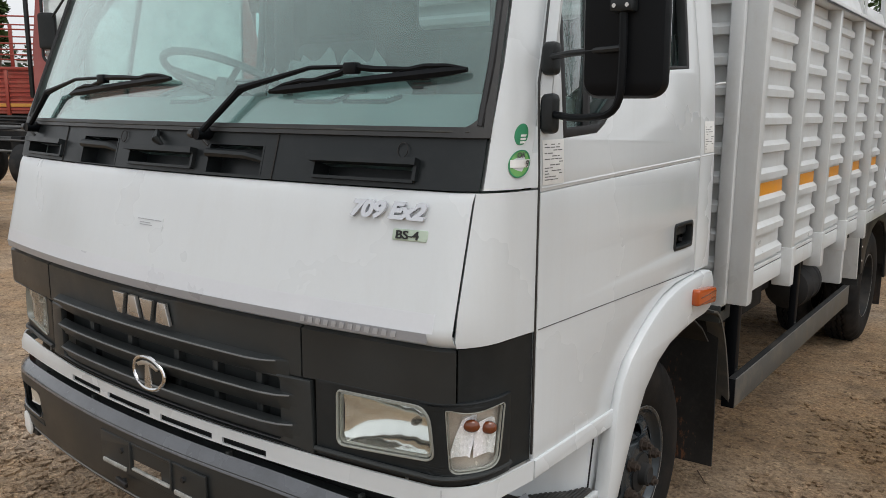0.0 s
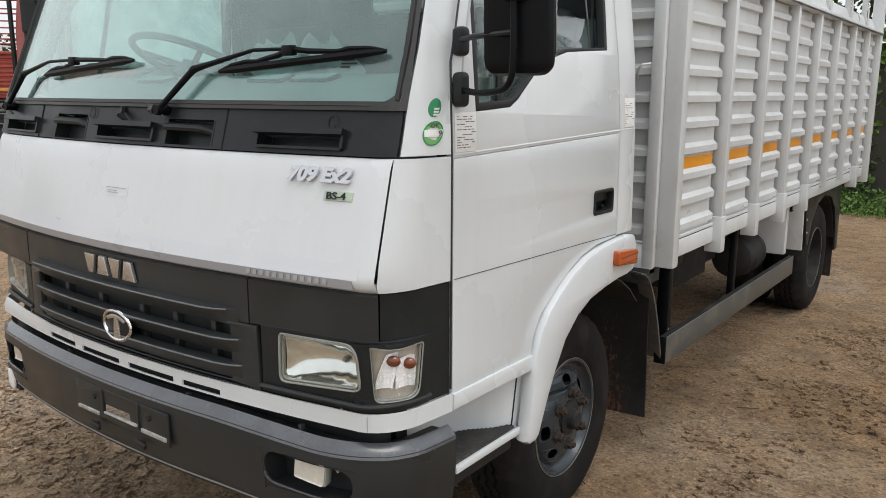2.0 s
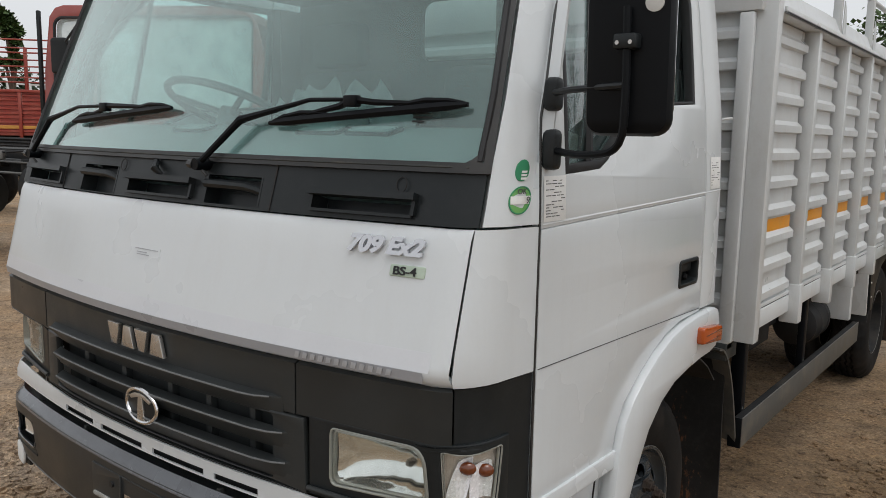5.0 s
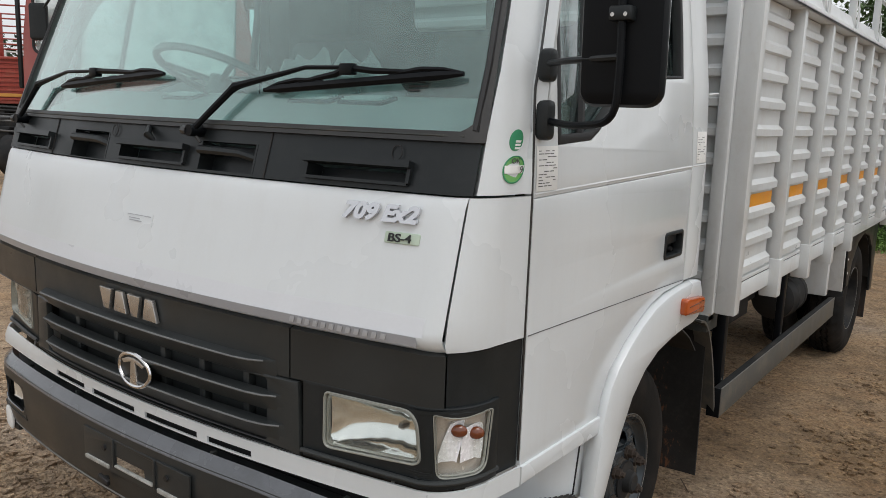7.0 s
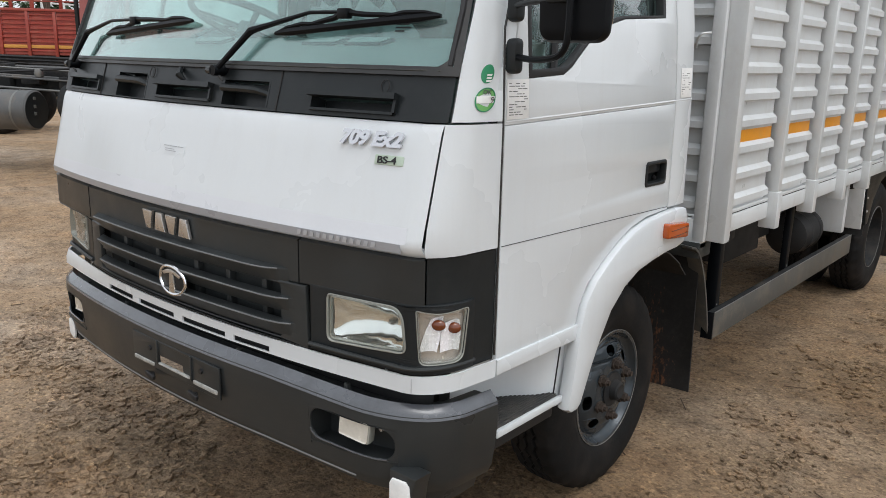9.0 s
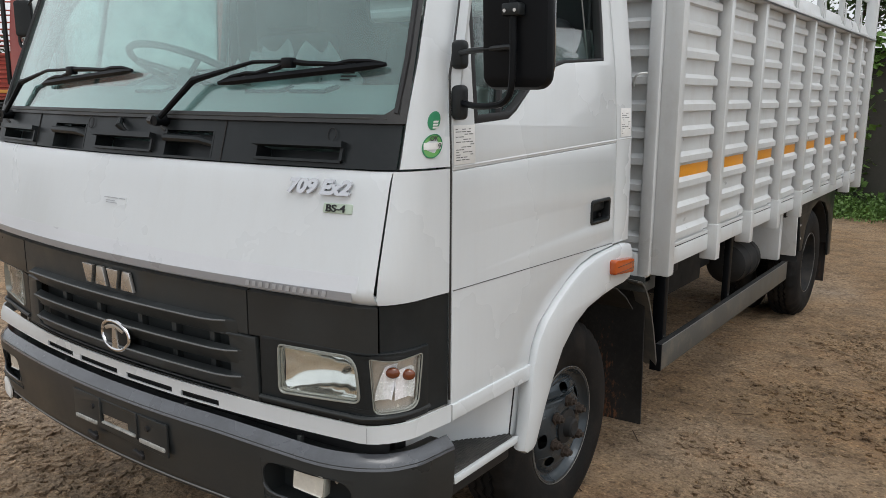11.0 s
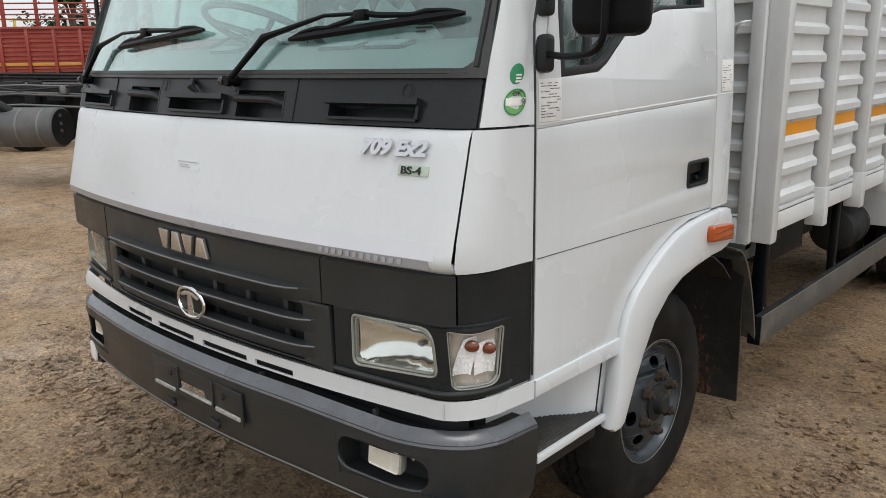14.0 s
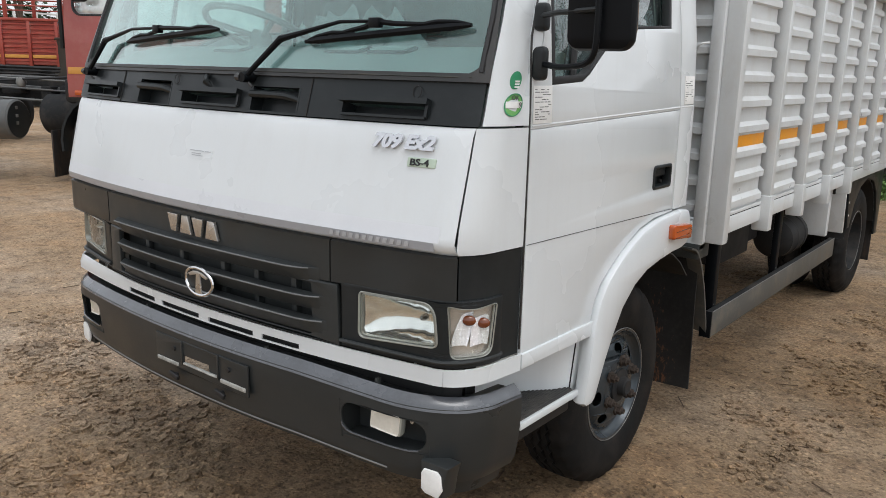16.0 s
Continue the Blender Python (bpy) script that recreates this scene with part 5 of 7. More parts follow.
def bumper_face(s, t):
    i = max(0, min(len(PROF) - 1, t))
    a = int(min(math.floor(i), len(PROF) - 2))
    o, z = (PROF[a][k] + (PROF[a + 1][k] - PROF[a][k]) * (i - a) for k in (0, 1))
    d = bumper_path(s + 2e-3) - bumper_path(s - 2e-3)
    return bumper_path(s) + Vector((d.y, -d.x, 0)).normalized() * o + Vector((0, 0, z + 0.006 * s - 0.027 * max(0.0, min(1.0, (s - 0.50) / 0.55)) ** 1.3 - 0.016 * max(0.0, min(1.0, (s - 1.10) / 0.2))))


POCKET = (0.700, 0.965)
sb = sorted(set(span(-1.30, -0.86, 0.03) + span(-0.86, 0.86, 0.05) + span(0.86, 1.30, 0.03) + [POCKET[0], POCKET[1], -POCKET[0], -POCKET[1], -0.105, 0.105]))
inpocket = lambda s, t: (POCKET[0] < abs(s) < POCKET[1] and 5 < t < 7) or (abs(s) < 0.105 and 6 < t < 7)
own = skin(sb, list(range(len(PROF))), lambda s, t: bumper_face(s, t), 0.012, skip=inpocket, flip=True)
for sg in (1, -1):
    own.faces.new([own.verts.new(bumper_face(sg * 1.30, t)) for t in range(len(PROF))])
bumper = part("front_bumper", own, "bumper", truck, "dark grey plastic front bumper", smooth=28)
# lighter strip on the top edge, its sky sheen painted in
part("top_band", skin(sb, [3.0, 3.08, 3.5, 3.92, 4.25], bumper_face, 0.002, off=0.0015, flip=True), "band", bumper, "lighter grey top edge carrying its highlight")
# pale bead paints in the highlight along the bumper's lower edge
part("lower_bead", tube([bumper_face(s, 11.4) + Vector((0, -0.001, 0)) for s in span(-0.86, 0.86, 0.06)], 0.0034, 6), "strap", bumper, "pale bead that draws the lower edge highlight")
for sg in (1, -1):
    a, b = (POCKET[0], POCKET[1]) if sg > 0 else (-POCKET[1], -POCKET[0])
    bm = skin(span(a - 0.005, b + 0.005, 0.03), [0.575, 0.65, 0.712], lambda s, z: bumper_path(s) + Vector((0, 0.085, z)), 0.004)
    bm = skin(span(a, b, 0.03), [0, 1], lambda s, t: bumper_path(s) + Vector((0, 0.006 + 0.08 * t, 0.582 + 0.006 * s)), 0.003, bm=bm)
    bm = skin(span(a, b, 0.03), [0, 1], lambda s, t: bumper_path(s) + Vector((0, 0.004 + 0.08 * t, 0.702 + 0.006 * s)), 0.003, bm=bm)
    for e in (a, b):
        bm = skin([0.575, 0.65, 0.712], [0, 1], lambda z, t, e=e: bumper_path(e) + Vector((0, 0.006 + 0.08 * t, z)), 0.003, bm=bm)
    pk = part("lamp_pocket", bm, "bumper", bumper)
    fb = lambda u, v: bumper_face(sg * u, v)
    zt = lambda z: float(np.interp(-z, [-p[1] for p in PROF[4:9]], [4, 5, 6, 7, 8]))
    part("pocket_frame", plate([(0.688, 0.588), (0.978, 0.588), (0.978, 0.714), (0.688, 0.714)], (rrect(0.706, 0.960, 0.602, 0.700, 0.040),), lambda u, v: bumper_face(sg * u, zt(v)) + Vector((-sg * 0.0008, 0.0036, 0)), 0.006, 0.001, flip=sg < 0, step=0.02), "bumper", bumper)
    # pocket lip takes the same lighter grey for its highlight
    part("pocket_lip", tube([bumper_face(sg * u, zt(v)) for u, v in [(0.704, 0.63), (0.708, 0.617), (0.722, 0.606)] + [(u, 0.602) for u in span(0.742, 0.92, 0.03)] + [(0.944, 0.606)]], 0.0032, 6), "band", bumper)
    fx = 0.858 if sg > 0 else -0.800
    yb = nose(0.842, 0.65).y - 0.008
    fog = part("fog_lamp", moved(plate(rrect(-0.058, 0.058, -0.036, 0.036, 0.010), (), lambda u, v: Vector((u * 0.92, 0, v)), 0.03, 0.006, step=0), Matrix.Translation((fx, yb, 0.664)) @ pose(0, 0, 0, 0, sg * 6, sg * 9)), "lampgrey", bumper, "small rectangular fog lamp")
    part("lens", moved(plate(rrect(-0.054, 0.054, -0.032, 0.032, 0.008), (), lambda u, v: Vector((u * 0.92, 0.003 * math.cos(u * 220), v)), 0.004, 0.001, step=0.01), Matrix.Translation((fx, yb - 0.017, 0.664)) @ pose(0, 0, 0, 0, sg * 6, sg * 9)), "foglens", fog, "milky ribbed lens")
    part("adjuster", moved(lathe([(0, 0.0001), (0, 0.007), (0.02, 0.007)], 10), Matrix.Translation((fx + sg * 0.072, yb + 0.02, 0.672)) @ pose(0, 0, 0, 0, 0, 90)), "brushed", fog)
    part("bumper_skirt", skin(span(0.99, 1.23, 0.03), [0.43, 0.47, 0.52], lambda s, z: bumper_path(sg * s) * 1.0 + Vector((-sg * (0.03 + 0.25 * (0.52 - z)), 0.035, z)), 0.012, flip=sg < 0), "bumper", bumper)
    ov = part("reflector_block", plate([(0.985, 0.475), (1.058, 0.475), (1.066, 0.535), (1.078, 0.578), (0.976, 0.574), (0.978, 0.53)], (), lambda x, z: Vector((sg * x + (0 if sg > 0 else 0.112), 0.082, z)), 0.064, 0.006, flip=sg < 0, step=0), "bumper", bumper, "black block with white reflector plate")
    part("reflector_plate", moved(plate([(-0.034, -0.028), (-0.02, -0.04), (0.022, -0.046), (0.036, -0.02), (0.030, 0.022), (0.018, 0.034), (-0.026, 0.034), (-0.034, 0.02)], (), lambda u, v: Vector((u, 0, v)), 0.01, 0.003, step=0), Matrix.Translation((1.024 if sg > 0 else -0.918, 0.044, 0.525)) @ pose(0, 0, 0, 0, 0, sg * 8)), "paper", ov, "white reflector plate")
bp = part("plate_bracket", plate([(-0.212, 0.604), (0.322, 0.604), (0.322, 0.712), (-0.212, 0.712)], (rrect(-0.042, 0.160, 0.632, 0.702, 0.006),), lambda u, v: Vector((u, -0.0475, v)), 0.008, 0.002), "bumper", bumper, "black number plate bracket")
for x0, x1, z, h in ((-0.200, -0.070, 0.612, 0.013), (0.178, 0.312, 0.620, 0.014), (-0.038, 0.156, 0.628, 0.007)):
    part("bracket_ledge", box(x0, x1, -0.057, -0.044, z, z + h, 0.003), "ledge", bp, "worn pale ledge")
for x0, x1 in ((-0.05, -0.042), (0.16, 0.168)):
    part("bracket_web", box(x0, x1, -0.056, -0.044, 0.624, 0.712, 0.002), "bumper", bp)
for x, z in ((-0.093, 0.674), (0.222, 0.676), (-0.087, 0.577), (0.182, 0.583)):
    part("bolt", moved(lathe([(0, 0.0001), (0, 0.009), (0.01, 0.009)], 6), Matrix.Translation((x, -0.058, z)) @ pose(0, 0, 0, 0, 0, 90)), "rubber", bp)
for x, z in ((-0.087, 0.577), (0.182, 0.583)):
    part("clip", moved(box(-0.026, 0.026, -0.006, 0.006, -0.010, 0.008, 0.003), Matrix.Translation((x, -0.062, z)) @ pose(0, 0, 0, 0, 12, 0)), "rubber", bp)
for x in (-0.35, 0.35, 0.80):
    part("bracket_bolt", box(x - 0.006, x + 0.006, nose(x, 0.75).y - 0.005, nose(x, 0.75).y + 0.012, 0.74, 0.775, 0.002), "galv", bumper)


# wheels
def wheel(cx, cy, cz, sg, front=True, rt=0.425):
    """A truck wheel whose outer side looks along sg * x."""
    tf = Matrix.Translation((cx, cy, cz)) @ pose(0, 0, 0, 0, 0, 0 if sg > 0 else 180)
    prof = [(-0.015, 0.225), (0.004, 0.238), (0.012, 0.262), (0.018, 0.30), (0.018, 0.34), (0.010, 0.375), (-0.004, 0.400), (-0.012, 0.408), (-0.018, 0.413), (-0.03, rt - 0.004), (-0.045, rt),
            (-0.062, rt), (-0.064, rt - 0.012), (-0.074, rt - 0.012), (-0.076, rt + 0.002), (-0.098, rt + 0.003), (-0.10, rt - 0.012), (-0.11, rt - 0.012), (-0.112, rt + 0.003), (-0.136, rt + 0.002), (-0.138, rt - 0.012), (-0.148, rt - 0.012),
            (-0.150, rt), (-0.168, rt), (-0.185, rt - 0.006), (-0.20, 0.40), (-0.21, 0.34), (-0.205, 0.27), (-0.19, 0.225)]
    bm = lathe([(x, r) for x, r in prof], 96)
    for v in bm.verts:
        r = math.hypot(v.co.y, v.co.z)
        if r > rt - 0.02 and -0.16 < v.co.x < -0.05:
            k = round(math.atan2(v.co.z, v.co.y) / (2 * math.pi / 96))
            v.co.x += 0.0075 * (1 if k % 2 else -1)
            if k % 4 == 0:
                v.co.y *= 0.982
                v.co.z *= 0.982
        elif r > 0.392 and (v.co.x > -0.062 or v.co.x < -0.15) and round(math.atan2(v.co.z, v.co.y) / (2 * math.pi / 96)) % 3 == 0:
            v.co.y *= 0.976
            v.co.z *= 0.976
            v.co.x -= 0.004
    bmesh.ops.transform(bm, matrix=tf, verts=bm.verts)
    wob = part("wheel", bm, "tyre", truck, "dusty black truck tyre on grey steel rim", smooth=40)
    if front:
        disc_prof = [(0.000, 0.238), (0.006, 0.232), (0.004, 0.224), (-0.014, 0.217), (-0.026, 0.207), (-0.028, 0.199), (-0.022, 0.191), (-0.016, 0.186), (0.015, 0.118), (0.018, 0.106), (0.018, 0.075), (0.018, 0.06)]
    else:
        disc_prof = [(0.000, 0.238), (0.006, 0.232), (0.004, 0.224), (-0.03, 0.216), (-0.09, 0.205), (-0.11, 0.19), (-0.118, 0.170), (-0.122, 0.150), (-0.125, 0.12), (-0.125, 0.09), (-0.125, 0.06), (-0.10, 0.055)]
    if front:
        bm = lathe([p for p in disc_prof if p[1] > 0.185], 96)
        bm = lathe([p for p in disc_prof if p[1] < 0.119], 96, bm)
        ovals = []
        for a0 in (radians(d) for d in (42, 88, 187, 233, 295, 345)):
            c, t0, r0 = Vector((0.153 * math.cos(a0), 0.153 * math.sin(a0))), Vector((-math.sin(a0), math.cos(a0))), Vector((math.cos(a0), math.sin(a0)))
            ovals.append([tuple(c + t0 * 0.030 * math.copysign(abs(math.cos(a)) ** 0.8, math.cos(a)) + r0 * 0.020 * math.copysign(abs(math.sin(a)) ** 0.8, math.sin(a))) for a in (2 * math.pi * i / 20 for i in range(20))])
        ring_o = [(0.186 * math.cos(2 * math.pi * i / 96), 0.186 * math.sin(2 * math.pi * i / 96)) for i in range(96)]
        ring_i = [(0.118 * math.cos(2 * math.pi * i / 96), 0.118 * math.sin(2 * math.pi * i / 96)) for i in range(96)]
        bm = plate(ring_o, (ring_i, *ovals), lambda u, v: Vector((float(np.interp(math.hypot(u, v), (0.118, 0.135, 0.165, 0.186), (0.013, 0.008, -0.006, -0.018))), u, v)), 0.004, 0.0004, step=0, bm=bm)
    else:
        bm = lathe(disc_prof, 96)
    lip = tube([(0.005, 0.2345 * math.cos(2 * math.pi * k / 64), 0.2345 * math.sin(2 * math.pi * k / 64)) for k in range(65)], 0.0022, 6, caps=False)
    rim = part("rim", moved(bm, tf), "steel" if front else "chassis", wob, "blue-grey steel wheel disc", smooth=50)
    part("rim_lip", moved(lip, tf), "strap", rim, "lighter rim edge")
    part("rim_barrel", moved(lathe([(-0.002, 0.228), (-0.19, 0.212), (-0.19, 0.10), (-0.06, 0.09)], 48), tf), "dark", rim)
    hx = 0.02 if front else -0.125
    hub = part("hub", moved(lathe([(hx - 0.01, 0.070), (hx + 0.004, 0.069), (hx + 0.008, 0.058), (hx + 0.009, 0.042), (hx + 0.032, 0.036), (hx + 0.038, 0.028), (hx + 0.034, 0.014), (hx + 0.034, 0.0001)], 32), tf), "chassis", wob)
    for k in range(6):
        a = radians(60 * k + 25)
        y, z = 0.104 * math.cos(a), 0.104 * math.sin(a)
        bm = moved(lathe([(hx - 0.004, 0.025), (hx + 0.005, 0.024), (hx + 0.006, 0.0185), (hx + 0.022, 0.0180), (hx + 0.024, 0.011), (hx + 0.034, 0.010), (hx + 0.034, 0.0001)], 6), Matrix.Translation((0, y, z)))
        part("wheel_nut", moved(bm, tf), "rust", hub, "rusty wheel nut")
    return wob


wheel(0.985, 1.270, 0.430, 1, rt=0.419)
wheel(-0.985, 1.270, 0.430, -1, rt=0.419)
wheel(1.05, 5.25, 0.425, 1, front=False, rt=0.432)
wheel(-1.05, 5.25, 0.425, -1, front=False, rt=0.432)
for x in (0.72, -0.72):
    wheel(x, 5.25, 0.425, 1 if x > 0 else -1, front=False)

# ---- load body ----
POSTS = tuple(2.545 + 0.595 * k for k in range(7))
RIBS = [1.070 + 0.1143 * k for k in range(10)]
Y0, Y1 = 1.95, 6.75
body = part("cargo_body", box(-1.06, 1.06, 1.9, 6.72, 0.99, 1.03, 0.0), "body", truck, "white corrugated steel cargo body")


def rib_profile(base, out, top):
    pts = [(base, 1.044)]
    for z in RIBS:
        if z < top - 0.07:
            pts += [(base, z - 0.001), (out, z + 0.005), (out, z + 0.033), (base, z + 0.052)]
    return pts + [(base, top)]


def ribbed(a, b, prof, place, thick=0.004):
    """A pressed sheet between a and b whose profile is (depth, height) rows."""
    own = bmesh.new()
    rows = []
    for t in (a, b):
        rows.append([own.verts.new(place(t, d, z)) for d, z in prof])
        rows.append([own.verts.new(place(t, d - thick, z)) for d, z in prof])
    n = len(prof)
    for i in range(n - 1):
        own.faces.new((rows[0][i], rows[2][i], rows[2][i + 1], rows[0][i + 1]))
        own.faces.new((rows[1][i], rows[1][i + 1], rows[3][i + 1], rows[3][i]))
        own.faces.new((rows[0][i], rows[0][i + 1], rows[1][i + 1], rows[1][i]))
        own.faces.new((rows[2][i], rows[3][i], rows[3][i + 1], rows[2][i + 1]))
    return own


for sg in (1, -1):
    edges = [Y0 + 0.017] + [p for p in POSTS] + [6.66]
    prof = rib_profile(1.090, 1.110, 2.192)
    for k in range(len(edges) - 1):
        a = edges[k] + (0.052 if k else 0.0)
        b = edges[k + 1] - 0.031
        p = part("side_panel", ribbed(a, b, prof, lambda t, d, z: Vector((sg * d, t, z))), "body", body, smooth=20)
        if sg > 0:
            t0 = part("reflective_tape", box(1.089, 1.0915, a + 0.012, b - 0.004, 1.346, 1.402, 0.0005), "tape", body, "orange reflective tape", smooth=0)
    for y in edges[:-1]:
        part("rope_tab", box(sg * 1.100, sg * 1.119, y + 0.058, y + 0.066, 1.783, 1.803, 0.002), "body", body)
    for p in POSTS:
        # dark strip puts the shade beside each post into the gap
        part("post_joint", box(sg * 1.066, sg * 1.076, p - 0.10, p + 0.0, 1.03, 2.19, 0.0), "dark", body)
        q = part("side_post", box(sg * 1.079, sg * 1.146, p, p + 0.05, 1.02, 2.205, 0.004), "body", body, "white steel side post")
        if p not in POSTS[4:6]:
            part("post_sleeve", box(sg * 1.07, sg * 1.154, p - 0.006, p + 0.056, 0.905, 1.085, 0.006), "body", q)
    # corner posts front and rear
    c = part("corner_post", box(sg * 1.06, sg * 1.150, Y0 - 0.05, Y0 + 0.015, 0.935, 2.9, 0.006), "body", body, "wide white corner post")
    part("corner_bar", box(sg * 1.02, sg * 1.074, Y0 - 0.087, Y0 - 0.054, 0.935, 2.196, 0.006), "body", body)
    part("corner_post", box(sg * 1.06, sg * 1.150, 6.66, 6.75, 0.90, 2.9, 0.008), "body", body, "wide white corner post")
    # bottom rails and top rail
    part("side_rail", box(sg * 1.03, sg * 1.108, Y0 + 0.017, 6.66, 0.955, 1.034, 0.006), "body", body)
    part("rail_flange", box(sg * 1.02, sg * 1.106, Y0 + 0.017, 6.66, 1.0395, 1.056, 0.002), "body", body)
    part("rail_joint", box(sg * 1.02, sg * 1.101, Y0 + 0.017, 6.66, 1.032, 1.041, 0.0), "dark", body)
    # unseen sheet added inside the wall to keep the gaps dark
    part("inner_liner", box(sg * 1.005, sg * 1.020, 1.95, 6.7, 1.0, 2.19, 0.0), "dark", body)
    bm = box(sg * 1.04, sg * 1.160, Y0 + 0.017, 6.7, 2.196, 2.206, 0.002)
    bm = box(sg * 1.150, sg * 1.160, Y0 + 0.017, 6.7, 2.196, 2.222, 0.002, bm)
    bm = box(sg * 1.04, sg * 1.10, Y0 + 0.017, 6.7, 2.2, 2.24, 0.004, bm)
    part("top_rail", bm, "body", body, "white angle-iron top rail")
    # sheet strip that rises behind the top rail, slightly buckled
    part("top_sheet", skin(span(Y0 + 0.017, 6.66, 0.08), span(2.235, 2.33, 0.019), lambda y, z: Vector((sg * (1.10 - 0.35 * (z - 2.235) + 0.007 * noise.noise((y * 3.1, z * 16, 2.0))), y, z)), 0.004, flip=sg < 0), "body", body, smooth=60)
    for y in (3.16, 3.95, 4.75, 5.5, 6.2):
        u = part("upper_bar", box(sg * 1.05, sg * 1.09, y, y + 0.035, 2.22, 2.90, 0.005), "body", body)
        part("bar_gusset", plate([(y + 0.035, 2.235), (y + 0.085, 2.25), (y + 0.095, 2.30), (y + 0.07, 2.38), (y + 0.035, 2.42)], (), lambda a, b: Vector((sg * 1.095, a, b)), 0.006, 0.001, flip=sg < 0), "body", u)
    part("upper_rail", tube([(sg * 1.06, Y0 + 0.1, 2.545), (sg * 1.06, 6.7, 2.545)], 0.014, 8), "body", body)
    part("upper_rail", tube([(sg * 1.06, Y0 + 0.1, 2.87), (sg * 1.06, 6.7, 2.87)], 0.014, 8), "body", body)

# front wall of the body
part("front_panel", ribbed(-1.02, 1.02, [(d, z) for d, z in rib_profile(0.0, 0.028, 2.20)], lambda t, d, z: Vector((t, Y0 - 0.045 - d, z))), "body", body, smooth=20)
part("front_rail", box(-1.10, 1.10, Y0 - 0.0835, Y0 - 0.02, 2.20, 2.62, 0.006), "body", body)
part("front_sill", box(-1.06, 1.06, Y0 - 0.085, Y0 - 0.02, 0.90, 1.03, 0.006), "body", body)
part("rope_hook", tube(bend([(0.950, 1.89, 1.745), (0.965, 1.85, 1.765), (0.99, 1.825, 1.80), (1.02, 1.86, 1.805)], 0.02), 0.0055, 6), "body", body)
part("tail_wall", box(-1.06, 1.06, 6.70, 6.74, 0.93, 2.2, 0.004), "body", body)
part("under_sill", box(0.70, 1.06, 1.86, 1.99, 0.86, 0.93, 0.004), "galv", body)
bm = None
for p in POSTS[:2]:
    bm = tube([(1.07, p + 0.07, 0.925), (1.07, p + 0.16, 0.925)], 0.017, 10, bm)
part("hinge_tube", bm, "strap", body)

# ---- underbody ----
for sg in (1, -1):
    part("chassis_rail", box(sg * 0.36, sg * 0.43, 0.5, 6.6, 0.66, 0.86, 0.006), "dark", truck)
    fl = part("mudflap", skin(span(0.70, 1.035, 0.06), span(0.20, 0.92, 0.09), lambda x, z: Vector((sg * x, 1.945 + 0.02 * (0.9 - z) + 0.006 * math.sin(x * 19 + z * 5), z)), 0.008, flip=sg < 0), "flap_stained", truck, "black rubber mudflap with rusty stains")
    br = part("flap_bracket", skin(span(0, 1, 0.1), [0, 1], lambda t, w: Vector((sg * (0.99 + 0.075 * w), 1.790 + 0.29 * max(t, 0) ** 0.75 - 0.02 * w, 0.93 - 0.46 * max(t, 0) ** 1.6)), 0.008, flip=sg > 0), "guard", truck, "dark grey curved mudguard bracket")
    g = part("side_guard", box(sg * 1.079, sg * 1.085, 2.062, 4.42, 0.448, 0.574, 0.002), "guard", truck, "grey steel side guard channel")
    # dark paint on the flanges stands in for the body's shade on them
    for z in (0.448, 0.568):
        part("guard_flange", box(sg * 1.050, sg * 1.079, 2.064, 4.42, z, z + 0.006, 0.001), "chassis", g)
    # pale tube stands in for the highlight on the guard's lip
    part("guard_edge", tube([(sg * 1.083, 2.065, 0.5735), (sg * 1.083, 4.418, 0.5735)], 0.0026, 6), "strap", g, "bright upper edge drawn as a highlight")
    part("guard_cap", box(sg * 1.030, sg * 1.0845, 2.052, 2.0615, 0.446, 0.576, 0.002), "wiper", g, "black end cap")
    for y, w in ((2.15, 0.057), (3.15, 0.036)):
        part("guard_stay", box(sg * (1.049 - w), sg * 1.049, y, y + 0.05, 0.45, 0.94, 0.006), "wiper", g, "black stay")
        part("stay_bolt", moved(lathe([(0, 0.0001), (0.012, 0.009), (0, 0.012)], 8), Matrix.Translation((sg * 1.04, y + 0.02, 0.58)) @ pose(0, 0, 0, 0, -90, 0)), "strap", g)
    part("air_tank", moved(lathe([(-0.24, 0.0001), (-0.24, 0.08), (-0.21, 0.118), (-0.1, 0.122), (-0.09, 0.128), (-0.06, 0.128), (-0.05, 0.122), (0.1, 0.122), (0.11, 0.128), (0.14, 0.128), (0.15, 0.122), (0.21, 0.118), (0.24, 0.08), (0.24, 0.0001)], 28), Matrix.Translation((sg * 0.84, 3.98, 0.63)) @ pose(0, 0, 0, 0, 0, 90) @ Matrix.Diagonal((0.85, 1.08, 1.08, 1))), "dark", truck, "black cylindrical air tank")
    part("tool_box", box(sg * 0.66, sg * 1.05, 4.28, 4.34, 0.60, 0.93, 0.006), "body", truck, "stained off-white plate under the body")
    mg = part("rear_mudguard", plate([(4.72, 0.60), (4.60, 0.98), (5.86, 0.98), (5.90, 0.40), (5.80, 0.40), (5.76, 0.62), (5.66, 0.78), (5.50, 0.88), (5.25, 0.925), (5.02, 0.88), (4.86, 0.76), (4.78, 0.60)], (), lambda y, z: Vector((sg * 1.085, y, z)), 0.02, 0.004, flip=sg < 0), "black", truck, "black rear mudguard")
    part("guard_front", moved(box(sg * 0.80, sg * 1.09, -0.012, 0.012, -0.20, 0.21, 0.004), Matrix.Translation((0, 4.60, 0.78)) @ pose(0, 0, 0, 8, 0, 0)), "body", mg, "white front plate of the mudguard")
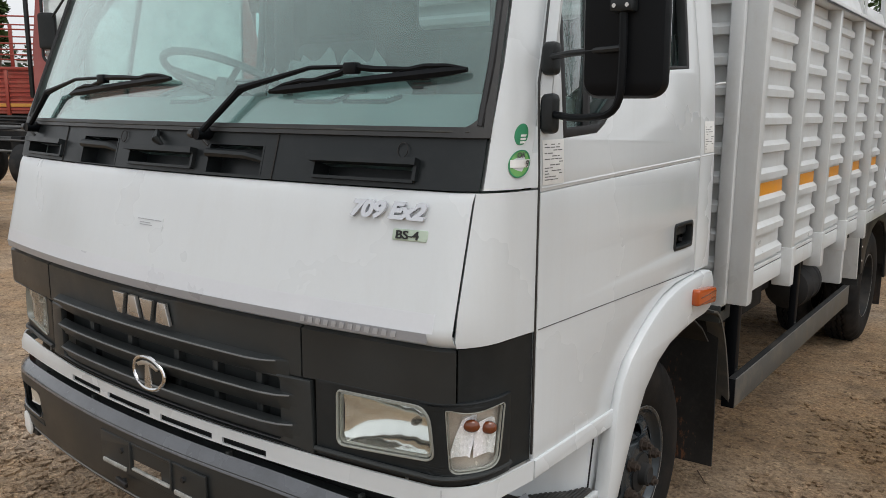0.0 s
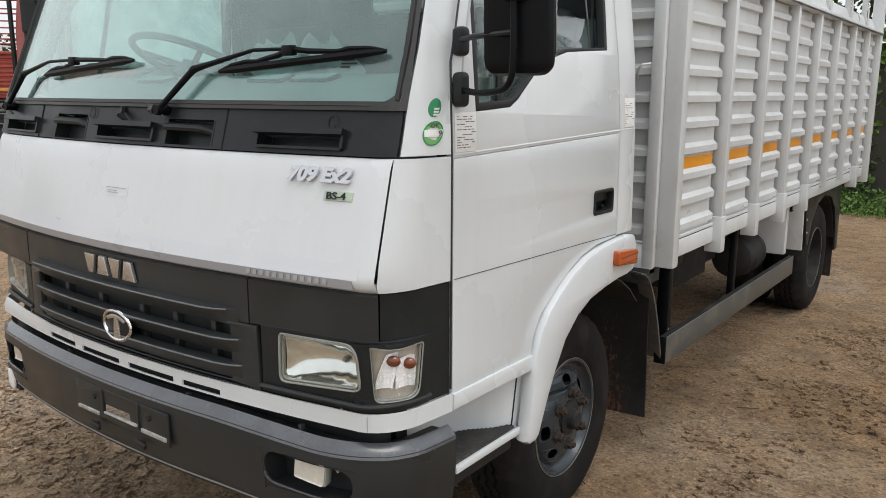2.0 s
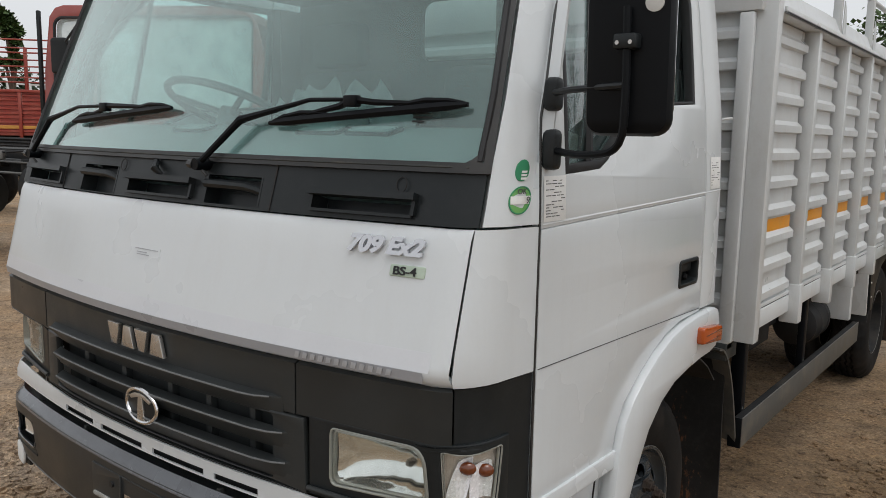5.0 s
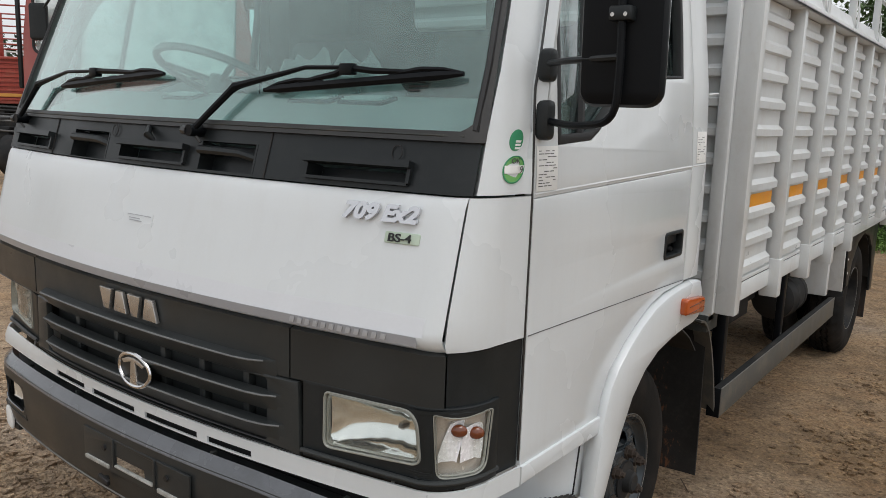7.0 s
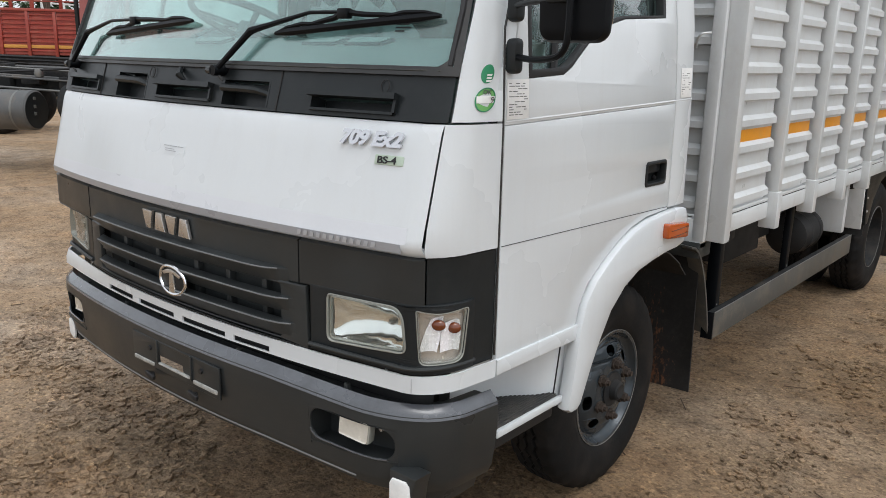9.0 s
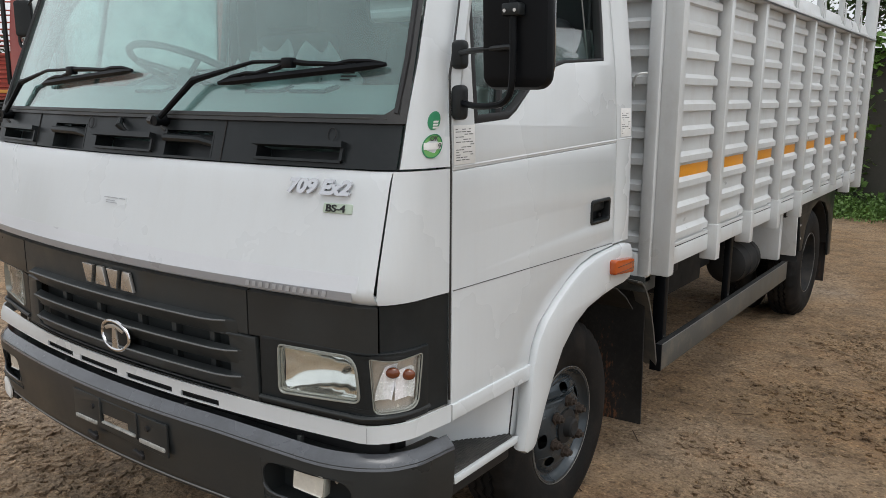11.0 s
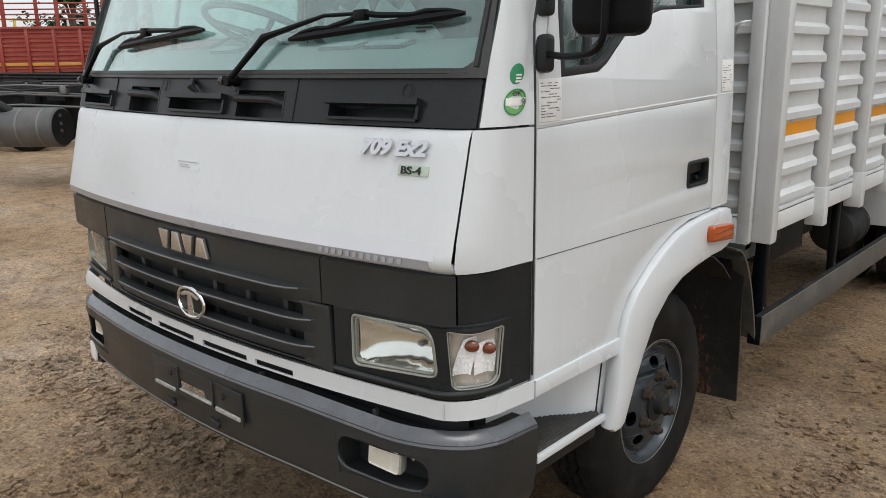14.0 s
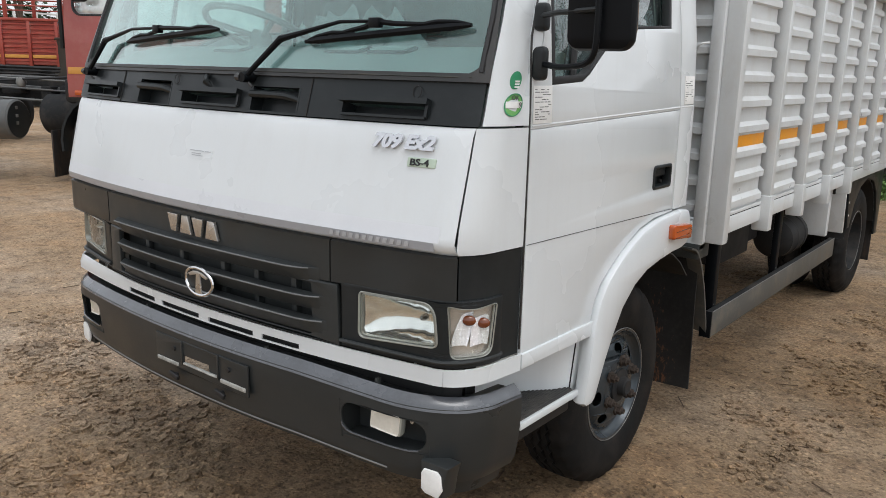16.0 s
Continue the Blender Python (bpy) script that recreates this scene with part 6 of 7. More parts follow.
    part("guard_top", skin(span(10, 170, 16), [0.6, 1.08], lambda a, x: Vector((sg * x, 5.25 + 0.53 * math.cos(radians(a)), 0.43 + 0.49 * math.sin(radians(a)))), 0.006), "dark", mg)
    part("mudflap", box(sg * 0.62, sg * 1.07, 5.86, 5.872, 0.16, 0.90, 0.002), "flap", truck, "black rubber mudflap")
    for z in (0.70, 0.80, 0.90):
        part("rivet", moved(lathe([(0, 0.0001), (0.004, 0.006), (0, 0.009)], 8), Matrix.Translation((sg * 1.097, 4.70 - 0.3 * (z - 0.7), z)) @ pose(0, 0, 0, 0, 0, 0 if sg > 0 else 180)), "brushed", mg)
part("front_axle", tube([(-0.9, 1.262, 0.40), (0.9, 1.262, 0.40)], 0.05, 10), "dark", truck)
part("rear_axle", tube([(-0.9, 5.25, 0.425), (-0.2, 5.25, 0.425), (0, 5.25, 0.425), (0.2, 5.25, 0.425), (0.9, 5.25, 0.425)], [0.07, 0.08, 0.17, 0.08, 0.07], 12), "dark", truck)
part("engine_sump", box(-0.36, 0.36, 0.35, 1.9, 0.45, 0.98, 0.05), "dark", truck)
part("gearbox", box(-0.2, 0.2, 1.9, 2.6, 0.45, 0.8, 0.05), "dark", truck)
part("prop_shaft", tube([(0, 2.6, 0.6), (0, 5.1, 0.45)], 0.05, 10), "dark", truck)
part("front_bulkhead", box(-0.98, 0.98, 0.25, 0.30, 0.58, 1.0, 0.0), "dark", truck)
for y in (2.3, 3.3, 4.5, 5.8, 6.5):
    part("cross_member", box(-1.03, 1.03, y, y + 0.06, 0.87, 0.985, 0.004), "dark", truck)
part("battery_box", box(0.48, 0.80, 2.86, 3.42, 0.60, 0.86, 0.01), "dark", truck)
# plain block for the dark shapes hung here; also stops light
part("tool_locker", box(0.46, 0.74, 3.46, 4.20, 0.62, 0.88, 0.01), "dark", truck)
# unseen block added to keep side light off the ground below
part("fuel_tank", box(-1.02, -0.46, 2.20, 3.50, 0.42, 0.88, 0.06, seg=3), "dark", truck, "added dark block that stops light under the body")
part("spare_wheel", moved(lathe([(-0.11, 0.10), (-0.11, 0.38), (-0.07, 0.42), (0.07, 0.42), (0.11, 0.38), (0.11, 0.10)], 32), Matrix.Translation((-0.05, 3.6, 0.80)) @ pose(0, 0, 0, 0, 90, 0)), "tyre", truck)
part("brake_hose", tube(bend([(0.5, 2.2, 0.8), (0.75, 2.5, 0.72), (0.6, 3.0, 0.82), (0.7, 3.5, 0.75)], 0.15), 0.012, 6), "rubber", truck)

# ---- parked red truck chassis with its cab ----
red = thing("red_truck", "parked red truck cab on a bare chassis with grey fuel tank", "truck")
RX = -7.6
red.matrix_world = Matrix.Translation((-8.462, 3.626, 0)) @ pose(0, 0, 0, 0, 0, -57) @ Matrix.Scale(1.12, 4) @ Matrix.Translation((-RX, -3.45, 0))
cab = part("cab_shell", plate([(3.56, 1.05), (6.2, 1.05), (6.2, 2.2), (6.06, 2.74), (5.94, 2.88), (5.7, 2.93), (3.80, 2.93), (3.70, 2.90), (3.63, 2.80), (3.57, 2.2)], (rrect(3.70, 4.12, 2.02, 2.78, 0.08), rrect(4.22, 6.0, 1.78, 2.80, 0.10)), lambda y, z: Vector((RX - 0.06 * max(0, z - 1.8), y, z)), 0.05, 0.02, step=0.1), "redcab", red, "faded red truck cab side")
for q in ((3.70, 4.12, 2.02, 2.78), (4.22, 6.0, 1.78, 2.80)):
    part("cab_pane", plate(rrect(q[0] - 0.005, q[1] + 0.005, q[2] - 0.005, q[3] + 0.005, 0.09), (), lambda y, z: Vector((RX - 0.03 - 0.06 * max(0, z - 1.8), y, z)), 0.004, 0.0005), "sky_pane", cab)
    part("window_rubber", plate(rrect(q[0] - 0.022, q[1] + 0.022, q[2] - 0.025, q[3] + 0.025, 0.11), (rrect(*q, 0.09),), lambda y, z: Vector((RX + 0.008 - 0.06 * max(0, z - 1.8), y, z)), 0.04, 0.006), "rubber", cab)
part("cab_core", box(RX - 2.2, RX - 0.03, 3.62, 6.18, 1.05, 1.78, 0.05), "redcab", cab)
part("cab_top", box(RX - 2.15, RX - 0.09, 3.78, 5.9, 2.80, 2.93, 0.06), "redcab", cab)
part("cab_pillar", box(RX - 2.15, RX - 2.1, 3.6, 5.5, 2.0, 2.85, 0.02), "redcab", cab)
part("ochre_stripe", box(RX + 0.024, RX + 0.030, 3.59, 5.58, 1.33, 1.41, 0.001), "ochre", cab)
part("cab_step", box(RX - 0.5, RX + 0.02, 3.50, 5.5, 0.98, 1.28, 0.06), "chassis", red, "grey plastic cab step panel")
part("marker_lamp", box(RX + 0.01, RX + 0.05, 3.66, 3.88, 1.08, 1.14, 0.01), "orange", red)
part("air_intake", box(RX - 0.02, RX + 0.03, 3.512, 3.556, 1.62, 2.86, 0.015), "black", red, "black air intake stack")
part("door_mirror", plate(rrect(3.73, 3.93, 2.15, 2.55, 0.04), (), lambda y, z: Vector((RX + 0.10, y, z)), 0.07, 0.02), "black", red)
part("mirror_arm", tube([(RX + 0.02, 4.35, 2.66), (RX + 0.18, 4.1, 2.70), (RX + 0.14, 3.92, 2.50)], 0.015, 6), "black", red)
for y in (4.05, -1.2, -2.6):
    prof = [(-0.30, 0.26), (0.0, 0.27), (0.01, 0.42), (-0.02, 0.49), (-0.05, 0.51), (-0.25, 0.51), (-0.30, 0.45)]
    w = part("wheel", moved(lathe(prof, 40), Matrix.Translation((RX + 0.02, y, 0.51))), "tyre", red, "dark dusty truck wheel")
    part("rim", moved(lathe([(-0.02, 0.27), (-0.08, 0.24), (-0.06, 0.14), (0.03, 0.1), (0.03, 0.0001)], 32), Matrix.Translation((RX + 0.02, y, 0.51))), "chassis", w)
part("wheel_arch", skin(span(-10, 190, 14), [RX - 0.35, RX + 0.04], lambda a, x: Vector((x, 4.05 + 0.62 * math.cos(radians(a)), 0.51 + 0.62 * math.sin(radians(a)))), 0.03), "black", red)
part("mudflap", box(RX - 0.4, RX + 0.02, 3.30, 3.32, 0.08, 0.65, 0.002), "flap", red)
part("chassis_rail", box(RX - 0.78, RX - 0.70, -4.2, 3.8, 0.98, 1.24, 0.01), "chassis", red)
part("chassis_rail", box(RX - 1.62, RX - 1.54, -4.2, 3.8, 0.98, 1.24, 0.01), "chassis", red)
part("rail_pipe", tube([(RX - 0.66, -4, 1.20), (RX - 0.66, 1.5, 1.17), (RX - 0.64, 3.5, 1.10)], 0.03, 8), "tank", red)
ft = part("fuel_tank", moved(lathe([(-0.51, 0.0001), (-0.51, 0.21), (-0.475, 0.25), (0.49, 0.25), (0.51, 0.23), (0.51, 0.0001)], 40), Matrix.Translation((RX - 0.24, 2.22, 0.75)) @ pose(0, 0, 0, 0, 0, 90)), "tank", red, "grey cylindrical fuel tank with steel straps")
for y in (1.96, 2.24, 2.54):
    part("strap", moved(lathe([(-0.014, 0.254), (0.014, 0.254)], 40), Matrix.Translation((RX - 0.24, y, 0.75)) @ pose(0, 0, 0, 0, 0, 90)), "strap", ft)
part("tank_end", moved(lathe([(0.002, 0.0001), (0.002, 0.226)], 36), Matrix.Translation((RX - 0.24, 2.73, 0.75)) @ pose(0, 0, 0, 0, 0, 90)), "black", ft)
part("filler_cap", tube([(RX - 0.18, 2.10, 0.93), (RX - 0.09, 1.97, 1.04)], [0.06, 0.06], 12), "black", ft)
part("air_tank", moved(lathe([(-0.42, 0.0001), (-0.42, 0.2), (-0.38, 0.25), (0.3, 0.25), (0.34, 0.2), (0.34, 0.0001)], 32), Matrix.Translation((RX - 0.45, 3.42, 0.82)) @ pose(0, 0, 0, 0, 0, 90)), "chassis", red)
for z, y in ((0.93, 3.07), (0.83, 3.07), (0.74, 3.065)):
    part("tank_fitting", box(RX - 0.22, RX - 0.18, 2.728, 2.742, z - 0.05, z - 0.01, 0.002), "strap", ft)
for y in (-3.8, -2.0, 0.2, 1.8, 3.2):
    part("cross_member", box(RX - 1.6, RX - 0.74, y, y + 0.12, 1.02, 1.2, 0.01), "chassis", red)

for k, (y, z, ly, lz) in enumerate(((0.3, 0.92, 0.30, 0.16), (0.9, 0.86, 0.22, 0.24), (1.5, 0.95, 0.34, 0.10), (2.0, 1.06, 0.16, 0.20), (2.35, 1.10, 0.26, 0.08), (2.9, 1.08, 0.14, 0.16), (-0.6, 0.9, 0.4, 0.2), (-1.9, 0.95, 0.3, 0.15), (3.15, 1.02, 0.2, 0.3))):
    part("chassis_bracket", box(RX - 0.70, RX - 0.56 + 0.04 * (k % 3), y, y + ly, z - lz / 2, z + lz / 2, 0.012), "chassis", red)
for k, (z0, z1, dx) in enumerate(((1.22, 1.27, 0.05), (1.28, 1.20, 0.12), (1.10, 1.16, 0.16), (0.96, 1.02, 0.10))):
    part("air_pipe", tube([(RX - 0.66 + dx, -3.5, z0), (RX - 0.64 + dx, -0.8, z1 - 0.04), (RX - 0.66 + dx, 0.9, z0 + 0.03), (RX - 0.60 + dx, 2.0, z1), (RX - 0.64 + dx, 3.3, z0)], 0.013 + 0.004 * (k % 2), 6), ("strap", "rubber", "tank", "strap")[k], red)
for y in (1.15, 2.62):
    part("valve", moved(lathe([(-0.06, 0.0001), (-0.06, 0.05), (0.0, 0.065), (0.05, 0.05), (0.06, 0.0001)], 14), Matrix.Translation((RX - 0.52, y, 1.2)) @ pose(0, 0, 0, 0, 90, 0)), "strap", red)

# ---- bare dark chassis farther back ----
bare = thing("truck_chassis", "bare dark truck chassis with pipes and wheels parked in the yard", "chassis")
bare.matrix_world = Matrix.Translation((-16.6, 3.5, 0)) @ pose(0, 0, 0, 0, 0, -42) @ Matrix.Scale(1.15, 4)
for x in (0.0, -0.85):
    part("chassis_rail", box(x - 0.08, x, -4.5, 3.6, 0.78, 1.05, 0.01), "chassis", bare)
for y in (-3.6, -1.9, -0.4, 1.2, 2.8):
    part("cross_member", box(-0.85, -0.04, y, y + 0.12, 0.82, 1.0, 0.01), "chassis", bare)
rnd_b = random.Random(31)
for k in range(16):
    y = -4.2 + 0.48 * k
    z = rnd_b.uniform(0.72, 1.12)
    part("chassis_bracket", box(0.0, rnd_b.uniform(0.06, 0.30), y, y + rnd_b.uniform(0.08, 0.36), z, z + rnd_b.uniform(0.06, 0.24), 0.012), ("dark", "chassis", "tank")[k % 3], bare)
for k in range(6):
    z = 1.04 + 0.055 * k
    part("air_pipe", tube([(-0.02 - 0.1 * k, -4.2, z), (0.06 - 0.1 * k, -1.6, z - 0.05), (0.0 - 0.1 * k, 0.7, z + 0.04), (0.04 - 0.1 * k, 3.2, z - 0.02)], 0.016 + 0.008 * (k % 3), 6), ("strap", "dark", "tank", "dark", "chassis", "dark")[k], bare)
part("air_tank", moved(lathe([(-0.35, 0.0001), (-0.35, 0.12), (-0.32, 0.15), (0.32, 0.15), (0.35, 0.12), (0.35, 0.0001)], 24), Matrix.Translation((0.22, 0.5, 0.72)) @ pose(0, 0, 0, 0, 0, 90)), "dark", bare)
for y in (-3.3, 0.8, 1.95):
    for x in (0.36, -0.95):
        w = part("wheel", moved(lathe([(-0.28, 0.26), (0.0, 0.27), (0.01, 0.42), (-0.02, 0.48), (-0.05, 0.50), (-0.23, 0.50), (-0.28, 0.45)], 36), Matrix.Translation((x, y, 0.49))), "tyre", bare, "dark dusty truck wheel")
        part("rim", moved(lathe([(-0.02, 0.27), (-0.08, 0.24), (-0.06, 0.14), (0.03, 0.1), (0.03, 0.0001)], 24), Matrix.Translation((x, y, 0.49))), "chassis", w)

# ---- red cargo truck behind it ----
rb = thing("red_cargo_truck", "red load-body truck with ochre stripe parked behind", "truck")
rb.matrix_world = Matrix.Translation((-27.46, 9.9, 0)) @ pose(0, 0, 0, 0, 0, -41.5) @ Matrix.Scale(1.315, 4)
bed = part("cargo_bed", box(-2.3, -0.05, -6.1, 5.5, 1.12, 1.22, 0.0), "red", rb, "red steel cargo bed")
prof = [(0.0, 1.14)]
for k in range(9):
    z = 1.28 + 0.115 * k
    prof += [(0.0, z - 0.075), (0.035, z - 0.06), (0.035, z - 0.018), (0.0, z)]
prof += [(0.0, 2.26)]
for sx in (0, -2.3):
    for k in range(17):
        y = -6.1 + 0.68 * k
        part("side_panel", ribbed(y + 0.05, y + 0.66, prof, lambda t, d, z: Vector((sx + d, t, z))), "red", bed, smooth=20)
        part("bed_post", box(sx - 0.03, sx + 0.07, y - 0.04, y + 0.04, 1.05, 2.27, 0.008), "red", bed)
        if sx == 0:
            part("stripe", box(0.036, 0.040, y + 0.05, y + 0.65, 1.30, 1.385, 0.001), "ochre", bed)
    part("top_rail", box(sx - 0.03, sx + 0.08, -6.1, 5.5, 2.24, 2.31, 0.008), "red", bed)
    for k in range(9):
        y = -6.0 + 1.36 * k
        part("upper_bar", box(sx - 0.03, sx + 0.04, y, y + 0.09, 2.28, 3.6, 0.006), "red", bed)
    for z in (2.62, 2.9, 3.25, 3.58):
        part("upper_rail", tube([(sx, -6.1, z), (sx, 5.5, z)], 0.022, 6), "red", bed)
part("tail_panel", box(-2.3, 0, -6.13, -6.07, 1.1, 2.26, 0.004), "red", bed)
part("front_panel", box(-2.3, 0, 5.47, 5.53, 1.1, 2.4, 0.004), "red", bed)
part("chassis_rail", box(-0.80, -0.70, -6.0, 7.0, 0.75, 1.05, 0.01), "dark", rb)
part("chassis_rail", box(-1.6, -1.5, -6.0, 7.0, 0.75, 1.05, 0.01), "dark", rb)
part("guard_rail", box(-0.12, -0.05, -3.0, 4.0, 0.62, 0.78, 0.01), "chassis", rb)
part("under_pipe", tube([(-0.3, -5, 0.98), (-0.3, 5, 0.96)], 0.06, 8), "chassis", rb)
for y in (-4.4, -2.0, -0.8, 0.6, 1.8, 3.0):
    part("under_box", box(-0.7, -0.1, y, y + 0.9, 0.55, 1.05, 0.02), "chassis", rb)
part("cab_shell", box(-2.3, 0, 5.7, 7.7, 0.9, 2.8, 0.12), "redcab", rb)
for y in (-4.6, -3.4, 6.6):
    w = part("wheel", moved(lathe([(-0.30, 0.26), (0.0, 0.27), (0.01, 0.42), (-0.02, 0.49), (-0.05, 0.51), (-0.25, 0.51), (-0.30, 0.45)], 36), Matrix.Translation((-0.1, y, 0.505))), "tyre", rb, "dusty truck wheel")
    part("rim", moved(lathe([(-0.02, 0.27), (-0.1, 0.24), (-0.1, 0.0001)], 24), Matrix.Translation((-0.1, y, 0.505))), "chassis", w)

# yellow and white steel frames farther off
for name, x, y0, m_, lab in (("steel_frame", -36.6, 10.9, "yellow", "yellow painted steel load frame"), ("steel_frame", -36.4, 15.2, "whitebar", "white painted steel load frame"), ("steel_frame", -37.5, 7.0, "whitebar", "white painted steel load frame"), ("steel_frame", -38.2, 19.0, "whitebar", "white painted steel load frame")):
    fr = thing(name, lab, "frame", "steel frames in the yard", at=(x, y0, 0))
    for k in range(4):
        part("upright", box(-0.05, 0.05, k * 1.0 - 0.05, k * 1.0 + 0.05, 0, 3.82, 0.01), m_, fr)
    for z in (1.6, 2.9, 3.72):
        part("crossbar", box(-0.035, 0.035, 0, 3.0, z, z + 0.08, 0.01), m_, fr)


# ---- boundary wall, plants, distance ----
part_wall = tagged(part("wall_north", plate([(-40, -0.1), (40, -0.1), (40, 2.33)] + [(x, 2.36 + 0.03 * math.sin(x * 1.7)) for x in range(39, -40, -1)] + [(-40, 2.33)], (), lambda x, z: Vector((x, 12.0 + 0.02 * math.sin(x * 3 + z * 5), z)), 0.25, 0.02, step=0.4), "wall", smooth=30),
                    "dark mossy plastered boundary wall", "wall", kind="structure")
part("coping", box(-40, 40, 11.83, 12.17, 2.34, 2.42, 0.02), "wall", part_wall)


def leaf_mesh(bm, p, size, rnd, long=1.0):
    a, b = rnd.uniform(0, 6.28), rnd.uniform(-0.9, 0.9)
    d = Vector((math.cos(a) * math.cos(b), math.sin(a) * math.cos(b), math.sin(b)))
    s = d.cross(Vector((rnd.uniform(-1, 1), rnd.uniform(-1, 1), 1))).normalized()
    n_ = d.cross(s)
    L, w = size * long, size * 0.42
    vs_ = [bm.verts.new(p + v) for v in (Vector((0, 0, 0)), d * L * 0.45 + s * w + n_ * w * 0.25, d * L, d * L * 0.45 - s * w + n_ * w * 0.25)]
    bm.faces.new((vs_[0], vs_[1], vs_[2]))
    bm.faces.new((vs_[0], vs_[2], vs_[3]))


def tree(x, y, h, spread, seed, dense_n, leaf_size, label, lean_x=0.0, crown_low=0.35, material="leaf", stem=1.0):
    rnd = random.Random(seed)
    t = thing("tree", label, "tree", "trees round the yard", at=(x, y, 0))
    trunk = tube([(0, 0, -0.1), (0.05, 0.03, h * 0.2), (lean_x * 0.5, 0.02, h * 0.45), (lean_x, 0, h * 0.8)], [h * 0.035 * stem, h * 0.028 * stem, h * 0.02 * stem, h * 0.006 * stem], 9)
    clumps = []
    for k in range(11):
        z0 = h * rnd.uniform(0.3, 0.7)
        a = 2.4 * k + rnd.uniform(-0.4, 0.4)
        r = spread * rnd.uniform(0.5, 1.0)
        end = Vector((lean_x + r * math.cos(a), r * math.sin(a), min(h, z0 + h * rnd.uniform(0.1, 0.3))))
        st = Vector((lean_x * z0 / h, 0, z0))
        midp = st.lerp(end, 0.5) + Vector((0, 0, 0.06 * h))
        trunk = tube([st, midp, end], [h * 0.012, h * 0.008, h * 0.003], 6, trunk)
        clumps += [end, midp, midp.lerp(end, 0.5)]
    clumps += [Vector((lean_x + rnd.uniform(-0.4, 0.4) * spread, rnd.uniform(-0.4, 0.4) * spread, h * rnd.uniform(0.75, 1.0))) for _ in range(6)]
    part("trunk", trunk, "bark", t)
    bm = bmesh.new()
    for _ in range(dense_n):
        c = clumps[rnd.randrange(len(clumps))]
        g = Vector((rnd.gauss(0, 1), rnd.gauss(0, 1), rnd.gauss(0, 0.75))) * spread * 0.19
        if c.z + g.z > h * crown_low:
            leaf_mesh(bm, c + g, leaf_size * rnd.uniform(0.6, 1.3), rnd)
    part("crown", bm, material, t, smooth=0)
    return t


tree(-0.5, 15.6, 4.1, 1.1, 1, 6000, 0.10, "leafy green tree behind the boundary wall", crown_low=0.4)
tree(2.6, 14.8, 4.6, 1.5, 2, 5200, 0.12, "dense green tree behind the boundary wall", material="leafdark")
tree(-30.8, 13.0, 7.2, 0.34, 3, 2600, 0.23, "slender leafy tree behind the red truck", crown_low=0.58, stem=0.4)
for k, (x, y, h, sp) in enumerate(((7.6, 14.0, 6.0, 2.0), (11.5, 12.4, 6.2, 2.2), (14.5, 9.0, 6.0, 2.0))):
    tree(x, y, h, sp, 50 + k, 800, 0.13, "leafy green tree standing beside the yard", material="leafdark", crown_low=0.25)
for k, (x, y, h, sp) in enumerate(((-38, 8, 4.6, 3.0), (-40, 17.7, 4.0, 3.0), (-38, 22, 4.6, 3.4), (-42, 0, 4.8, 3.2), (-36, 30, 4.6, 3.4), (-40, -12, 5, 3.5), (-24, 38, 4.2, 3.6), (20, 26, 6, 4))):
    tree(x, y, h, sp, 20 + k, 3400, 0.24, "distant green tree at the yard's edge", material="leafdark")


def scatter_grass():
    rnd = random.Random(11)
    bm = bmesh.new()
    for _ in range(26000):
        x = rnd.uniform(-3.5, 6.5)
        d = abs(rnd.gauss(0, 0.42))
        y = 11.86 - d
        if d > 0.95 + 0.35 * noise.noise((x * 0.9, 0, 0)):
            continue
        h = rnd.uniform(0.06, 0.34) * (1.15 - 0.55 * d)
        p = Vector((x, y, -0.01))
        leaf_mesh(bm, p + Vector((0, 0, h * rnd.uniform(0.2, 1.0))), rnd.uniform(0.025, 0.07), rnd)
        if rnd.random() < 0.35:
            a = rnd.uniform(0, 6.28)
            t = p + Vector((0.06 * math.cos(a), 0.06 * math.sin(a), h))
            v = [bm.verts.new(q) for q in (p + Vector((-0.006, 0, 0)), p + Vector((0.006, 0, 0)), t)]
            bm.faces.new(v)
    tagged(part("weeds", bm, "grass", smooth=0), "bright green weeds along the foot of the wall", "grass", kind="stuff")
    bm = bmesh.new()
    for _ in range(900):
        x = rnd.choice((rnd.gauss(0.35, 0.12), rnd.gauss(1.6, 0.5), rnd.uniform(-3, 6)))
        z = rnd.uniform(0.2, 2.5) if rnd.random() < 0.5 else rnd.uniform(2.2, 2.6)
        leaf_mesh(bm, Vector((x, 11.84 - rnd.uniform(0, 0.08), z)), rnd.uniform(0.06, 0.16), rnd)
    tagged(part("wall_creeper", bm, "grass", smooth=0), "green creeper leaves on the dark wall", "plant", kind="stuff")


scatter_grass()


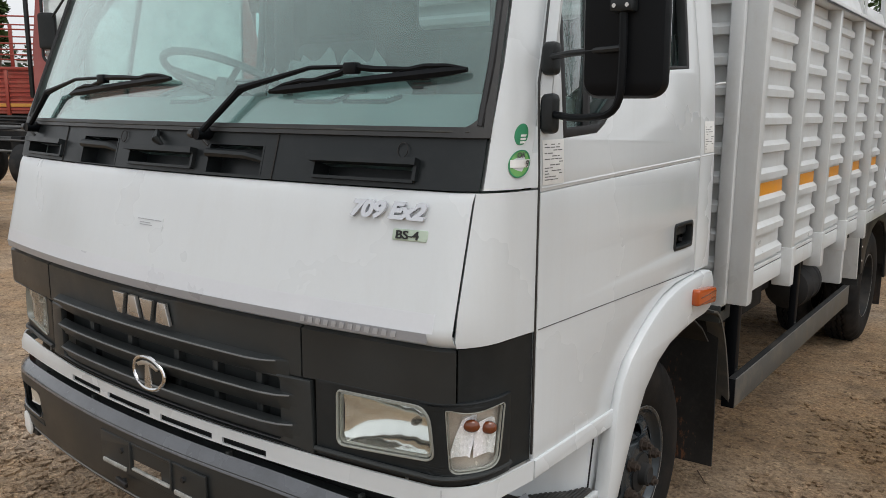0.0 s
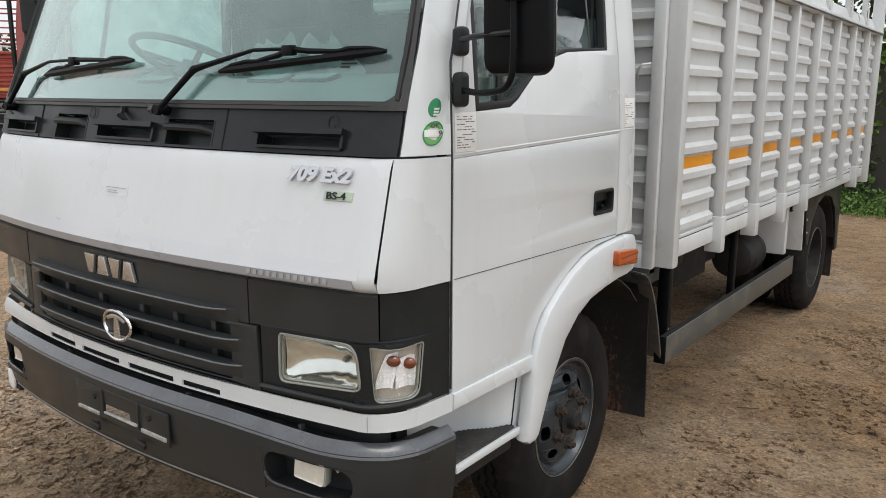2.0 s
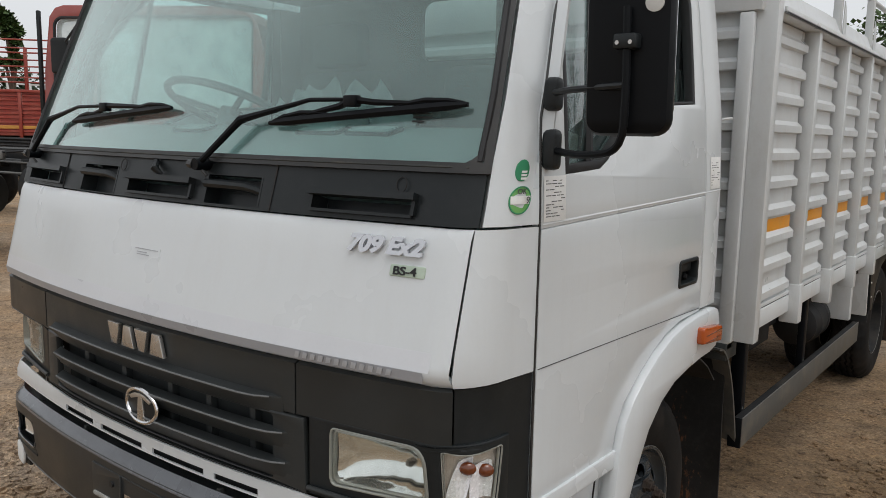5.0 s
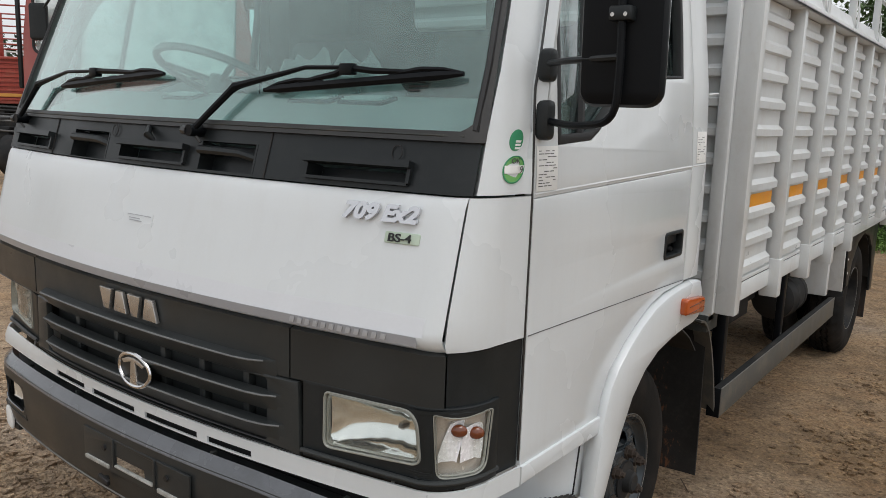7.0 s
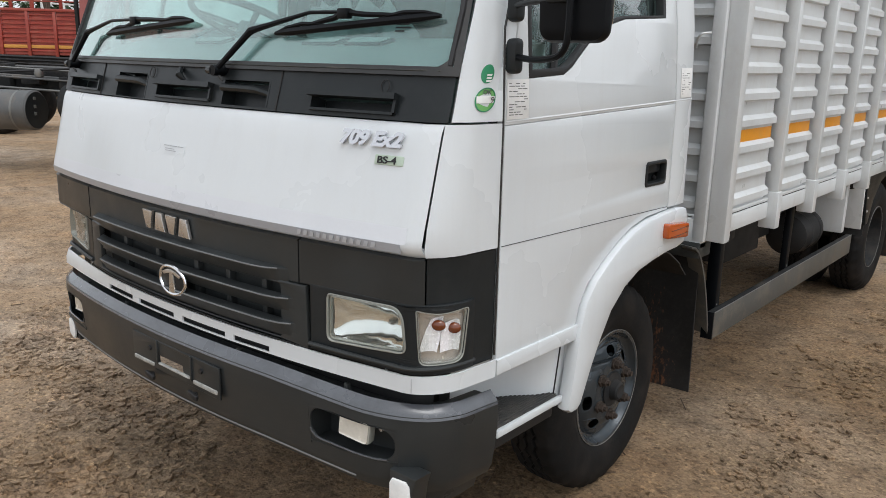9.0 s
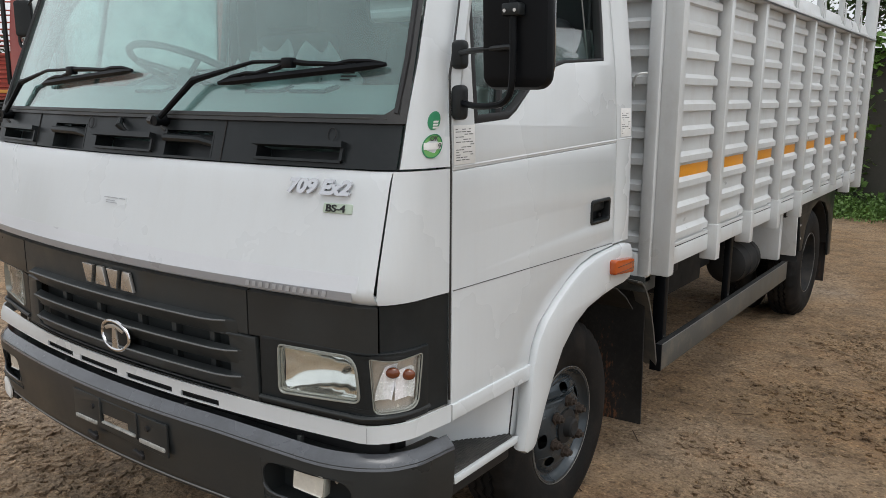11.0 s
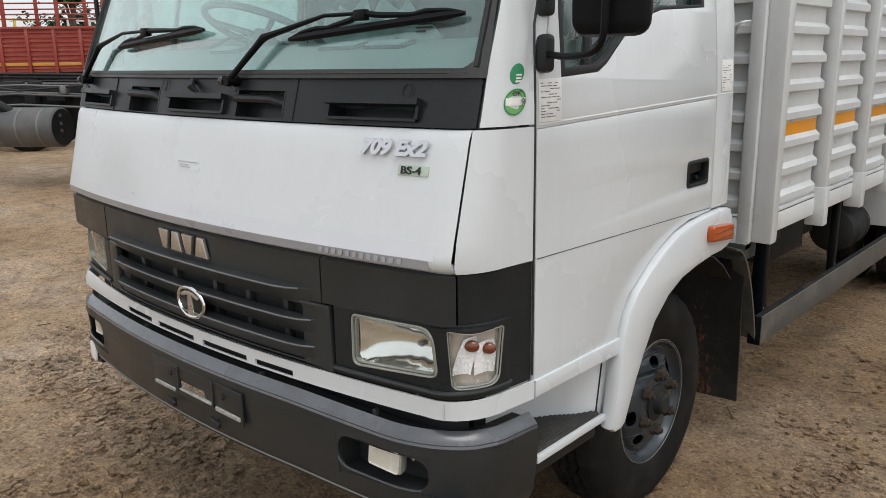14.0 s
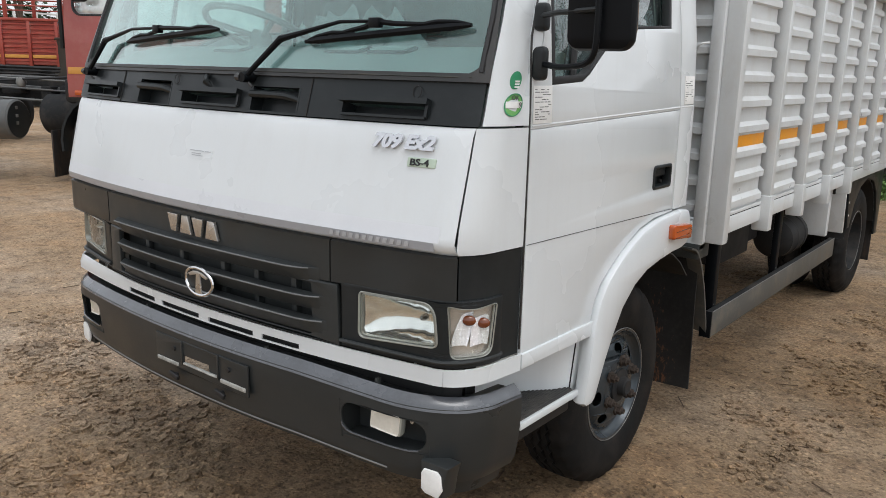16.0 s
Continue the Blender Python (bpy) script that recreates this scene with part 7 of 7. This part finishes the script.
def clods():
    """Dried mud crumbs and flat clods, thickest along the churned strips."""
    rnd = random.Random(5)
    bm = bmesh.new()
    n_, tones = 0, []
    while n_ < 20000:
        x, y = rnd.uniform(-4.5, 5.0), rnd.uniform(-2.2, 5.5)
        if abs(x) < 1.12 and y > 0.0 and rnd.random() < 0.85:
            continue
        d = churned(x, y) + 0.3 * noise.noise((x * 2.1, y * 2.1, 9.0))
        if rnd.random() > max(0.02, 1.3 * d - 0.25):
            continue
        s = min(0.034, rnd.lognormvariate(-4.75, 0.6))
        z = ground_height(x, y)
        a0 = rnd.uniform(0, 6.28)
        ring = []
        k = 5
        hh = s * rnd.uniform(0.2, 0.45)
        for i in range(k):
            a = a0 + 6.283 * i / k
            r = s * rnd.uniform(0.7, 1.3)
            ring.append((bm.verts.new((x + r * math.cos(a), y + r * math.sin(a) * 0.8, z - 0.004)), bm.verts.new((x + 0.75 * r * math.cos(a), y + 0.6 * r * math.sin(a), z + hh * rnd.uniform(0.7, 1.2)))))
        for i in range(k):
            p, q = ring[i], ring[(i + 1) % k]
            bm.faces.new((p[0], q[0], q[1], p[1]))
        bm.faces.new([r[1] for r in ring])
        n_ += 1
        tones += [rnd.uniform(0.06, 0.95)] * (2 * k)
    # flakes of broken crust, lying close to one another
    for i in range(int(5.2 / 0.046)):
        for j in range(int(5.2 / 0.046)):
            x = -2.6 + 0.046 * (i + 0.5 * (j % 2)) + rnd.uniform(-0.016, 0.016)
            y = -0.8 + 0.046 * j + rnd.uniform(-0.016, 0.016)
            d = flaked(x, y) + 0.95 * noise.noise((x * 3.1, y * 3.1, 12.0)) + 0.35 * noise.noise((x * 8, y * 8, 2.0))
            thin = 0.5 if x > 1.0 else 0.10
            if d < (0.45 if x > 1.0 else 0.60) or rnd.random() < thin:
                continue
            z, k, a0 = ground_height(x, y), rnd.choice((5, 6, 7)), rnd.uniform(0, 6.28)
            r0, hh = min(0.036, rnd.lognormvariate(-3.95, 0.38)), rnd.uniform(0.003, 0.011)
            r0 *= 0.72 if x > 1.0 else 1.0
            tx, ty = rnd.gauss(0, 0.16), rnd.gauss(0, 0.16)
            ring = []
            for q in range(k):
                a, r = a0 + 6.283 * q / k, r0 * rnd.uniform(0.75, 1.25)
                px, py = r * math.cos(a), r * math.sin(a)
                lift = hh + px * tx + py * ty + 0.10 * r
                ring.append((bm.verts.new((x + 0.9 * px, y + 0.9 * py, z - 0.008)), bm.verts.new((x + px, y + py, z + max(0.001, lift)))))
            mid_v = bm.verts.new((x, y, z + hh))
            for q in range(k):
                p, s_ = ring[q], ring[(q + 1) % k]
                bm.faces.new((p[0], s_[0], s_[1], p[1]))
                bm.faces.new((p[1], s_[1], mid_v))
            tones += [rnd.uniform(0.1, 0.9)] * (2 * k + 1)
    ob = part("mud_clods", bm, "ground", smooth=0)
    for name, f in (("darker_soil", soil_darkness), ("churn", churned)):
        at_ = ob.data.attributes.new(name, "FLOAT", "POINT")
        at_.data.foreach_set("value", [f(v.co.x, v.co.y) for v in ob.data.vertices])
    at_ = ob.data.attributes.new("tone", "FLOAT", "POINT")
    at_.data.foreach_set("value", tones)
    tagged(ob, "dry brown mud crumbs scattered over the yard", "soil", kind="stuff")
    bm = None
    for _ in range(60):
        x, y, a, L = rnd.uniform(-3.5, 4.5), rnd.uniform(-1.5, 6), rnd.uniform(0, 3.14), rnd.uniform(0.03, 0.14)
        z = ground_height(x, y) + 0.006
        bm = tube([(x, y, z), (x + L * math.cos(a), y + L * math.sin(a), z + 0.004)], 0.003, 5, bm)
    tagged(part("twigs", bm, "twig"), "small dry twigs lying on the dirt", "twig", kind="stuff")


clods()
